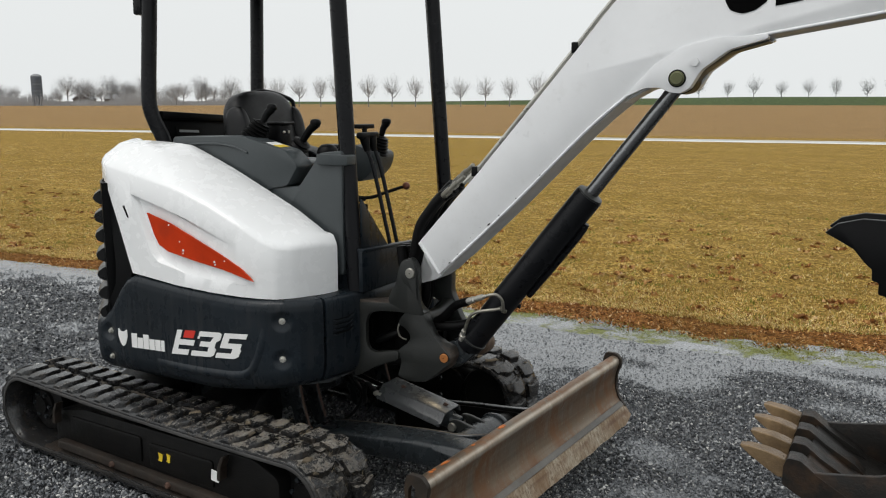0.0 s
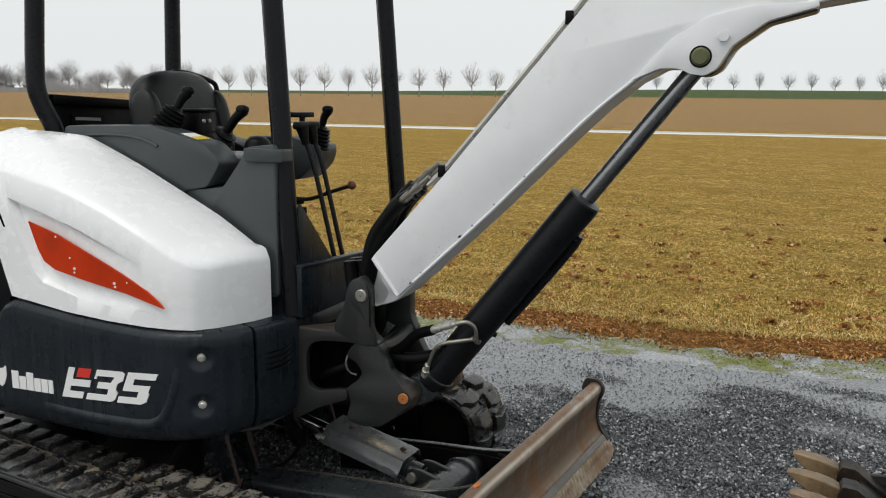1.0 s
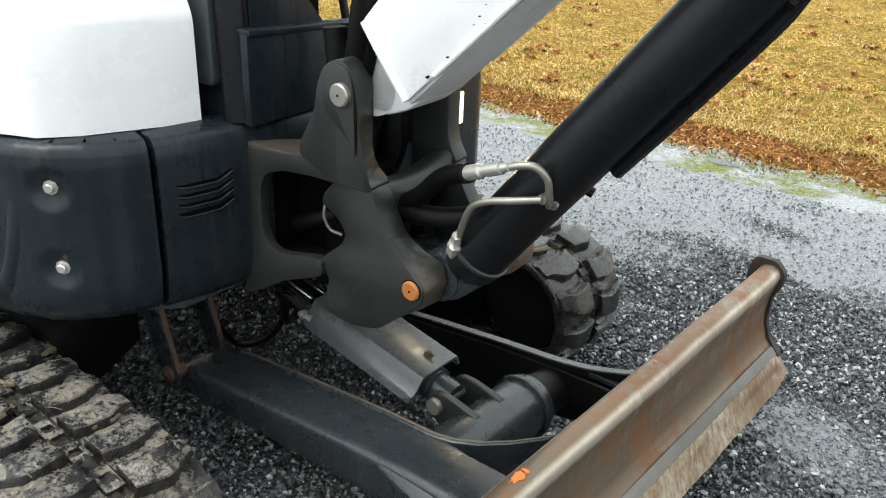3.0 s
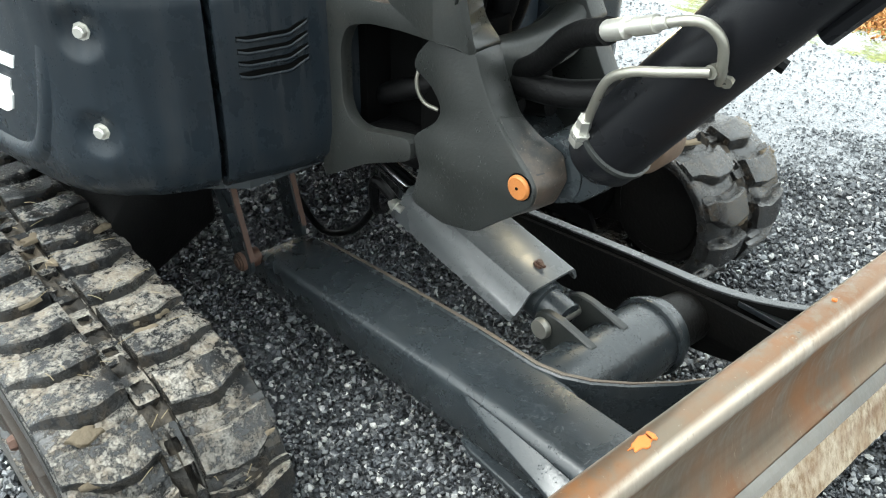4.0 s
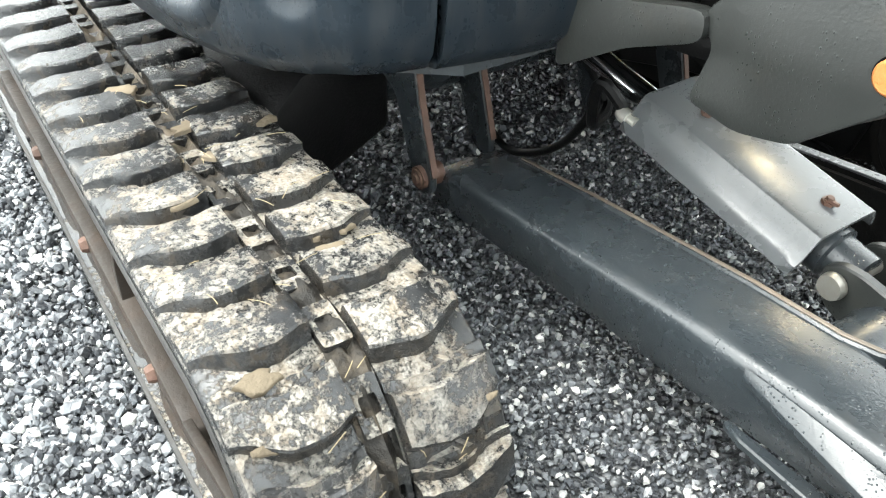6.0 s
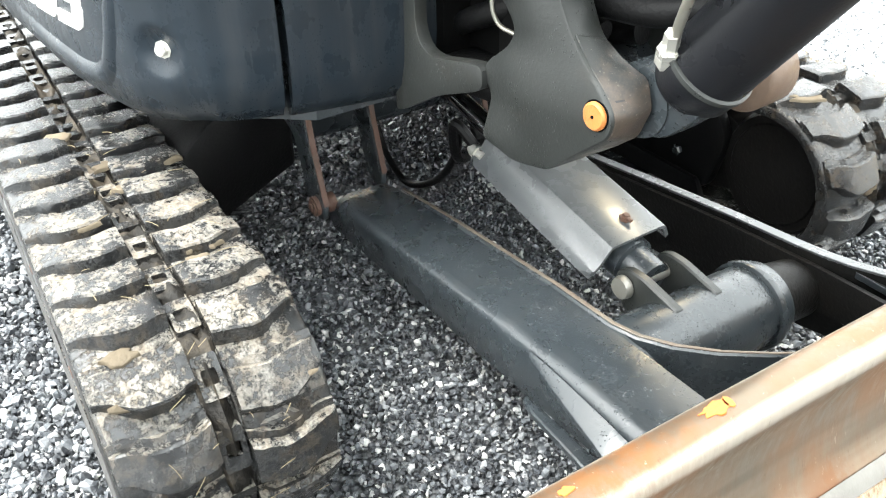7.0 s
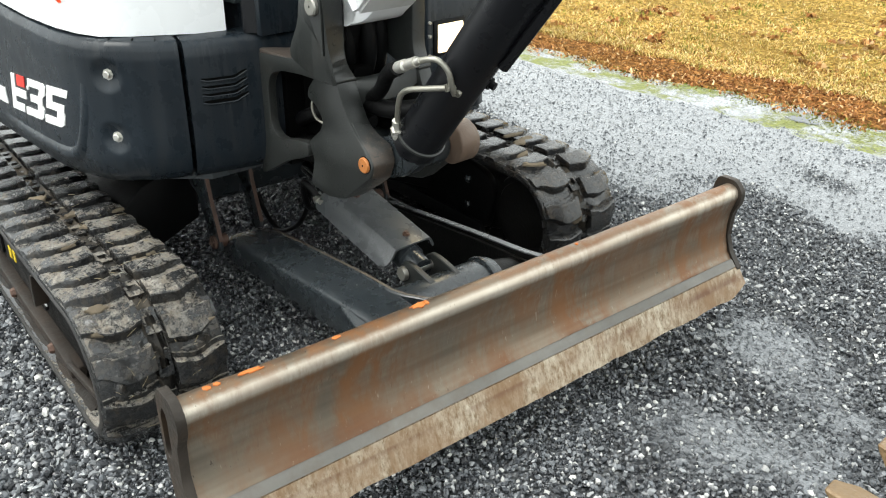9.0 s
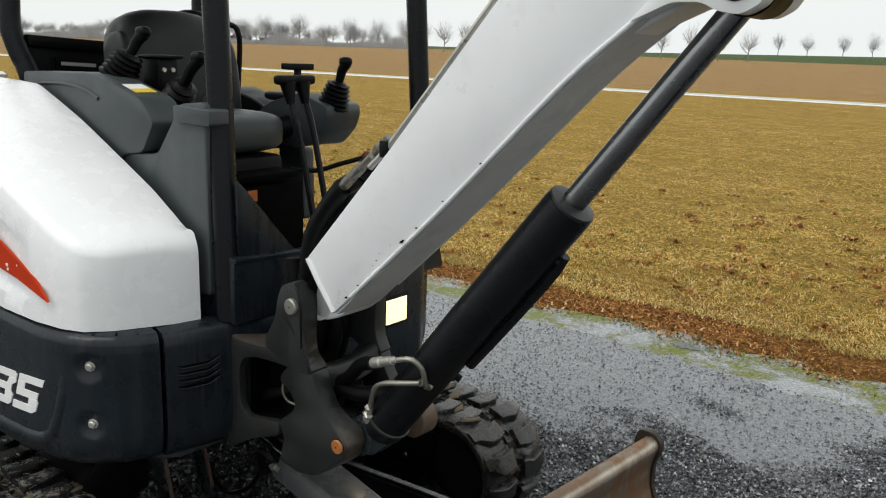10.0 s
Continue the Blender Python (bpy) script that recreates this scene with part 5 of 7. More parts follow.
def build_front_panel():
    plan = [(0.710, 0.20), (0.70, 0.0), (0.690, -0.20), (0.672, -0.325), (0.660, -0.390), (0.645, -0.455), (0.629, -0.513)]
    fine = []
    for a, b in zip(plan, plan[1:]):
        for s in range(3):
            fine.append((a[0] + (b[0] - a[0]) * s / 3, a[1] + (b[1] - a[1]) * s / 3))
    fine.append(plan[-1])
    bm = wall_band(B(), fine, lambda x, y: 0.548, lambda x, y: 0.934)
    panel = hpart("front_panel", bm, NAVY, "dark navy front panel with four curved vent slots", smooth=50)
    front = [(-0.513, 0.629), (-0.455, 0.645), (-0.390, 0.660), (-0.325, 0.672)]
    for k in range(4):
        z = 0.768 + 0.0205 * k
        tall = (0.0085, 0.0050, 0.0050, 0.0055)[k]
        rows, lip = [], []
        for i in range(17):
            t = i / 16
            y = -0.480 + 0.120 * t
            x = lerp_table(y, front)
            bend = 0.016 * max(0.0, (t - 0.72) / 0.28) + 0.005 * max(0.0, (0.14 - t) / 0.14)
            taper = tall * min(1.0, 0.35 + 4 * t, 0.35 + 5 * (1 - t))
            rows.append([(x + o, y, z + bend + h) for o, h in ((0.0026, 0.0), (0.0028, taper), (-0.012, taper), (-0.012, 0.0))])
            lip.append((x + 0.0005, y, z + bend - 0.0035))
        bm = B()
        vs = sheet(bm, rows, True)
        bm.faces.new(vs[0])
        bm.faces.new(vs[-1])
        part("vent_slot", bm, HOLE, panel, "thin black vent slot")
        part("slot_lip", tube(B(), lip, 0.0034, 8, 1), NAVY, panel, smooth=70)
    return panel


build_front_panel()
# the platform inside the skirt
bm = prism(B(), [(0.60, -0.46), (0.64, 0.56), (0.5, 0.66), (-0.4, 0.66), (-0.78, 0.3), (-0.78, -0.3), (-0.45, -0.64), (0.45, -0.62)], 0.54, 0.925, "z")
hpart("platform", bm, DARK, "dark house platform")


# rear louvred grille ------------------------------------------------------
def build_grille():
    bm = B()
    rows = []
    arc = [radians(237 - 105 * i / 24) for i in range(25)]
    for a in arc:
        r = 0.866
        rows.append([(r * math.cos(a), r * math.sin(a), 0.74), (r * math.cos(a), r * math.sin(a), 1.40), ((r - 0.06) * math.cos(a), (r - 0.06) * math.sin(a), 1.40), ((r - 0.06) * math.cos(a), (r - 0.06) * math.sin(a), 0.74)])
    vs = sheet(bm, rows, True)
    bm.faces.new(vs[0])
    bm.faces.new(vs[-1])
    grille = hpart("rear_grille", bm, BLACK, "black plastic louvred rear grille")
    for k in range(7):
        z = 0.790 + 0.090 * k
        start = 234.5 - 0.5 * k
        rows = []
        for i in range(25):
            a = radians(start - (start - 134) * i / 24)
            row = []
            for o, h in ((-0.01, -0.040), (0.030, -0.037), (0.054, -0.024), (0.062, -0.006), (0.056, 0.010), (0.034, 0.026), (-0.01, 0.036)):
                row.append(((0.845 + o - 0.004 * k / 4) * math.cos(a), (0.845 + o - 0.004 * k / 4) * math.sin(a), z + h))
            rows.append(row)
        bm = B()
        vs = sheet(bm, rows, True)
        bm.faces.new(vs[0])
        bm.faces.new(vs[-1])
        part("louvre", bm, LOUVRE, grille)
    # slanted end strip along the hood's rear edge
    bm = B()
    rows = []
    for (x, y, z), (u, v, w) in (((-0.515, -0.672, 1.425), (-0.545, -0.650, 1.40)), ((-0.452, -0.697, 1.350), (-0.49, -0.675, 1.33)), ((-0.388, -0.706, 1.210), (-0.452, -0.690, 1.20)), ((-0.318, -0.712, 1.000), (-0.42, -0.705, 1.03)), ((-0.350, -0.714, 0.930), (-0.425, -0.710, 0.93)), ((-0.42, -0.716, 0.83), (-0.47, -0.712, 0.85)), ((-0.50, -0.712, 0.765), (-0.53, -0.700, 0.775))):
        rows.append([(x, y, z), (u, v - 0.012, w), (u - 0.01, v + 0.06, w), (x, y + 0.08, z)])
    vs = sheet(bm, rows, True)
    bm.faces.new(vs[0])
    bm.faces.new(vs[-1])
    part("end_strip", bm, BLACK, grille, smooth=60)


build_grille()


# white hood ---------------------------------------------------------------
def build_hood():
    stations = [
        ((-0.80, -0.30), 1.392, 1.500, (-0.70, -0.26, 1.578)), ((-0.72, -0.46), 1.390, 1.500, (-0.62, -0.37, 1.580)),
        ((-0.612, -0.60), 1.385, 1.500, (-0.54, -0.42, 1.580)), ((-0.52, -0.672), 1.420, 1.494, (-0.46, -0.42, 1.580)),
        ((-0.455, -0.704), 1.365, 1.484, (-0.40, -0.41, 1.579)), ((-0.386, -0.714), 1.205, 1.472, (-0.34, -0.39, 1.576)), ((-0.308, -0.720), 0.994, 1.458, (-0.29, -0.375, 1.571)), ((-0.24, -0.722), 0.988, 1.446, (-0.23, -0.37, 1.562)),
        ((-0.03, -0.724), 0.966, 1.402, (-0.01, -0.36, 1.470)), ((0.16, -0.722), 0.955, 1.338, (0.19, -0.36, 1.378)),
        ((0.32, -0.712), 0.950, 1.262, (0.36, -0.36, 1.298)), ((0.42, -0.694), 0.948, 1.200, (0.44, -0.36, 1.252)),
        ((0.485, -0.664), 0.946, 1.168, (0.485, -0.36, 1.226)), ((0.528, -0.600), 0.944, 1.158, (0.510, -0.36, 1.210)),
        ((0.562, -0.480), 0.938, 1.156, (0.527, -0.358, 1.198)), ((0.586, -0.362), 0.930, 1.140, (0.540, -0.356, 1.188)),
    ]
    rows = []
    for (px, py), zb, zc, (qx, qy, qz) in stations:
        def at(f):
            return (px + (qx - px) * f, py + (qy - py) * f)
        rise = qz - zc
        row = [(px, py, zb), (px, py, zb + (zc - zb) * 0.5)]
        x, y = at(0.004)
        row.append((x, y, zc - 0.012))
        x, y = at(0.022)
        row.append((x, y, zc))
        x, y = at(0.10)
        row.append((x, y, zc + 0.20 * rise + 0.004))
        x, y = at(0.45)
        row.append((x, y, zc + 0.72 * rise + 0.012))
        x, y = at(0.82)
        row.append((x, y, qz + 0.006))
        row.append((qx, qy, qz - 0.004))
        row.append((qx, qy, zb))
        rows.append(row)
    # finer stations for a smooth skin
    dense = []
    for i in range(len(rows) - 1):
        for s in range(4):
            t = s / 4
            line = []
            for j in range(len(rows[0])):
                a, b, c, d = (Vector(rows[max(0, min(len(rows) - 1, i + k))][j]) for k in (-1, 0, 1, 2))
                straight = b.lerp(c, t)
                if j in (0, 8):
                    line.append(straight)
                    continue
                bent = 0.5 * (2 * b + (c - a) * t + (2 * a - 5 * b + 4 * c - d) * t * t + (3 * b - a - 3 * c + d) * t ** 3)
                line.append(straight.lerp(bent, 0.6))
            dense.append(line)
    dense.append([Vector(p) for p in rows[-1]])
    bm = B()
    vs = sheet(bm, dense, True)
    bm.faces.new(vs[0])
    bm.faces.new(vs[-1])
    hood = hpart("engine_hood", bm, WHITE, "glossy white engine hood with an orange-red stripe", smooth=42)
    # the wedge-shaped recess for the stripe
    outline = [(-0.292, 1.360), (-0.182, 1.098), (-0.140, 1.060), (0.04, 1.022), (0.25, 1.004), (0.40, 1.000), (0.425, 1.03), (0.40, 1.142), (0.327, 1.168), (0.066, 1.263), (-0.091, 1.309)]
    def skin(x):
        return lerp_table(x, [(-0.30, -0.720), (-0.03, -0.724), (0.16, -0.722), (0.32, -0.712), (0.42, -0.694)])
    def bed(x):
        return -0.694 - 0.031 * (x + 0.29)
    bm = B()
    inner = [Vector((x, z)) for x, z in outline]
    mid = sum(inner, Vector((0, 0))) / len(inner)
    deep = [p + (mid - p).normalized() * 0.026 for p in inner]
    a = [bm.verts.new((p.x, -0.80, p.y)) for p in inner]
    b = [bm.verts.new((p.x, skin(p.x) - 0.002, p.y)) for p in inner]
    c = [bm.verts.new((p.x, bed(p.x), p.y)) for p in deep]
    bm.faces.new(a)
    bm.faces.new(c)
    for lo, hi in ((a, b), (b, c)):
        for i in range(len(lo)):
            j = (i + 1) % len(lo)
            bm.faces.new((lo[i], lo[j], hi[j], hi[i]))
    bmesh.ops.triangulate(bm, faces=bm.faces)
    bmesh.ops.recalc_face_normals(bm, faces=bm.faces)
    me = bpy.data.meshes.new("cutter")
    bm.to_mesh(me)
    bm.free()
    cutter = new("cutter", me)
    cutter.matrix_world = HOUSE
    mod = hood.modifiers.new("recess", "BOOLEAN")
    mod.operation, mod.object, mod.solver = "DIFFERENCE", cutter, "EXACT"
    bpy.context.view_layer.update()
    cut = bpy.data.meshes.new_from_object(hood.evaluated_get(bpy.context.evaluated_depsgraph_get()))
    hood.modifiers.clear()
    hood.data = cut
    finish(hood, 42)
    bpy.data.objects.remove(cutter)
    # stripe on the recess floor
    bm = B()
    pts = [(-0.188, 1.280), (-0.150, 1.186), (-0.122, 1.142), (-0.07, 1.116), (0.08, 1.088), (0.25, 1.060), (0.408, 1.025), (0.380, 1.048), (0.33, 1.080), (0.22, 1.132), (0.10, 1.183), (-0.05, 1.243)]
    rim = [bm.verts.new((x, min(skin(x), bed(x)) - 0.0035, z)) for x, z in pts]
    low = [bm.verts.new((x, min(skin(x), bed(x)) + 0.004, z)) for x, z in pts]
    bm.faces.new(rim)
    for i in range(len(rim)):
        j = (i + 1) % len(rim)
        bm.faces.new((rim[i], rim[j], low[j], low[i]))
    part("stripe", bm, STRIPE, hood, "scuffed orange-red stripe")
    for x, z, r in ((-0.055, 1.235, 0.005), (0.005, 1.165, 0.004), (0.024, 1.128, 0.006), (0.022, 1.114, 0.004), (0.20, 1.092, 0.006), (0.203, 1.080, 0.005), (0.255, 1.100, 0.004)):
        bm = lathe(B(), (x, min(skin(x), bed(x)), z), (x, min(skin(x), bed(x)) - 0.0052, z), [(0, r), (1, r * 0.8)], 7)
        part("chip", bm, DECAL, hood)
    bm = prism(B(), softened([(-0.346, 1.302), (-0.320, 1.250), (-0.312, 1.250), (-0.338, 1.304)], 0.002, 2), -0.7215, -0.708)
    part("key_slot", bm, HOLE, hood)
    return hood


build_hood()


# consoles, seat and controls ----------------------------------------------
def slab(name, pts, y0, y1, material, label="", r=0.012, rc=0.02):
    return hpart(name, prism(B(), softened(pts, rc), y0, y1), material, label, round_by=r)


right_console = slab("right_console", [(-0.42, 1.30), (-0.40, 1.600), (0.03, 1.612), (0.13, 1.590), (0.295, 1.550), (0.345, 1.505), (0.362, 1.480), (0.30, 1.390), (0.20, 1.372), (0.10, 1.30)], -0.345, -0.225, GREY, "grey plastic control console beside the seat", 0.014)
part("front_ledge", prism(B(), softened([(-0.2, 1.34), (-0.2, 1.485), (0.235, 1.488), (0.262, 1.478), (0.215, 1.37)], 0.01), -0.24, -0.055), GREY, right_console, round_by=0.008)
cap = hpart("domed_cap", lathe(B(), (0.37, -0.122, 1.30), (0.37, -0.122, 1.572), [(0, 0.05), (0.85, 0.052), (0.93, 0.046), (0.98, 0.030), (1, 0.010)], 24), BLACK, "black domed plastic cap", smooth=60)
bm = tube(B(), [(-0.28, -0.346, 1.565), (-0.12, -0.349, 1.572), (0.0, -0.349, 1.560), (0.075, -0.346, 1.535)], 0.006, 8)
part("armrest_groove", bm, GREY, right_console)
bm = box(B(), 0.165, 0.245, -0.318, -0.250, 1.575, 1.5765)
bmesh.ops.rotate(bm, verts=bm.verts, cent=(0.195, -0.25, 1.575), matrix=Matrix.Rotation(radians(14), 3, "Y"))
part("warning_label", bm, DECAL, right_console, "white and yellow label")
bm = box(B(), 0.212, 0.246, -0.319, -0.249, 1.5746, 1.5766)
bmesh.ops.rotate(bm, verts=bm.verts, cent=(0.195, -0.25, 1.575), matrix=Matrix.Rotation(radians(14), 3, "Y"))
part("warning_label", bm, YELLOW, right_console)
shroud = slab("side_shroud", [(0.10, 1.0), (0.19, 1.376), (0.362, 1.392), (0.445, 1.495), (0.475, 1.545), (0.60, 1.558), (0.60, 1.0)], -0.335, -0.235, GREY, "grey plastic shroud beside the floor")
bracket = slab("post_bracket", [(0.475, 1.495), (0.475, 1.542), (0.64, 1.540), (0.64, 1.495)], -0.352, -0.285, GREY, "grey clamp bracket on the canopy post", 0.006, 0.008)

# seat
bm = cushion(B(), (-0.225, 0.120, 1.60), (0.085, 0.245, 0.225), 0.62, turn=Matrix.Rotation(radians(-10), 3, "Y"))
seat = hpart("seat", bm, VINYL, "black vinyl operator seat", smooth=60)
for s in (-1, 1):
    bm = cushion(B(), (-0.19, 0.120 + s * 0.215, 1.555), (0.075, 0.040, 0.19), 0.7, turn=Matrix.Rotation(radians(-8), 3, "Y"))
    part("bolster", bm, VINYL, seat, smooth=60)
bm = cushion(B(), (0.0, 0.115, 1.405), (0.215, 0.235, 0.075), 0.5)
part("seat_cushion", bm, GREY, seat, "grey seat cushion", smooth=60)
bm = box(B(), -0.2, 0.22, -0.06, 0.28, 1.10, 1.33)
part("seat_base", bm, BLACK, seat, round_by=0.02)
bm = box(B(), 0.15, 0.33, -0.09, 0.275, 0.95, 1.245)
box(bm, 0.20, 0.335, -0.08, 0.25, 1.262, 1.285)
part("front_box", bm, HOLE, seat, round_by=0.006)
part("orange_label", box(B(), 0.331, 0.333, 0.022, 0.062, 1.197, 1.235), ORANGE, seat, "orange label")
bm = prism(B(), softened([(-0.12, 1.0), (-0.12, 1.32), (0.02, 1.31), (0.03, 1.02)], 0.02), 0.55, 0.615)
part("side_support", bm, GREY, seat, round_by=0.008)
bm = tube(B(), [(-0.50, 0.30, 1.80), (-0.40, 0.34, 1.826), (-0.37, 0.50, 1.792), (-0.355, 0.545, 1.745), (-0.375, 0.555, 1.58), (-0.39, 0.555, 1.48)], 0.012, 8)
part("grab_hoop", bm, POST, seat)
bm = lathe(B(), (0.02, -0.06, 1.42), (0.03, -0.075, 1.47), [(0, 0.02), (0.5, 0.02), (1, 0.012)], 10)
part("belt_buckle", bm, RED, seat, "red belt buckle")
part("belt_strap", box(B(), 0.178, 0.218, -0.075, -0.068, 1.414, 1.499), RED, seat, "red belt strap", round_by=0.002)


def joystick(name, base, tip, label, parent_m=HOUSE):
    base, tip = Vector(base), Vector(tip)
    d = tip - base
    steps = []
    for i in range(11):
        t = 0.05 + 0.46 * i / 10
        steps.append((t, (0.056 - 0.017 * i / 10) * (0.94 if i % 2 else 1.16)))
    boot = hpart(name, lathe(B(), base, tip, [(0, 0.058)] + steps + [(0.53, 0.028), (0.56, 0.024)], 20), HOSEBLACK, label, smooth=50)
    side = basis(d)[2]
    part("stick", rod(B(), base + d * 0.4, base + d * 0.62, 0.008, 8), POST, boot)
    knee = base + d * 0.82
    bm = tube(B(), [base + d * 0.50, base + d * 0.66, knee, tip + Vector((0.012, 0, -0.004))], 0.018, 12, 5, radii=(0.014, 0.021))
    part("grip", bm, BLACK, boot, smooth=60)
    bm = cushion(B(), tip + Vector((0.006, 0, 0)), (0.026, 0.022, 0.018), 0.8, 14, 8)
    part("grip_head", bm, BLACK, boot, smooth=60)
    return boot


joystick("right_joystick", (0.160, -0.150, 1.480), (0.318, -0.150, 1.672), "black joystick with a ribbed rubber boot")
joystick("blade_lever", (0.020, -0.245, 1.590), (0.098, -0.197, 1.742), "black blade lever with a rubber boot")
bm = box(B(), 0.03, 0.13, -0.16, -0.09, 1.48, 1.66)
box(bm, 0.02, 0.15, -0.17, -0.08, 1.66, 1.672)
switch = hpart("throttle_block", bm, BLACK, round_by=0.006)
for y in (-0.145, -0.112):
    part("button", lathe(B(), (0.13, y, 1.625), (0.136, y, 1.625), [(0, 0.008), (1, 0.007)], 10), STEEL, switch)

left_console = slab("left_console", [(-0.16, 1.43), (-0.03, 1.500), (0.13, 1.540), (0.272, 1.500), (0.276, 1.465), (0.255, 1.410), (0.185, 1.345), (0.09, 1.33), (-0.05, 1.37)], 0.44, 0.62, GREY, "grey left control console", 0.015)
part("elbow_pad", cushion(B(), (-0.05, 0.53, 1.515), (0.10, 0.05, 0.02), 0.6), VINYL, left_console)
part("console_arm", rod(B(), (-0.02, 0.36, 1.38), (0.06, 0.46, 1.41), 0.045, 14), BLACK, left_console)
part("rear_shell", prism(B(), softened([(-0.50, 1.30), (-0.48, 1.50), (-0.42, 1.535), (-0.36, 1.525), (-0.20, 1.490), (-0.13, 1.455), (-0.10, 1.38), (-0.08, 1.30)], 0.03), 0.50, 0.66), BLACK, left_console, "black curved shell", round_by=0.02, seg=3)
# pale tube added as the highlight along the shell's edge
part("shell_rim", tube(B(), [(-0.42, 0.50, 1.534), (-0.34, 0.50, 1.522), (-0.20, 0.50, 1.489), (-0.135, 0.50, 1.452), (-0.115, 0.50, 1.41)], 0.006, 8), GREY, left_console)
joystick("left_joystick", (0.225, 0.52, 1.49), (0.278, 0.530, 1.662), "black joystick with a ribbed rubber boot")
bm = tube(B(), [(0.20, 0.33, 1.27), (0.26, 0.40, 1.262), (0.33, 0.46, 1.29), (0.405, 0.508, 1.318)], 0.009, 8)
knob_lever = hpart("swing_lock_lever", bm, BLACK, "bent black lever with a brown ball knob")
part("ball_knob", cushion(B(), (0.416, 0.515, 1.322), (0.021, 0.021, 0.021), 1.0, 16, 10), WOODKNOB, knob_lever, "brown ball knob", smooth=60)

for y in (0.140, 0.205):
    bm = tube(B(), [(0.405, y, 1.585), (0.42, y + 0.002, 1.53), (0.455, y, 1.44), (0.51, y, 1.22), (0.562, y, 1.00)], 0.0105, 8)
    lever = hpart("travel_lever", bm, POST, "long bent black travel lever")
    bm = box(B(), 0.383, 0.420, y - 0.050, y + 0.050, 1.588, 1.620)
    part("lever_grip", bm, BLACK, lever, round_by=0.012, seg=3)
    part("lever_socket", rod(B(), (0.402, y, 1.594), (0.418, y, 1.525), 0.027, 12, 0.014), BLACK, lever)
bm = box(B(), 0.30, 0.36, 0.20, 0.30, 1.634, 1.656)
box(bm, 0.32, 0.34, 0.24, 0.26, 1.56, 1.645)
hpart("phone_cradle", bm, BLACK, "flat black rest on a stem", round_by=0.004)

# floor, front wall, triangular gusset
bm = prism(B(), [(-0.32, 0.93), (-0.32, 1.118), (0.20, 1.090), (0.60, 1.082), (0.64, 0.93)], 0.668, 0.690, "x")
front_wall = hpart("front_wall", bm, NAVY, "dark sheet-steel front wall of the floor", round_by=0.003)
part("wall_rim", prism(B(), [(-0.32, 1.112), (-0.32, 1.126), (0.20, 1.098), (0.60, 1.090), (0.60, 1.076), (0.20, 1.084)], 0.662, 0.698, "x"), NAVY, front_wall, round_by=0.003)
bm = prism(B(), [(-0.285, 1.11), (-0.285, 1.345), (-0.255, 1.315), (-0.075, 1.112)], 0.656, 0.668, "x")
part("gusset", bm, NAVY, front_wall, round_by=0.002)
hpart("footwell_wall", prism(B(), [(-0.31, 0.93), (-0.31, 1.12), (-0.235, 1.12), (-0.235, 0.93)], 0.30, 0.668, "x"), NAVY)
hpart("floor_mat", box(B(), 0.05, 0.64, -0.24, 0.62, 0.926, 0.945), HOSEBLACK, round_by=0.004)

# canopy
CANOPY = [((0.640, -0.300), (0.520, -0.245)), ((0.630, 0.605), (0.520, 0.600))]
for (bx, by), (tx, ty) in CANOPY:
    d = Vector((tx - bx, ty - by, 1.52)).normalized()
    bm = B()
    rows = []
    for z in (0.935, 1.2, 1.6, 2.0, 2.32, 2.42):
        t = (z - 0.93) / 1.52
        cx, cy = bx + (tx - bx) * t, by + (ty - by) * t
        r = 0.040
        rows.append([(cx + r * math.cos(g) * (0.85 + 0.15 * abs(math.cos(2 * g))), cy + r * math.sin(g) * (0.85 + 0.15 * abs(math.cos(2 * g))), z) for g in [i * math.pi / 8 for i in range(16)]])
    vs = sheet(bm, rows, True)
    bm.faces.new(vs[0])
    bm.faces.new(vs[-1])
    hpart("canopy_post", bm, POST, "black canopy post", smooth=50)
for y0, y1, yt in ((-0.225, -0.265, -0.215), (0.56, 0.56, 0.585)):
    bm = tube(B(), [(-0.555, y0, 1.42), (-0.582, y0 + 0.2 * (y1 - y0), 1.575), (-0.612, y0 + 0.7 * (y1 - y0), 1.665), (-0.632, y1, 1.75), (-0.636, y1 + 0.1 * (yt - y1), 1.85), (-0.634, y1 + 0.5 * (yt - y1), 2.1), (-0.632, yt, 2.42)], 0.038, 14, 6)
    hpart("canopy_post", bm, POST, "black canopy post", smooth=60)
bm = prism(B(), softened([(-0.70, -0.30), (0.62, -0.30), (0.62, 0.66), (-0.70, 0.66)], 0.08), 2.42, 2.48, "z")
roof = hpart("canopy_roof", bm, POST, "black canopy roof", round_by=0.015)
for p, q in (((-0.635, -0.25, 2.39), (-0.635, 0.62, 2.39)), ((0.52, -0.25, 2.39), (0.52, 0.62, 2.39))):
    part("roof_bar", rod(B(), p, q, 0.035, 14), POST, roof)
part("roof_bracket", box(B(), -0.72, -0.66, -0.26, -0.20, 2.20, 2.33), POST, roof, round_by=0.01)
bm = prism(B(), [(-0.235, 1.30), (-0.215, 1.700), (0.57, 1.655), (0.57, 1.30)], -0.632, -0.615, "x")
rear = hpart("rear_panel", bm, BLACK, "black panel behind the seat", round_by=0.003)
part("panel_rail", prism(B(), [(-0.225, 1.682), (-0.225, 1.722), (0.57, 1.676), (0.57, 1.640)], -0.635, -0.585, "x"), BLACK, rear, round_by=0.004)
part("maker_plate", prism(B(), [(-0.118, 1.596), (-0.118, 1.636), (0.062, 1.629), (0.062, 1.590)], -0.615, -0.606, "x"), BLACK, rear)
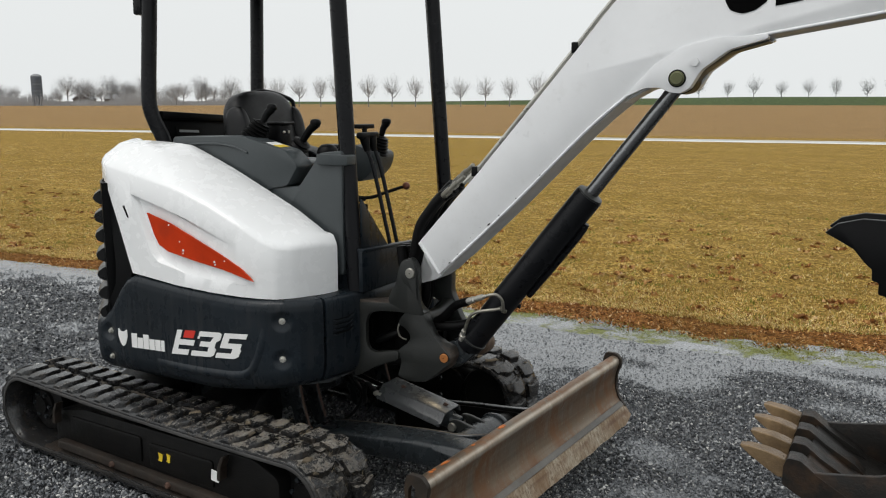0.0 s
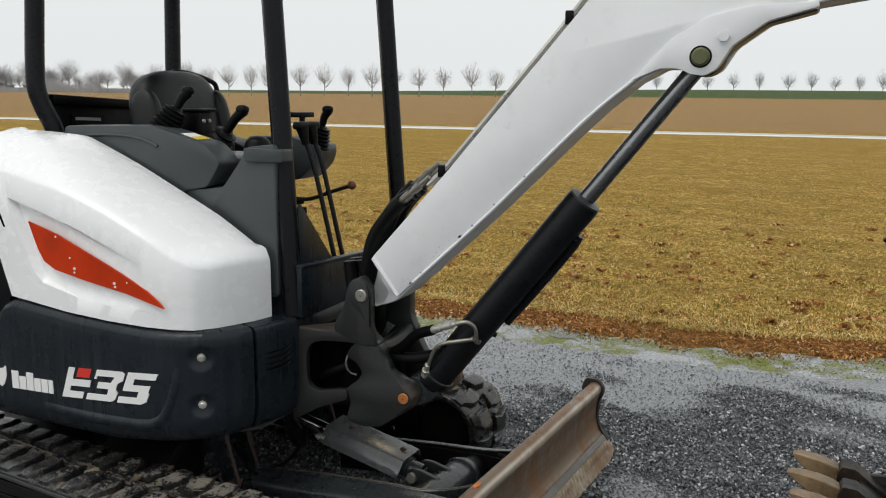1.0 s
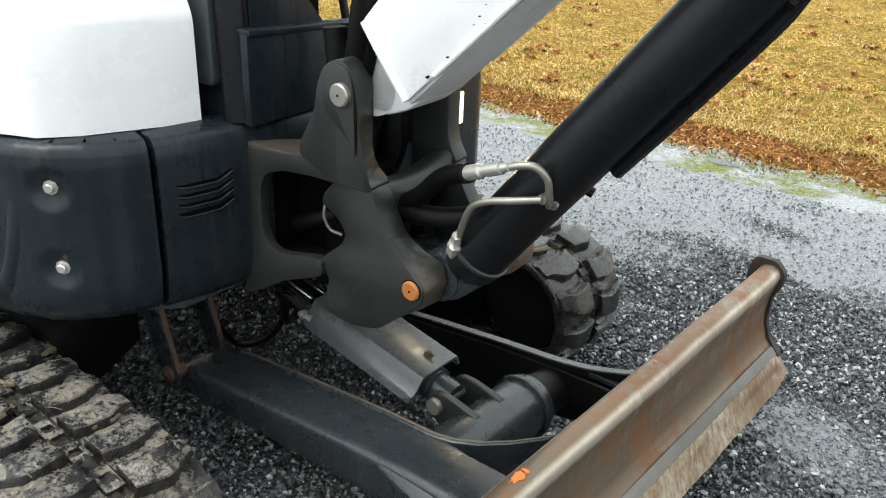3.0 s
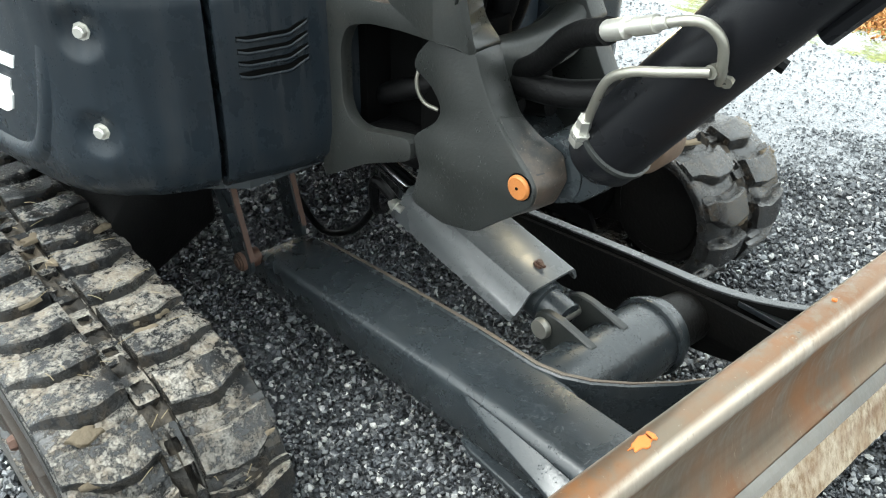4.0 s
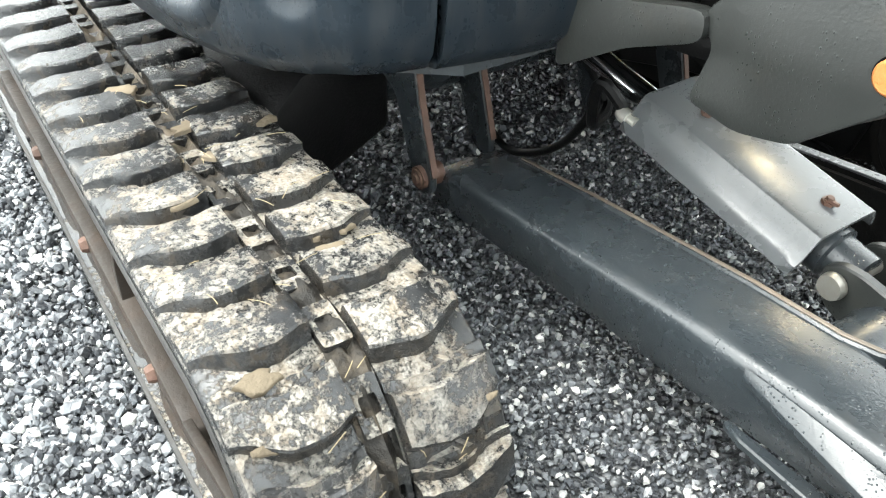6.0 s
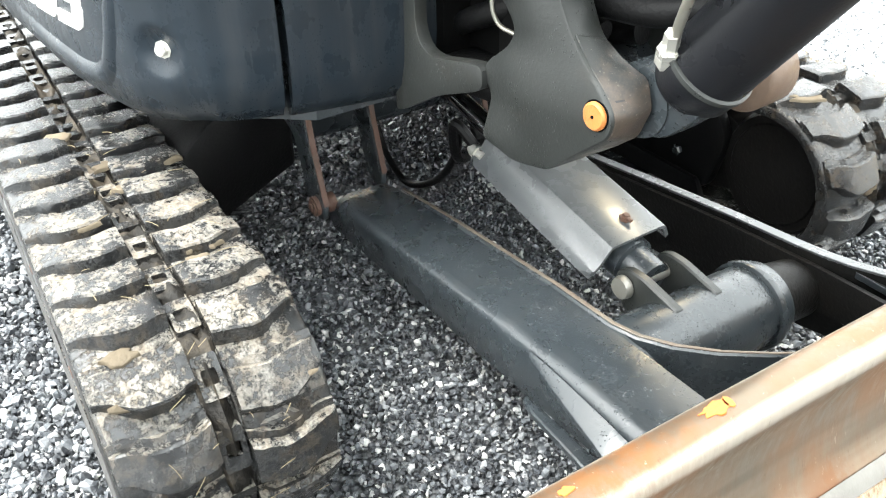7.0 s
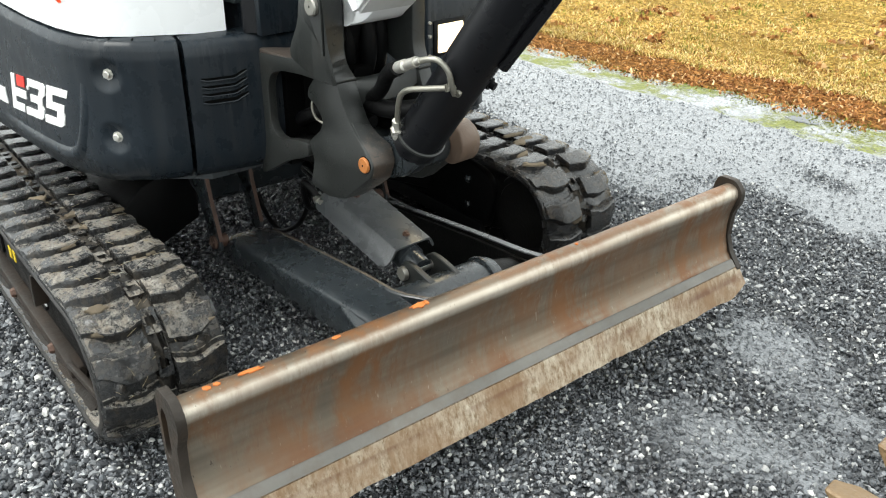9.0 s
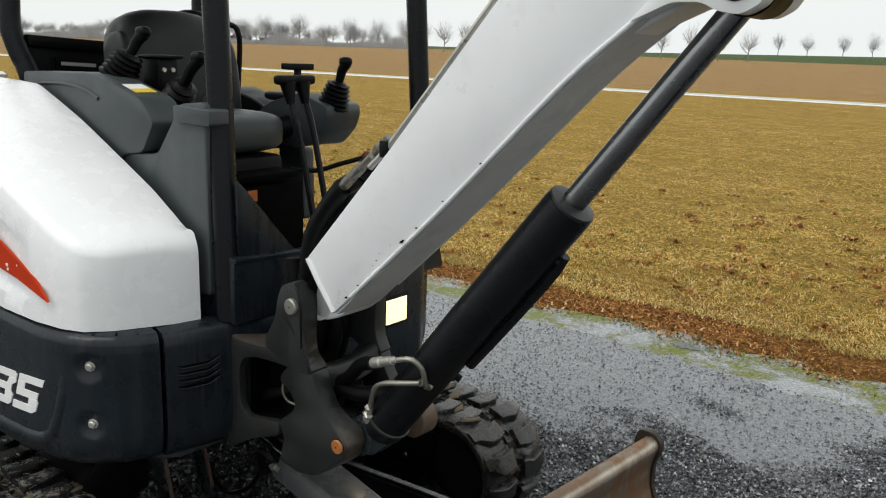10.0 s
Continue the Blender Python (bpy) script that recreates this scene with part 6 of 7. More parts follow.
part("plate_bars", prism(B(), [(-0.098, 1.611), (-0.098, 1.624), (0.042, 1.617), (0.042, 1.604)], -0.607, -0.6035, "x"), LABELGREY, rear)

# swing bracket, swing post, boom -------------------------------------------
def loft(bm, near, far, y0, y1):
    """A body between two outlines of equal count, one at y0 and one at y1."""
    a = [bm.verts.new((x, y0, z)) for x, z in near]
    b = [bm.verts.new((x, y1, z)) for x, z in far]
    bm.faces.new(a)
    bm.faces.new(b)
    for i in range(len(a)):
        j = (i + 1) % len(a)
        bm.faces.new((a[i], a[j], b[j], b[i]))
    return bm


def build_swing():
    outer = softened([(0.640, 0.535), (0.640, 0.868), (0.660, 0.884), (0.83, 0.898), (0.93, 0.896), (0.93, 0.864), (0.86, 0.864), (0.775, 0.857), (0.722, 0.840), (0.704, 0.800), (0.704, 0.700), (0.722, 0.670), (0.755, 0.664), (0.84, 0.682), (0.874, 0.686), (0.874, 0.652), (0.86, 0.642), (0.76, 0.602), (0.665, 0.545)], 0.018, 3)
    bracket_ob = hpart("swing_bracket", plate(B(), outer, [], -0.322, -0.298), CAST, "cast dark steel swing bracket with a rounded opening", round_by=0.007)
    # added black sheet that stands for the shade behind the opening
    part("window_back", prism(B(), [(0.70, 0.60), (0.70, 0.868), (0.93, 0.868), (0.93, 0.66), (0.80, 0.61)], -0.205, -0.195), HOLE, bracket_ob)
    part("top_flange", prism(B(), [(0.655, -0.319), (0.86, -0.319), (0.86, -0.13), (0.80, -0.17)], 0.872, 0.897, "z"), WORNCAST, bracket_ob, "worn upper flange", round_by=0.004)
    # lower arm in hose black: shade inside the opening put into its colour
    part("lower_arm", prism(B(), [(0.70, -0.30), (0.90, -0.27), (0.92, -0.14), (0.70, -0.10)], 0.602, 0.645, "z"), HOSEBLACK, bracket_ob, round_by=0.012)
    # inner wall in flat black, the cavity's shade put into its colour
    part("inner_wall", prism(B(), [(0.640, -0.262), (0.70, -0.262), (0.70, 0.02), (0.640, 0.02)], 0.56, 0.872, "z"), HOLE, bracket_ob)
    for k, (z, y) in enumerate(((0.715, -0.235), (0.75, -0.17), (0.70, -0.15))):
        part("hose", tube(B(), [(0.66, y + 0.03, z - 0.05), (0.76, y, z), (0.88, y + 0.02, z + 0.045 - 0.02 * k), (1.00, y + 0.03, z + 0.03)], 0.020, 12), HOSEBLACK, bracket_ob)
    part("steel_hook", tube(B(), [(0.865, -0.262, 0.83), (0.853, -0.280, 0.795), (0.851, -0.285, 0.765), (0.862, -0.280, 0.738), (0.885, -0.270, 0.728)], 0.0038, 10), PIPE, bracket_ob, "thin bent steel rod")
    # the post: two cheeks, each an upper knuckle over a lower arm, and a web between them
    knuckle = [(0.880, 1.055), (0.897, 1.092), (0.930, 1.108), (0.958, 1.099), (0.972, 1.072), (0.977, 1.046), (0.977, 1.008), (0.976, 0.926), (0.985, 0.895), (1.003, 0.868), (0.990, 0.858), (0.966, 0.866), (0.920, 0.866), (0.863, 0.889), (0.826, 0.903), (0.829, 0.930), (0.868, 0.995)]
    knuckle_in = [(x - (0.028 if 3 <= i <= 8 else 0.014 if i == 9 else 0.0), z) for i, (x, z) in enumerate(knuckle)]
    lower = [(0.994, 0.875), (1.016, 0.822), (1.040, 0.783), (1.072, 0.746), (1.104, 0.716), (1.127, 0.690), (1.122, 0.660), (1.098, 0.640), (1.055, 0.604), (1.012, 0.566), (0.939, 0.551), (0.861, 0.565), (0.872, 0.60), (0.884, 0.645), (0.862, 0.666), (0.869, 0.691), (0.918, 0.729), (0.932, 0.757), (0.908, 0.788), (0.868, 0.806), (0.874, 0.830), (0.92, 0.880)]
    lower_in = [(0.990, 0.866), (1.005, 0.828), (1.040, 0.764), (1.082, 0.741), (1.125, 0.729), (1.138, 0.690), (1.120, 0.644), (1.085, 0.616), (1.045, 0.588), (1.008, 0.560)] + lower[10:]
    post = hpart("swing_post", loft(B(), softened(lower, 0.016), softened(lower_in, 0.016), -0.312, -0.246), CAST, "cast dark steel swing post with a rusted pin", round_by=0.005)
    bm = loft(B(), softened(knuckle, 0.016), softened(knuckle_in, 0.016), -0.325, -0.246)
    for v in bm.verts:
        if v.co.y < -0.30 and v.co.z < 0.93 and v.co.x > 0.95:
            v.co.y += 0.012 * min(1.0, (v.co.x - 0.95) / 0.04) * min(1.0, (0.93 - v.co.z) / 0.05)
    bmesh.ops.triangulate(bm, faces=[f for f in bm.faces if len(f.verts) > 4])
    part("knuckle", bm, CAST, post, round_by=0.005)
    part("far_arm", loft(B(), [(x + 0.028, z) for x, z in softened(lower, 0.016)], [(x + 0.028, z) for x, z in softened(lower, 0.016)], -0.028, -0.070), CAST, post, "", round_by=0.005)
    part("far_boss", lathe(B(), (1.142, -0.074, 0.696), (1.142, -0.006, 0.696), [(0, 0.050), (0.08, 0.056), (0.90, 0.056), (1, 0.050)], 32), WORNTAN, post, "rust-brown worn boss", smooth=50)
    part("far_knuckle", loft(B(), [(x + 0.028, z) for x, z in softened(knuckle, 0.016)], [(x + 0.030, z) for x, z in softened(knuckle, 0.016)], -0.026, -0.072), CAST, post, round_by=0.006)
    strap = [(0.888, 1.045), (0.893, 1.075), (0.912, 1.096), (0.938, 1.102), (0.958, 1.092), (0.968, 1.066), (0.971, 1.040), (0.972, 0.96), (0.972, 0.925), (0.962, 0.950), (0.945, 0.972), (0.922, 0.990), (0.900, 1.008)]
    part("pin_strap", prism(B(), softened(strap, 0.012), -0.3292, -0.322), CAST, post, round_by=0.003)
    # worn front faces
    worn, worn_in = softened(lower[2:9] + [(1.05, 0.64), (1.06, 0.72)], 0.01), softened(lower_in[2:9] + [(1.05, 0.64), (1.06, 0.72)], 0.01)
    part("worn_edge", loft(B(), [(x + 0.0018, z + 0.001) for x, z in worn], [(x + 0.0018, z + 0.001) for x, z in worn_in], -0.306, -0.250), TOE, post, "rust-worn front edge", round_by=0.004)
    # curved floor between the cheeks
    bm = B()
    rows = []
    for y, z in ((-0.252, 0.868), (-0.235, 0.861), (-0.20, 0.858), (-0.16, 0.860), (-0.125, 0.865), (-0.10, 0.872), (-0.085, 0.880), (-0.068, 0.892)):
        dx = 0.03 * (y + 0.252) / 0.184
        rows.append([(0.930 + dx, y, z - 0.010), (0.955 + dx, y, z), (0.980 + dx, y, z - 0.001), (0.988 + dx, y, z - 0.010), (0.992 + dx, y, z - 0.060), (0.930 + dx, y, z - 0.060)])
    vs = sheet(bm, rows, True)
    bm.faces.new(vs[0])
    bm.faces.new(vs[-1])
    part("web", bm, CAST, post, smooth=60)
    part("web", prism(B(), softened([(0.90, 0.60), (0.90, 0.69), (0.95, 0.71), (1.02, 0.66), (1.03, 0.60)], 0.01), -0.250, -0.060), DARK, post, round_by=0.006)
    # column in flat black too, cavity shade in its colour
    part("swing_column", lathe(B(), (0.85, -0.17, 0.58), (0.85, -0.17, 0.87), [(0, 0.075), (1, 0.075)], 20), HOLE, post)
    bm = lathe(B(), (1.098, -0.309, 0.685), (1.098, -0.319, 0.685), [(0, 0.0200), (0.7, 0.0200), (1, 0.017)], 28)
    part("lower_pin", bm, RUSTPIN, post, "bright orange rusted pin head")
    part("pin_shadow_ring", lathe(B(), (1.098, -0.309, 0.685), (1.098, -0.3125, 0.685), [(0, 0.023), (1, 0.0225)], 28), HOLE, post)
    bm = lathe(B(), (0.944, -0.329, 1.045), (0.944, -0.341, 1.045), [(0, 0.0225), (0.75, 0.0225), (1, 0.019)], 28)
    part("upper_pin", bm, PIN, post, "pale steel pin head")
    for x, y, z in ((1.098, -0.318, 0.685), (0.944, -0.340, 1.045)):
        part("grease_hole", lathe(B(), (x, y, z), (x, y - 0.0018, z), [(0, 0.0026), (1, 0.0026)], 8), HOLE, post)
    for i, (y, dx) in enumerate(((-0.225, 0.0), (-0.190, 0.03), (-0.160, -0.01), (-0.130, 0.02), (-0.10, 0.05), (-0.075, 0.0), (-0.145, 0.06))):
        part("hose", tube(B(), [(0.80, y + 0.03, 0.72), (0.84 + dx, y + 0.01, 0.88), (0.85 + dx, y, 1.00), (0.835 + dx, y, 1.14)], 0.023, 12), HOSEBLACK, post)
    return post


build_swing()


def build_boom():
    low = [(1.068, 1.046), (1.40, 1.360), (1.70, 1.660), (1.85, 1.788), (1.97, 1.893), (2.05, 1.940), (2.16, 1.966), (2.67, 2.047), (3.45, 2.165)]
    top = [(3.50, 2.32), (2.70, 2.47), (2.30, 2.46), (2.05, 2.36), (1.79, 2.122), (1.56, 1.850), (1.25, 1.490), (0.970, 1.180)]
    outline = low + top
    bm = prism(B(), outline, -0.300, -0.120)
    boom = hpart("boom", bm, BOOM_WHITE, "white box-section boom with chipped edges", round_by=0.005)
    # foot lugs round the upper pin
    foot = softened([(0.892, 1.05), (0.905, 1.105), (0.955, 1.168), (1.12, 1.36), (1.20, 1.30), (1.09, 1.060), (1.03, 1.012), (0.97, 0.990), (0.915, 1.005)], 0.02)
    part("foot_casting", prism(B(), foot, -0.244, -0.120), BOOM_WHITE, boom, "thick white foot casting", round_by=0.008)
    part("foot_boss", lathe(B(), (0.944, -0.244, 1.045), (0.944, -0.080, 1.045), [(0, 0.058), (1, 0.058)], 28), BOOM_WHITE, boom)
    part("weld_bead", tube(B(), [(0.972, -0.298, 1.176), (1.02, -0.301, 1.115), (1.068, -0.298, 1.050)], 0.008, 8), BOOM_WHITE, boom)
    part("weld_pad", prism(B(), softened([(0.975, 1.09), (0.99, 1.13), (1.03, 1.10), (1.045, 1.055), (1.01, 1.045)], 0.012), -0.250, -0.243), BOOM_WHITE, boom, round_by=0.002)
    # bead along the lower edge, where the side plate stands proud
    for y in (-0.3015, -0.1185):
        bm = tube(B(), [(x, y, z) for x, z in [(1.13, 1.105)] + low[1:]], 0.0055, 8, 4)
        part("edge_bead", bm, BOOM_WHITE, boom, smooth=60)
    # underside sheet whose greyer colour holds the shade below the boom
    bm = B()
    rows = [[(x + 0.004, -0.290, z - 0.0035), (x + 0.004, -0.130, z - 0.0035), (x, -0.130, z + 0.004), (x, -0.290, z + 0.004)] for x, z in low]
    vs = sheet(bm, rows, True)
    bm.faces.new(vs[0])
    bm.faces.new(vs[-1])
    part("bottom_plate", bm, SHADE_GRIME, boom, "grey underside with grime and shade in its colour", smooth=50)
    # ears for the lift cylinder
    ear = softened([(1.84, 1.782), (1.92, 1.818), (1.975, 1.818), (2.005, 1.803), (2.045, 1.797), (2.078, 1.815), (2.115, 1.878), (2.205, 1.944), (2.33, 1.978), (2.33, 1.992), (2.16, 1.985), (2.05, 1.96), (1.95, 1.90)], 0.012, 3)
    for y0, y1 in ((-0.311, -0.262), (-0.158, -0.109)):
        part("cylinder_ear", plate(B(), ear, [], y0, y1), BOOM_WHITE, boom, round_by=0.004)
    fill = softened([(2.075, 1.83), (2.11, 1.872), (2.20, 1.938), (2.33, 1.972), (2.30, 2.0), (2.10, 1.96), (2.05, 1.90)], 0.01)
    part("under_plate", prism(B(), fill, -0.262, -0.158), CAST, boom, round_by=0.003)
    part("under_plate", prism(B(), [(1.80, 1.748), (1.93, 1.818), (1.96, 1.84), (1.95, 1.88), (1.80, 1.78)], -0.262, -0.158), BOOM_WHITE, boom)
    part("rod_eye", lathe(B(), (2.035, -0.258, 1.850), (2.035, -0.162, 1.850), [(0, 0.055), (1, 0.055)], 24), BLACK, boom)
    part("upper_cylinder_pin", lathe(B(), (2.034, -0.309, 1.850), (2.034, -0.324, 1.850), [(0, 0.026), (0.5, 0.026), (0.6, 0.022), (1, 0.020)], 24), painted("olive_pin", (0.11, 0.115, 0.055), 0.4, metal=0.4), boom, "olive greasy pin head")
    part("collar", lathe(B(), (2.034, -0.309, 1.850), (2.034, -0.3135, 1.850), [(0, 0.031), (1, 0.031)], 24), BLACK, boom)
    part("ear_bolt", lathe(B(), (2.094, -0.309, 1.905), (2.094, -0.322, 1.905), [(0, 0.016), (1, 0.015)], 6), BOOM_WHITE, boom)
    # chips in the paint along the lower edge
    chips = random.Random(9)
    spots = [(1.16, 1.142, 0.004, -0.3070), (1.30, 1.276, 0.008, -0.3070), (1.305, 1.282, 0.004, -0.3070), (1.345, 1.318, 0.004, -0.3070), (1.12, 1.102, 0.005, -0.3070), (1.42, 1.391, 0.003, -0.3070), (1.52, 1.487, 0.003, -0.3070), (1.215, 1.215, 0.003, -0.2999), (1.228, 1.205, 0.0025, -0.2999), (1.226, 1.235, 0.002, -0.2999), (1.205, 1.20, 0.002, -0.2999), (1.26, 1.262, 0.002, -0.2999)]
    for x, z, w, y in [(x, z, w * 0.6, y) for x, z, w, y in spots]:
        pts = [(x + w * chips.uniform(0.5, 1.5) * math.cos(g) * 1.2 + 0.5 * w * math.sin(g), z + w * chips.uniform(0.4, 1.2) * math.sin(g)) for g in [i * math.pi / 4 for i in range(8)]]
        part("chip", prism(B(), pts, y - 0.0012, y + 0.002), HOLE, boom)
    # maker's mark as plain black shapes
    for pts in (softened([(2.20, 2.075), (2.18, 2.11), (2.21, 2.17), (2.30, 2.17), (2.32, 2.10), (2.28, 2.072), (2.24, 2.062)], 0.01), [(2.345, 2.083), (2.345, 2.17), (2.43, 2.18), (2.43, 2.096)], [(2.438, 2.097), (2.438, 2.15), (2.515, 2.16), (2.515, 2.108)], [(2.523, 2.109), (2.523, 2.18), (2.59, 2.19), (2.59, 2.118)]):
        part("maker_mark", prism(B(), pts, -0.3022, -0.2992), HOLE, boom)
    # tubes along the top edge, with clamps and hose ends
    along = [(1.165, 1.450), (1.25, 1.535), (1.56, 1.895), (1.79, 2.165), (2.05, 2.40)]
    for y, lift_z in ((-0.285, 0.0), (-0.262, 0.012), (-0.24, 0.0)):
        line = tube(B(), [(x + 0.012, y, z - 0.012 + lift_z) for x, z in along[0:]], 0.0085, 8)
        part("steel_line", line, STEEL, boom)
    for t in (0.15, 1.98):
        i = int(t)
        x = along[i][0] + (along[i + 1][0] - along[i][0]) * (t - i) + (0.05 if i == 0 else 0.09)
        z = lerp_table(x, along)
        bm = box(B(), x - 0.013, x + 0.013, -0.297, -0.232, z - 0.045, z - 0.004)
        part("line_clamp", bm, BLACK, boom, round_by=0.004)
    for p, q in (((1.068, -0.268, 1.376), (1.180, -0.284, 1.466)), ((1.082, -0.195, 1.424), (1.200, -0.245, 1.512)), ((1.090, -0.150, 1.415), (1.205, -0.20, 1.505))):
        bm = lathe(B(), p, q, [(0, 0.013), (0.08, 0.0150), (0.34, 0.0150), (0.34, 0.0105), (0.46, 0.0105), (0.46, 0.0145), (0.66, 0.0145), (0.66, 0.0095), (1, 0.0085)], 10)
        part("hose_fitting", bm, PIPE, boom, "dull zinc hose fitting")
        p = Vector(p)
        bm = tube(B(), [p, p + Vector((-0.060, 0.004, -0.062)), (0.955, p.y + 0.004, 1.235), (0.925, p.y + 0.01, 1.12), (0.885, p.y + 0.03, 0.98), (0.85, p.y + 0.05, 0.86)], 0.0245, 10)
        part("hose", bm, HOSEBLACK, boom, "thick black hydraulic hose")
    for k, y in enumerate((-0.245, -0.222, -0.170)):
        bm = tube(B(), [(1.10, y, 1.400 + 0.01 * k), (1.03, y, 1.352), (0.965 + 0.01 * k, y, 1.245), (0.935, y, 1.11), (0.89, y, 0.97), (0.85, y, 0.85)], 0.025, 10)
        part("hose", bm, HOSEBLACK, boom)
    part("hose_fitting", lathe(B(), (1.80, -0.27, 2.17), (1.87, -0.27, 2.25), [(0, 0.012), (0.3, 0.02), (0.7, 0.02), (1, 0.013)], 10), STEEL, boom)
    part("hose", tube(B(), [(1.86, -0.27, 2.24), (1.95, -0.27, 2.35), (2.1, -0.26, 2.45), (2.4, -0.25, 2.52)], 0.022, 9), HOSEBLACK, boom)
    return boom


build_boom()


def build_lift_cylinder():
    a, top, b = Vector((1.150, -0.205, 0.712)), Vector((1.690, -0.205, 1.408)), Vector((2.034, -0.21, 1.850))
    d = (top - a).normalized()
    bm = lathe(B(), a + d * 0.006, top, [(0, 0.048), (0.02, 0.059), (0.05, 0.0605), (0.09, 0.058), (0.985, 0.058), (1, 0.0565)], 32)
    cyl = hpart("lift_cylinder", bm, POST, "black boom lift cylinder with a steel rod")
    part("foot_eye", lathe(B(), (1.106, -0.243, 0.690), (1.106, -0.075, 0.690), [(0, 0.052), (0.95, 0.052), (1, 0.048)], 28), DARK, cyl)
    part("foot_lug", prism(B(), softened([(1.09, 0.64), (1.07, 0.70), (1.13, 0.76), (1.20, 0.76), (1.21, 0.70), (1.15, 0.645)], 0.02), -0.240, -0.180), DARK, cyl, round_by=0.008)
    part("foot_ring", lathe(B(), a + d * 0.052, a + d * 0.063, [(0, 0.060), (0.2, 0.0635), (0.8, 0.0635), (1, 0.060)], 36), CAST, cyl, "worn grey ring at the barrel's foot")
    part("rod", lathe(B(), top - d * 0.01, b, [(0, 0.0275), (1, 0.0275)], 24), ROD, cyl, "dark wet steel rod")
    part("gland", lathe(B(), top - d * 0.002, top + d * 0.012, [(0, 0.054), (0.6, 0.054), (1, 0.034)], 28), CAST, cyl, "grey steel gland ring")
    # the far side pipe and its block at the head
    under = Vector((0.050, 0.012, -0.040))
    p = a + d * 0.38 + under
    bm = tube(B(), [p, a + d * 0.55 + under * 1.05, top - d * 0.16 + under * 1.05, top - d * 0.10 + under * 0.95], 0.014, 8)
    part("steel_line", bm, POST, cyl)
    q = top - d * 0.12
    part("port_block", lathe(B(), q + Vector((0.02, 0.0, -0.02)), q + Vector((0.078, 0.005, -0.052)), [(0, 0.016), (0.4, 0.016), (0.4, 0.010), (0.6, 0.010)], 8), BLACK, cyl)
    q = a + d * 0.30
    part("port_block", lathe(B(), q + Vector((0.02, 0.03, -0.02)), q + Vector((0.075, 0.045, -0.045)), [(0, 0.016), (0.4, 0.016), (0.4, 0.010), (0.6, 0.010)], 8), BLACK, cyl)
    # bent steel pipes at the near side of the foot
    bm = tube(B(), [(1.165, -0.262, 0.785), (1.188, -0.280, 0.835), (1.212, -0.292, 0.880), (1.245, -0.296, 0.902), (1.290, -0.290, 0.913), (1.340, -0.272, 0.922)], 0.0068, 14)
    part("bent_pipe", bm, PIPE, cyl, "bent pale steel pipe")
    bm = tube(B(), [(1.270, -0.300, 0.968), (1.305, -0.297, 0.982), (1.332, -0.288, 0.983), (1.350, -0.276, 0.962), (1.350, -0.264, 0.927), (1.344, -0.250, 0.905)], 0.0068, 14)
    part("bent_pipe", bm, PIPE, cyl, "bent pale steel pipe")
    part("pipe_nut", lathe(B(), (1.152, -0.250, 0.760), (1.172, -0.272, 0.808), [(0, 0.0165), (0.5, 0.0165), (0.5, 0.0115), (1, 0.0105)], 6), STEEL, cyl)
    for p in ((1.340, -0.272, 0.922), (1.352, -0.252, 0.907)):
        part("pipe_nut", lathe(B(), p, (1.345, -0.212, 0.925), [(0, 0.0095), (0.25, 0.0095), (0.25, 0.0125), (0.6, 0.0125), (1, 0.014)], 8), PIPE, cyl)
    part("hose_fitting", lathe(B(), (1.195, -0.286, 0.940), (1.290, -0.302, 0.978), [(0, 0.0128), (0.05, 0.0142), (0.36, 0.0142), (0.39, 0.0095), (0.50, 0.0095), (0.50, 0.0120), (0.84, 0.0120), (0.84, 0.0085), (1, 0.0070)], 12), STEEL, cyl, "pale crimped hose end")
    bm = tube(B(), [(1.200, -0.287, 0.942), (1.12, -0.25, 0.905), (1.03, -0.21, 0.83), (0.92, -0.20, 0.77)], 0.0185, 12)
    part("hose", bm, HOSEBLACK, cyl, "black hydraulic hose")
    part("hose", tube(B(), [(1.19, -0.20, 0.83), (1.08, -0.21, 0.80), (0.95, -0.205, 0.79), (0.84, -0.20, 0.78)], 0.022, 10), HOSEBLACK, cyl)
    return cyl


build_lift_cylinder()


# left front panel with the work lamp ----------------------------------------
bm = prism(B(), softened([(0.60, 0.21), (0.752, 0.21), (0.752, 0.44), (0.735, 0.48), (0.66, 0.50), (0.60, 0.50)], 0.012), 0.60, 0.985, "z")
lamp_panel = hpart("lamp_panel", bm, NAVY, "dark front panel with a lit work lamp", round_by=0.006)
bm = box(B(), 0.7505, 0.757, 0.236, 0.367, 0.795, 0.903)
part("lamp_frame", bm, BLACK, lamp_panel, round_by=0.003)
bm = box(B(), 0.752, 0.7615, 0.252, 0.355, 0.806, 0.891)
part("lamp_lens", bm, LAMP, lamp_panel, "bright warm lit lamp lens", round_by=0.002)
for z in (0.80, 0.86, 0.90):
    part("rivet", lathe(B(), (0.751, 0.222, z), (0.757, 0.222, z), [(0, 0.006), (1, 0.005)], 8), STEEL, lamp_panel)


glow = new("work_lamp_light", bpy.data.lights.new("work_lamp_light", "AREA"))
glow.data.shape, glow.data.size, glow.data.size_y = "RECTANGLE", 0.09, 0.075
glow.data.energy, glow.data.color = 0.5, (1.0, 0.80, 0.50)
glow.matrix_world = HOUSE @ look((0.766, 0.304, 0.848), (1.9, 0.15, 0.45))


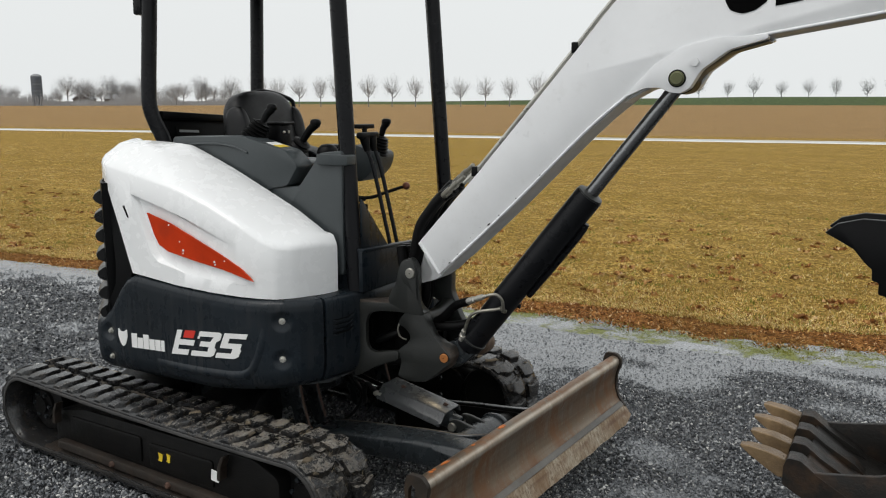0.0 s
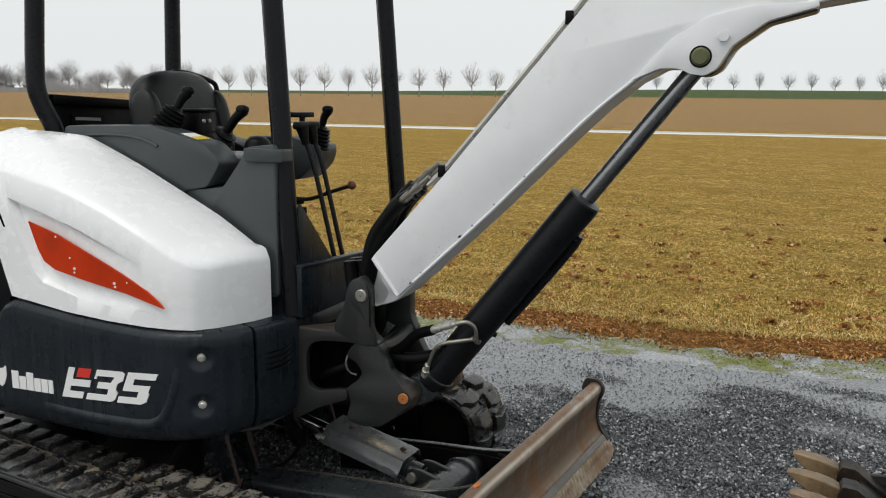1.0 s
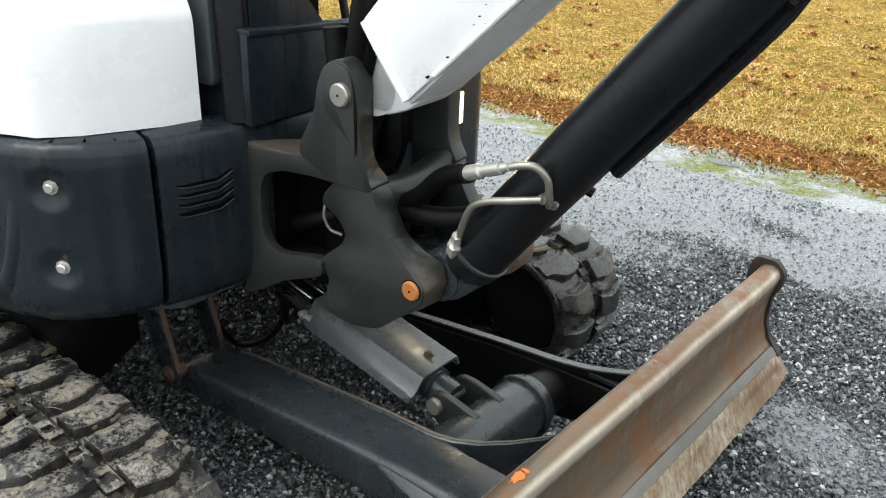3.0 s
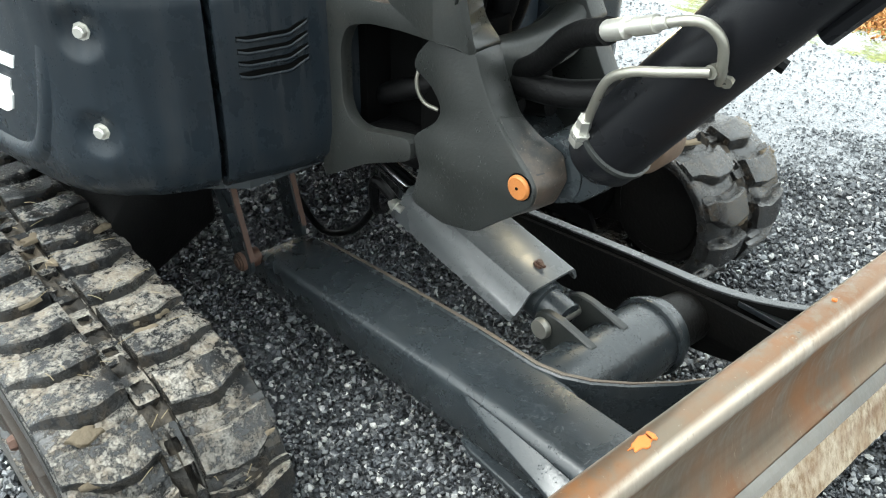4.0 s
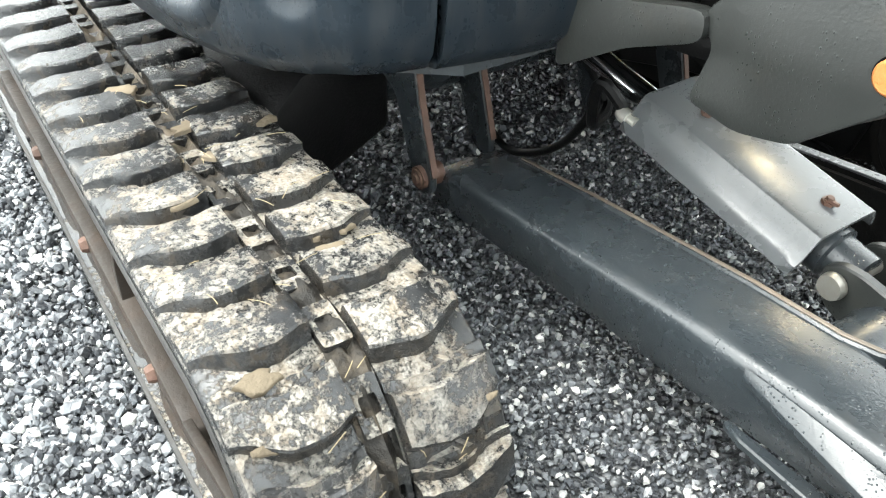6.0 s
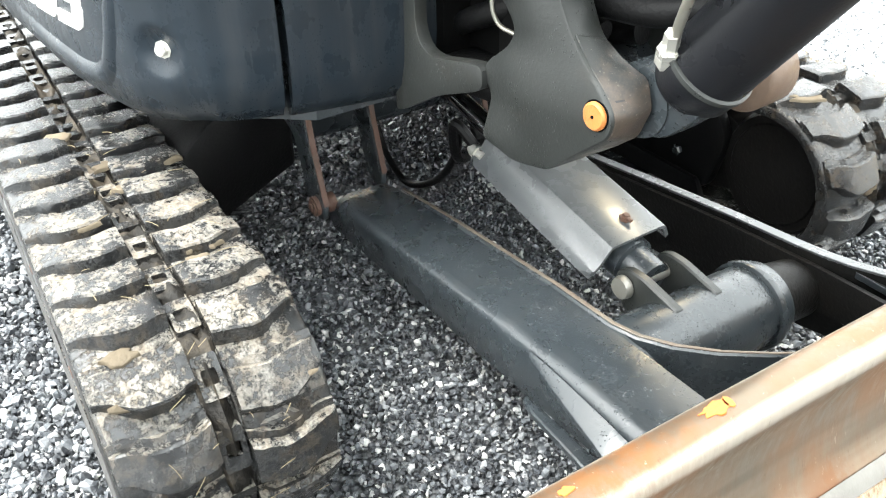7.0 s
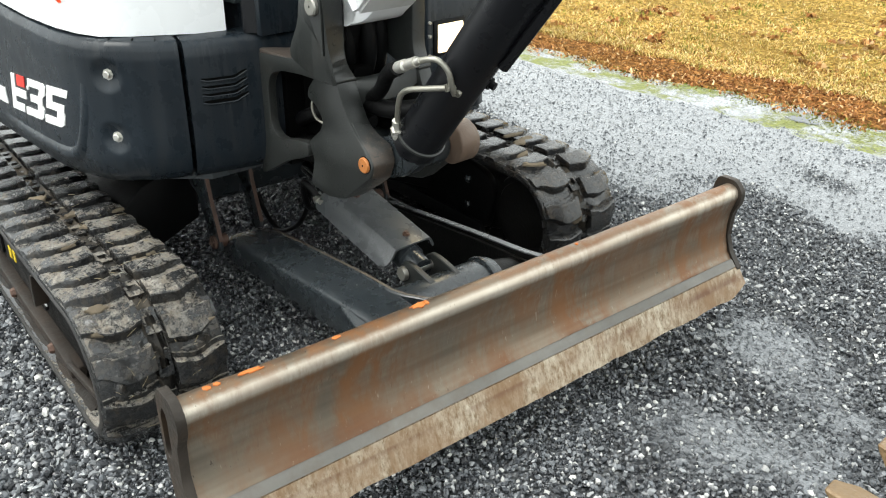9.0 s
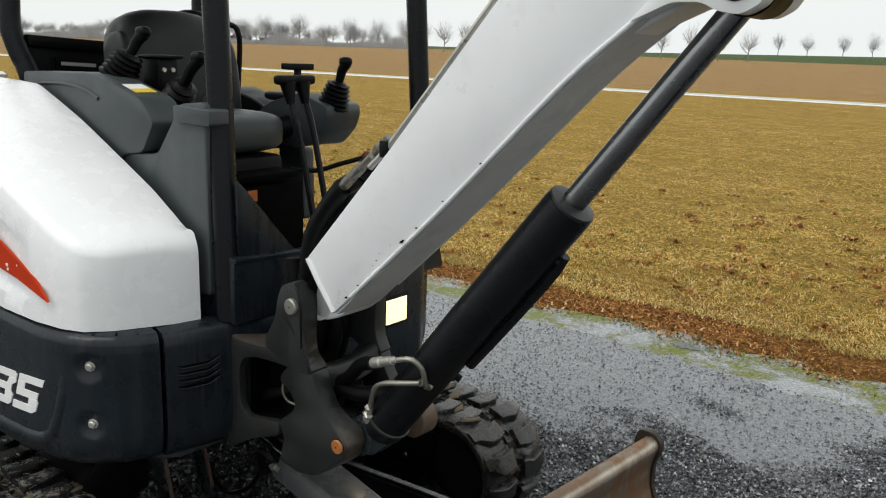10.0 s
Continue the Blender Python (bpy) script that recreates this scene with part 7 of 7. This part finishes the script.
# dipper, bucket and thumb, mostly beyond the picture -------------------------
def build_arm():
    pts = softened([(3.36, 2.20), (3.40, 2.42), (3.58, 2.50), (3.72, 2.38), (3.40, 1.30), (3.28, 0.95), (3.16, 0.98), (3.22, 1.35), (3.40, 2.05)], 0.05)
    arm = hpart("dipper_arm", prism(B(), pts, -0.28, -0.14), BOOM_WHITE, "white dipper arm folded down from the boom", round_by=0.008)
    part("boom_tip_pin", lathe(B(), (3.44, -0.33, 2.24), (3.44, -0.09, 2.24), [(0, 0.05), (1, 0.05)], 20), PIN, arm)
    # thumb: a curved, notched claw
    claw = [(2.548, 1.335), (2.585, 1.368), (2.66, 1.388), (2.80, 1.385), (3.00, 1.33), (3.22, 1.22), (3.22, 1.05), (3.02, 1.10), (2.86, 1.13), (2.76, 1.10), (2.745, 1.135), (2.722, 1.140), (2.722, 1.178), (2.700, 1.186), (2.698, 1.222), (2.672, 1.245), (2.640, 1.285), (2.605, 1.305)]
    for y0, y1 in ((-0.125, -0.095), (-0.30, -0.27)):
        part("thumb_claw", prism(B(), claw, y0, y1), BLACK, arm, "black curved thumb claw", round_by=0.004)
    part("thumb_tube", rod(B(), (2.95, -0.30, 1.24), (2.95, -0.095, 1.24), 0.05, 16), BUCKET, arm)
    # bucket with four teeth
    shell = [(2.545, 0.560), (2.66, 0.47), (2.83, 0.40), (3.02, 0.42), (3.16, 0.53), (3.24, 0.70), (3.28, 0.92), (3.255, 0.925), (3.21, 0.71), (3.13, 0.56), (3.01, 0.455), (2.84, 0.435), (2.68, 0.50), (2.56, 0.585)]
    bucket = hpart("bucket", prism(B(), shell, -0.525, -0.022), BUCKET, "rusty toothed digging bucket", round_by=0.006)
    wall = softened([(2.545, 0.560), (2.66, 0.47), (2.83, 0.40), (3.02, 0.42), (3.16, 0.53), (3.24, 0.70), (3.28, 0.92), (3.15, 0.88), (2.95, 0.70), (2.78, 0.605), (2.62, 0.580), (2.55, 0.575)], 0.02)
    for y0, y1 in ((-0.535, -0.515), (-0.030, -0.010)):
        part("side_wall", prism(B(), wall, y0, y1), BUCKET, bucket, round_by=0.005)
    for k in range(4):
        y = -0.500 + 0.149 * k
        bm = B()
        rows = []
        for x, z0, z1, w in ((2.352 + 0.012 * (k % 2), 0.618, 0.624, 0.016), (2.385, 0.596, 0.627, 0.025), (2.44, 0.562, 0.620, 0.030), (2.478, 0.540, 0.609, 0.032), (2.500, 0.540, 0.600, 0.027)):
            rows.append([(x, y - w, z0), (x, y + w, z0), (x, y + w * 0.9, z1), (x, y - w * 0.9, z1)])
        vs = sheet(bm, rows, True)
        bm.faces.new(vs[0])
        bm.faces.new(vs[-1])
        tooth = part("tooth", bm, TOOTH, bucket, "worn muddy bucket tooth", round_by=0.0025, seg=1, smooth=25)
        pts = softened([(2.494, 0.520), (2.494, 0.585), (2.506, 0.614), (2.545, 0.612), (2.60, 0.570), (2.70, 0.512), (2.76, 0.45), (2.70, 0.44), (2.58, 0.47)], 0.008)
        part("shank", prism(B(), pts, y - 0.036, y + 0.036), BUCKET, tooth, round_by=0.004, seg=1)
        part("pin_hole", prism(B(), softened([(2.466, y - 0.010), (2.490, y - 0.010), (2.490, y + 0.010), (2.466, y + 0.010)], 0.006), 0.590, 0.6045, "z"), HOLE, tooth)
    part("rear_bracket", prism(B(), [(3.10, 0.80), (3.16, 1.05), (3.32, 1.06), (3.36, 0.84), (3.24, 0.70)], -0.30, -0.12), BUCKET, bucket, round_by=0.01)


build_arm()


# ---- loose stones, grass, leaves ----
def mesh_of(name, verts, faces, material, smooth=False):
    """A large mesh from numpy arrays of points and of equal-sided faces."""
    me = bpy.data.meshes.new(name)
    n, k = faces.shape
    me.vertices.add(len(verts))
    me.vertices.foreach_set("co", np.ascontiguousarray(verts, dtype=np.float32).ravel())
    me.loops.add(n * k)
    me.loops.foreach_set("vertex_index", np.ascontiguousarray(faces, dtype=np.int32).ravel())
    me.polygons.add(n)
    me.polygons.foreach_set("loop_start", np.arange(0, n * k, k, dtype=np.int32))
    me.update(calc_edges=True)
    me.materials.append(material)
    if smooth:
        me.shade_smooth()
    else:
        me.shade_flat()
    return new(name, me)


rng = np.random.default_rng(7)
CUBE = np.array([(x, y, z) for x in (-1, 1) for y in (-1, 1) for z in (-1, 1)], dtype=float) * 0.5
SIDES = np.array([(0, 1, 3, 2), (4, 6, 7, 5), (0, 4, 5, 1), (2, 3, 7, 6), (0, 2, 6, 4), (1, 5, 7, 3)])


GOLD = (1 + 5 ** 0.5) / 2
ROUND = np.array([(0, a, b * GOLD) for a in (-1, 1) for b in (-1, 1)] + [(a, b * GOLD, 0) for a in (-1, 1) for b in (-1, 1)] + [(b * GOLD, 0, a) for a in (-1, 1) for b in (-1, 1)], dtype=float) * 0.335
ROUND_SIDES = np.array([t for t in itertools.combinations(range(12), 3) if max(np.linalg.norm(ROUND[t[i]] - ROUND[t[i - 1]]) for i in range(3)) < 0.70])
OCTA = np.array([(1, 0, 0), (-1, 0, 0), (0, 1, 0), (0, -1, 0), (0, 0, 1), (0, 0, -1)], dtype=float) * 0.72
OCTA_SIDES = np.array([(0, 2, 4), (2, 1, 4), (1, 3, 4), (3, 0, 4), (2, 0, 5), (1, 2, 5), (3, 1, 5), (0, 3, 5)])


def scatter_stones():
    """Crushed stone, thickest where the camera passes close; buried where dust has filled the gaps."""
    spots = []
    for x0, x1, y0, y1, per, size in ((-0.5, 1.05, -1.5, -0.90, 9500, 0.0098), (0.15, 1.7, -1.45, 0.4, 15000, 0.0062), (0.15, 1.7, 0.4, 1.0, 7000, 0.0078), (1.7, 2.75, -1.4, 1.0, 8200, 0.0076), (-0.9, 0.15, -1.6, 1.0, 5200, 0.0085), (-2.2, 3.0, 1.0, 3.2, 9500, 0.0072), (-1.8, -0.9, -1.6, 1.0, 2600, 0.011), (-6.5, -1.8, -1.2, 2.6, 1900, 0.0115), (2.75, 3.8, -1.2, 3.2, 5200, 0.0078)):
        n = int((x1 - x0) * (y1 - y0) * per)
        pts = np.column_stack((rng.uniform(x0, x1, n), rng.uniform(y0, y1, n), size * np.clip(rng.lognormal(0.0, 0.36, n), 0.5, 1.75)))
        spots.append(pts)
    spots = np.vstack(spots)
    keep, zs, fs = [], [], []
    chance = rng.random(len(spots))
    for i, (x, y, s) in enumerate(spots):
        if y > border(x) - 0.02:
            keep.append(False)
            continue
        f = fines_at(x, y)
        if chance[i] < (0.35 + 0.50 * max(0.0, min(1.0, (y - 1.0) / 1.1))) * f:
            keep.append(False)
            continue
        keep.append(True)
        fs.append(f)
        zs.append(ground_z(x, y) + 0.007 * f + s * (0.28 - 0.36 * f) + 0.7 * s * chance[i] * (1 - f))
    spots = spots[np.array(keep)]
    zs, fs = np.array(zs), np.array(fs)
    def grains(pts, z, corners, sides, jolt):
        n = len(pts)
        shape = corners[None] + rng.uniform(-jolt, jolt, (n, len(corners), 3))
        shape *= (pts[:, 2, None] * rng.uniform(0.65, 1.35, (n, 3)))[:, None, :] * np.array((1.25, 1.05, 0.85))
        a, b = rng.uniform(0, 2 * math.pi, n), rng.uniform(-1.5, 1.5, n)
        ca, sa, cb, sb = np.cos(a)[:, None], np.sin(a)[:, None], np.cos(b)[:, None], np.sin(b)[:, None]
        u, v, w = shape[..., 0], shape[..., 1], shape[..., 2]
        u, w = u * cb + w * sb, -u * sb + w * cb
        u, v = u * ca - v * sa, u * sa + v * ca
        verts = np.stack((u + pts[:, 0, None], v + pts[:, 1, None], w + z[:, None]), -1).reshape(-1, 3)
        return verts, (sides[None] + len(corners) * np.arange(n)[:, None, None]).reshape(-1, sides.shape[1])

    near = (spots[:, 0] > -0.9) & (spots[:, 0] < 2.75) & (spots[:, 1] < 1.0)
    big = near & (spots[:, 2] > 0.0072)
    for pick, corners, sides, jolt, words in ((big, ROUND, ROUND_SIDES, 0.17, "larger wet grey stones round the machine"), (near & ~big, CUBE, SIDES, 0.30, "loose wet grey crushed stone round the machine"), (~near, OCTA, OCTA_SIDES, 0.27, "loose wet grey crushed stone farther along the drive")):
        verts, faces = grains(spots[pick], zs[pick], corners, sides, jolt)
        ob = mesh_of("gravel", verts, faces, STONES)
        layer = ob.data.attributes.new("fines", "FLOAT", "POINT")
        layer.data.foreach_set("value", np.repeat(fs[pick], len(corners)).astype(np.float32))
        tagged(ob, words, "gravel", kind="stuff")


scatter_stones()


def scatter_blades(name, n, near, far, material, label, category, tall, wide, lean, z0, power=1.6, x0=-9.0, x1=6.0, clump=1.0):
    """Thin bent blades; near and far are metres beyond the drive's edge."""
    knot = 13
    t = np.repeat(rng.random(n // knot), knot)
    n = len(t)
    d = near + (far - near) * t ** power
    spread = 1.0 + d * 0.22
    x = np.repeat(rng.uniform(x0, x1, n // knot), knot)
    x = -1.0 + (x + 1.0) * spread
    edge = np.array([border(v) for v in x])
    x = x + rng.normal(0, 1, n) * 0.035 * clump
    y = edge + d + rng.normal(0, 1, n) * 0.035 * clump
    grow = 1.0 + 0.05 * d
    h = tall * rng.uniform(0.5, 1.5, n) * np.minimum(1.0 / (0.75 + 0.25 * grow), 1.0)
    w = wide * rng.uniform(0.6, 1.4, n) * grow
    a = rng.uniform(0, 2 * math.pi, n)
    l = h * rng.uniform(0.2, 1.0, n) * lean
    g = rng.uniform(0, 2 * math.pi, n)
    base = np.stack((x, y, np.full(n, z0) if not callable(z0) else z0(x, d)), -1)
    across = np.stack((np.cos(g), np.sin(g), np.zeros(n)), -1) * w[:, None] * 0.5
    out = np.stack((np.cos(a), np.sin(a), np.zeros(n)), -1)
    mid = base + out * (l * 0.4)[:, None] + np.array((0, 0, 1.0)) * (h * 0.62)[:, None]
    tip = base + out * l[:, None] + np.array((0, 0, 1.0)) * (h * 0.85)[:, None]
    verts = np.stack((base - across, base + across, mid + across * 0.7, mid - across * 0.7, tip), 1)
    faces3 = (np.array([(0, 1, 2), (0, 2, 3), (3, 2, 4)])[None] + 5 * np.arange(n)[:, None, None]).reshape(-1, 3)
    ob = mesh_of(name, verts.reshape(-1, 3), faces3, material)
    return tagged(ob, label, category, kind="stuff")


scatter_blades("grass", 420000, 0.85, 22.0, BLADES, "matted yellow winter grass blades of the field", "grass", 0.023, 0.0066, 1.6, lambda x, d: -0.068 - 0.0010 * d, 2.6)
scatter_blades("green_tufts", 7000, 1.0, 9.0, MOSSTUFT, "green shoots among the winter grass", "grass", 0.040, 0.007, 1.2, lambda x, d: -0.066 - 0.0010 * d, 1.5, clump=1.3)
scatter_blades("dead_leaves", 40000, 0.30, 1.30, LEAVES, "curled brown dead leaves at the field edge", "leaves", 0.018, 0.015, 1.7, lambda x, d: -0.095 + 0.022 * np.clip((d - 0.4) / 0.5, 0, 1), 1.0)
scatter_blades("stray_leaves", 5400, 1.1, 7.0, LEAVES, "pale dead leaves blown over the grass", "leaves", 0.030, 0.034, 1.3, lambda x, d: -0.055 - 0.0010 * d)
scatter_blades("moss", 30000, -0.10, 0.46, MOSSTUFT, "low green moss tufts beside the gravel", "moss", 0.012, 0.009, 1.5, lambda x, d: -0.101 + 0.008 * np.clip(d, 0, 1), 1.0)


# ---- straw on the near track ----
bm = B()
for i in range(44):
    s = rng.uniform(-0.1, 1.0)
    (x, z), (nx, nz) = belt_path(FRONT[0] - REAR[0] - 0.55 + s)
    y = -0.738 + rng.uniform(-0.13, 0.13)
    a, ln = rng.uniform(0, 3.14), rng.uniform(0.010, 0.034)
    h = LUG + 0.003
    p = Vector((x + nx * h, y, z + nz * h))
    q = Vector((math.cos(a) * nz, math.sin(a), -math.cos(a) * nx)) * ln * 0.5
    tube(bm, [p - q, p + Vector((0, 0.001, 0.001)), p + q], 0.0006, 4, 2)
tagged(part("straw_bits", bm, STRAW, None), "bits of dry straw lying on the rubber track", "straw", kind="stuff")


# ---- far trees and farm ----
EYE0 = Vector((3.05, -3.127, 0))
AHEAD, ASIDE = Vector((-0.5534, 0.8329, 0)), Vector((0.8329, 0.5534, 0))


def far_place(side, depth, z):
    """side: share of the depth to the right of the first view's axis."""
    p = EYE0 + AHEAD * depth + ASIDE * (side * depth)
    return Vector((p.x, p.y, z))


def bare_tree(seed, tall, wide, twigs=640):
    """A leafless tree: a tapered trunk, spreading limbs and a rounded haze of fine twigs."""
    r = random.Random(seed)
    trunk, crown = B(), B()

    def limb(bm, p, q, r0, r1, n=4):
        _, u, w = basis(q - p)
        ring = [[bm.verts.new(c + (u * math.cos(2 * math.pi * i / n) + w * math.sin(2 * math.pi * i / n)) * rad) for i in range(n)] for c, rad in ((p, r0), (q, r1))]
        for i in range(n):
            bm.faces.new((ring[0][i], ring[0][(i + 1) % n], ring[1][(i + 1) % n], ring[1][i]))

    fork = Vector((0.1 * r.uniform(-1, 1), 0.1 * r.uniform(-1, 1), tall * r.uniform(0.18, 0.25)))
    limb(trunk, Vector((0, 0, -0.4)), fork, tall * 0.017, tall * 0.012, 6)
    limb(trunk, fork, fork + Vector((0.1, 0.0, tall * 0.30)), tall * 0.011, tall * 0.004, 5)
    mid = Vector((0, 0, tall * 0.58))
    half = Vector((tall * 0.40 * wide, tall * 0.40 * wide, tall * 0.43))
    lumps = [(r.uniform(0, 6.3), r.uniform(0.75, 1.12)) for _ in range(7)]

    def reach(g, up):
        """How far the crown goes that way, uneven round the tree."""
        v = 1.0
        for a, k in lumps:
            v += (k - 1.0) * max(0.0, math.cos(g - a)) * (0.6 + 0.4 * math.sin(3 * up + a))
        return v

    def inside(share):
        g, up = r.uniform(0, 2 * math.pi), math.asin(r.uniform(-0.85, 1.0))
        k = reach(g, up) * share
        fan = 0.98 + 0.12 * math.sin(up)
        return mid + Vector((half.x * fan * math.cos(g) * math.cos(up) * k, half.y * fan * math.sin(g) * math.cos(up) * k, half.z * math.sin(up) * k))

    for _ in range(13):
        tip = inside(r.uniform(0.6, 0.85))
        start = fork + Vector((0, 0, tall * r.uniform(-0.03, 0.22)))
        knee = start.lerp(tip, 0.5) + Vector((0, 0, -0.05 * tall))
        limb(crown, start, knee, tall * 0.0115, tall * 0.0075)
        limb(crown, knee, tip, tall * 0.0075, 0.030)
    for _ in range(twigs):
        tip = inside(0.30 + 0.75 * r.random() ** 0.8)
        base = (fork + Vector((0, 0, 0.04 * tall))).lerp(tip, r.uniform(0.40, 0.82)) + Vector((r.uniform(-1, 1), r.uniform(-1, 1), r.uniform(-1, 1))) * 0.05 * tall
        side = Vector((r.uniform(-1, 1), r.uniform(-1, 1), r.uniform(-0.3, 0.3))).normalized() * 0.019
        crown.faces.new((crown.verts.new(base - side), crown.verts.new(base + side), crown.verts.new(tip)))
    empty = new("bare_tree")
    part("trunk", trunk, BARK, empty)
    part("crown", crown, HAZED_TWIGS, empty)
    return tagged(empty, "leafless grey roadside tree with a fan-shaped crown", "tree", "row of bare trees")


SEEDS = [bare_tree(11, 10.2, 0.95), bare_tree(23, 9.8, 1.05), bare_tree(5, 9.4, 0.9), bare_tree(42, 10.5, 1.0)]
for i, tree in enumerate(SEEDS):
    tree.matrix_basis = Matrix.Translation(far_place((-130 + 41 * i) / 1496, 245, 0.45))
k = 4
for px in (497, 533, 571, 600, 815, 858, 900, 950, 992, 1040):
    t = copy_thing(SEEDS[k % 4], Matrix.Translation(far_place((px - 784) / 1496, 245, 0.45)) @ pose(0, 0, 0, 0, 0, 70 * k) @ Matrix.Diagonal((1.0, 1.0, 0.92 + 0.04 * (k % 4), 1)))
    k += 1
for px in (1085, 1130, 1185, 1230, 1280, 1325, 1373, 1420, 1468, 1522, 1565, 1610, 1655, 1700, 1750, 1800, 1850, 1900, 1960, 2010):
    s = 0.86 + 0.05 * ((k * 7) % 5)
    copy_thing(SEEDS[k % 4], Matrix.Translation(far_place((px - 784) / 1496, 330, 2.2)) @ pose(0, 0, 0, 0, 0, 50 * k) @ Matrix.Diagonal((0.95, 0.95, s, 1)))
    k += 1
wood_rng = random.Random(3)
WOOD_SEEDS = [bare_tree(71, 12.6, 1.1, 1500), bare_tree(72, 11.6, 1.25, 1500), bare_tree(73, 13.2, 0.95, 1500)]
for i, tree in enumerate(WOOD_SEEDS):
    tagged(tree, "tall leafless grey tree of the far wood", "tree", "far wood trees")
    tree.matrix_basis = Matrix.Translation(far_place((-420 + 50 * i) / 1496, 330, 0.6))
for i in range(88):
    px = -720 + 13.4 * i + wood_rng.uniform(-8, 8)
    if 60 < px < 95:
        continue
    s = wood_rng.uniform(0.5, 1.05) * (1.10 if 130 < px < 300 else 0.78)
    copy_thing(WOOD_SEEDS[i % 3], Matrix.Translation(far_place((px - 784) / 1496, 320 + wood_rng.uniform(-15, 60), 0.6)) @ pose(0, 0, 0, 0, 0, wood_rng.uniform(0, 360)) @ Matrix.Diagonal((s * 1.15, s * 1.15, s, 1)))


def thicket():
    """Brush and undergrowth along the far wood."""
    n = 16000
    px = rng.uniform(-760, 470, n)
    depth = rng.uniform(315, 350, n)
    h = 1.6 + 4.0 * np.clip(0.5 + 0.5 * np.sin(px * 0.031) + 0.35 * np.sin(px * 0.083 + 1), 0.1, 1.3) * rng.uniform(0.4, 1.0, n)
    side = (px - 784) / 1496
    base = np.stack((EYE0.x + AHEAD.x * depth + ASIDE.x * side * depth, EYE0.y + AHEAD.y * depth + ASIDE.y * side * depth, np.full(n, 0.2)), -1)
    across = np.stack((np.full(n, ASIDE.x), np.full(n, ASIDE.y), np.zeros(n)), -1) * rng.uniform(0.03, 0.12, n)[:, None]
    tip = base + np.stack((rng.normal(0, 0.5, n), rng.normal(0, 0.5, n), h), -1)
    verts = np.stack((base - across, base + across, tip), 1).reshape(-1, 3)
    faces = np.arange(3 * n).reshape(-1, 3)
    return tagged(mesh_of("far_thicket", verts, faces, HAZED_TWIGS), "grey leafless brush along the far wood", "brush", kind="stuff")


thicket()


def build_silo():
    thing = tagged(new("silo"), "tall dark concrete silo with a pale domed cap", "silo")
    thing.location = far_place((78 - 784) / 1496, 320, 0.5)
    part("shell", lathe(B(), (0, 0, -0.5), (0, 0, 10.4), [(0, 1.95), (1, 1.9)], 24), SILO, thing)
    part("dome", lathe(B(), (0, 0, 10.4), (0, 0, 11.4), [(0, 1.9), (0.4, 1.7), (0.75, 1.1), (1, 0.3)], 24), ROOF, thing, "pale domed cap")
    for z in (2.5, 5.0, 7.5):
        part("hoop", lathe(B(), (0, 0, z), (0, 0, z + 0.15), [(0, 2.0), (1, 2.0)], 24), ROOF, thing)


def build_barn(px, depth, w, l, h, ridge, turn, label):
    thing = tagged(new("barn"), label, "barn", "farm buildings")
    thing.matrix_basis = Matrix.Translation(far_place((px - 784) / 1496, depth, 0.5)) @ pose(0, 0, 0, 0, 0, turn)
    part("wall", prism(B(), [(-w / 2, -0.6), (-w / 2, h), (0, h + ridge), (w / 2, h), (w / 2, -0.6)], -l / 2, l / 2), BARN, thing)
    for s in (-1, 1):
        bm = prism(B(), [(s * (w / 2 + 0.4), h - 0.25), (0, h + ridge + 0.05), (0, h + ridge + 0.3), (s * (w / 2 + 0.4), h)], -l / 2 - 0.4, l / 2 + 0.4)
        part("roof_slope", bm, ROOF, thing)
    for y in (-l * 0.3, 0.0, l * 0.3):
        win = part("window", box(B(), w / 2 - 0.02, w / 2 + 0.06, y - 0.5, y + 0.5, h * 0.35, h * 0.75), DECAL, thing)
        part("pane", box(B(), w / 2 + 0.05, w / 2 + 0.08, y - 0.4, y + 0.4, h * 0.38, h * 0.72), HOLE, win)
    part("door", box(B(), -1.2, 1.2, l / 2 - 0.02, l / 2 + 0.06, -0.5, h * 0.75), SILO, thing)
    return thing


build_silo()
barn = build_barn(160, 345, 6, 10, 2.2, 2.0, 40, "grey weathered barn among the far trees")
part("cupola", prism(B(), [(-0.8, 3.6), (-0.8, 6.4), (0, 6.9), (0.8, 6.4), (0.8, 3.6)], -0.8, 0.8), BARN, barn)
build_barn(215, 360, 5, 8, 2.4, 2.0, 110, "grey farmhouse beside the far barn")
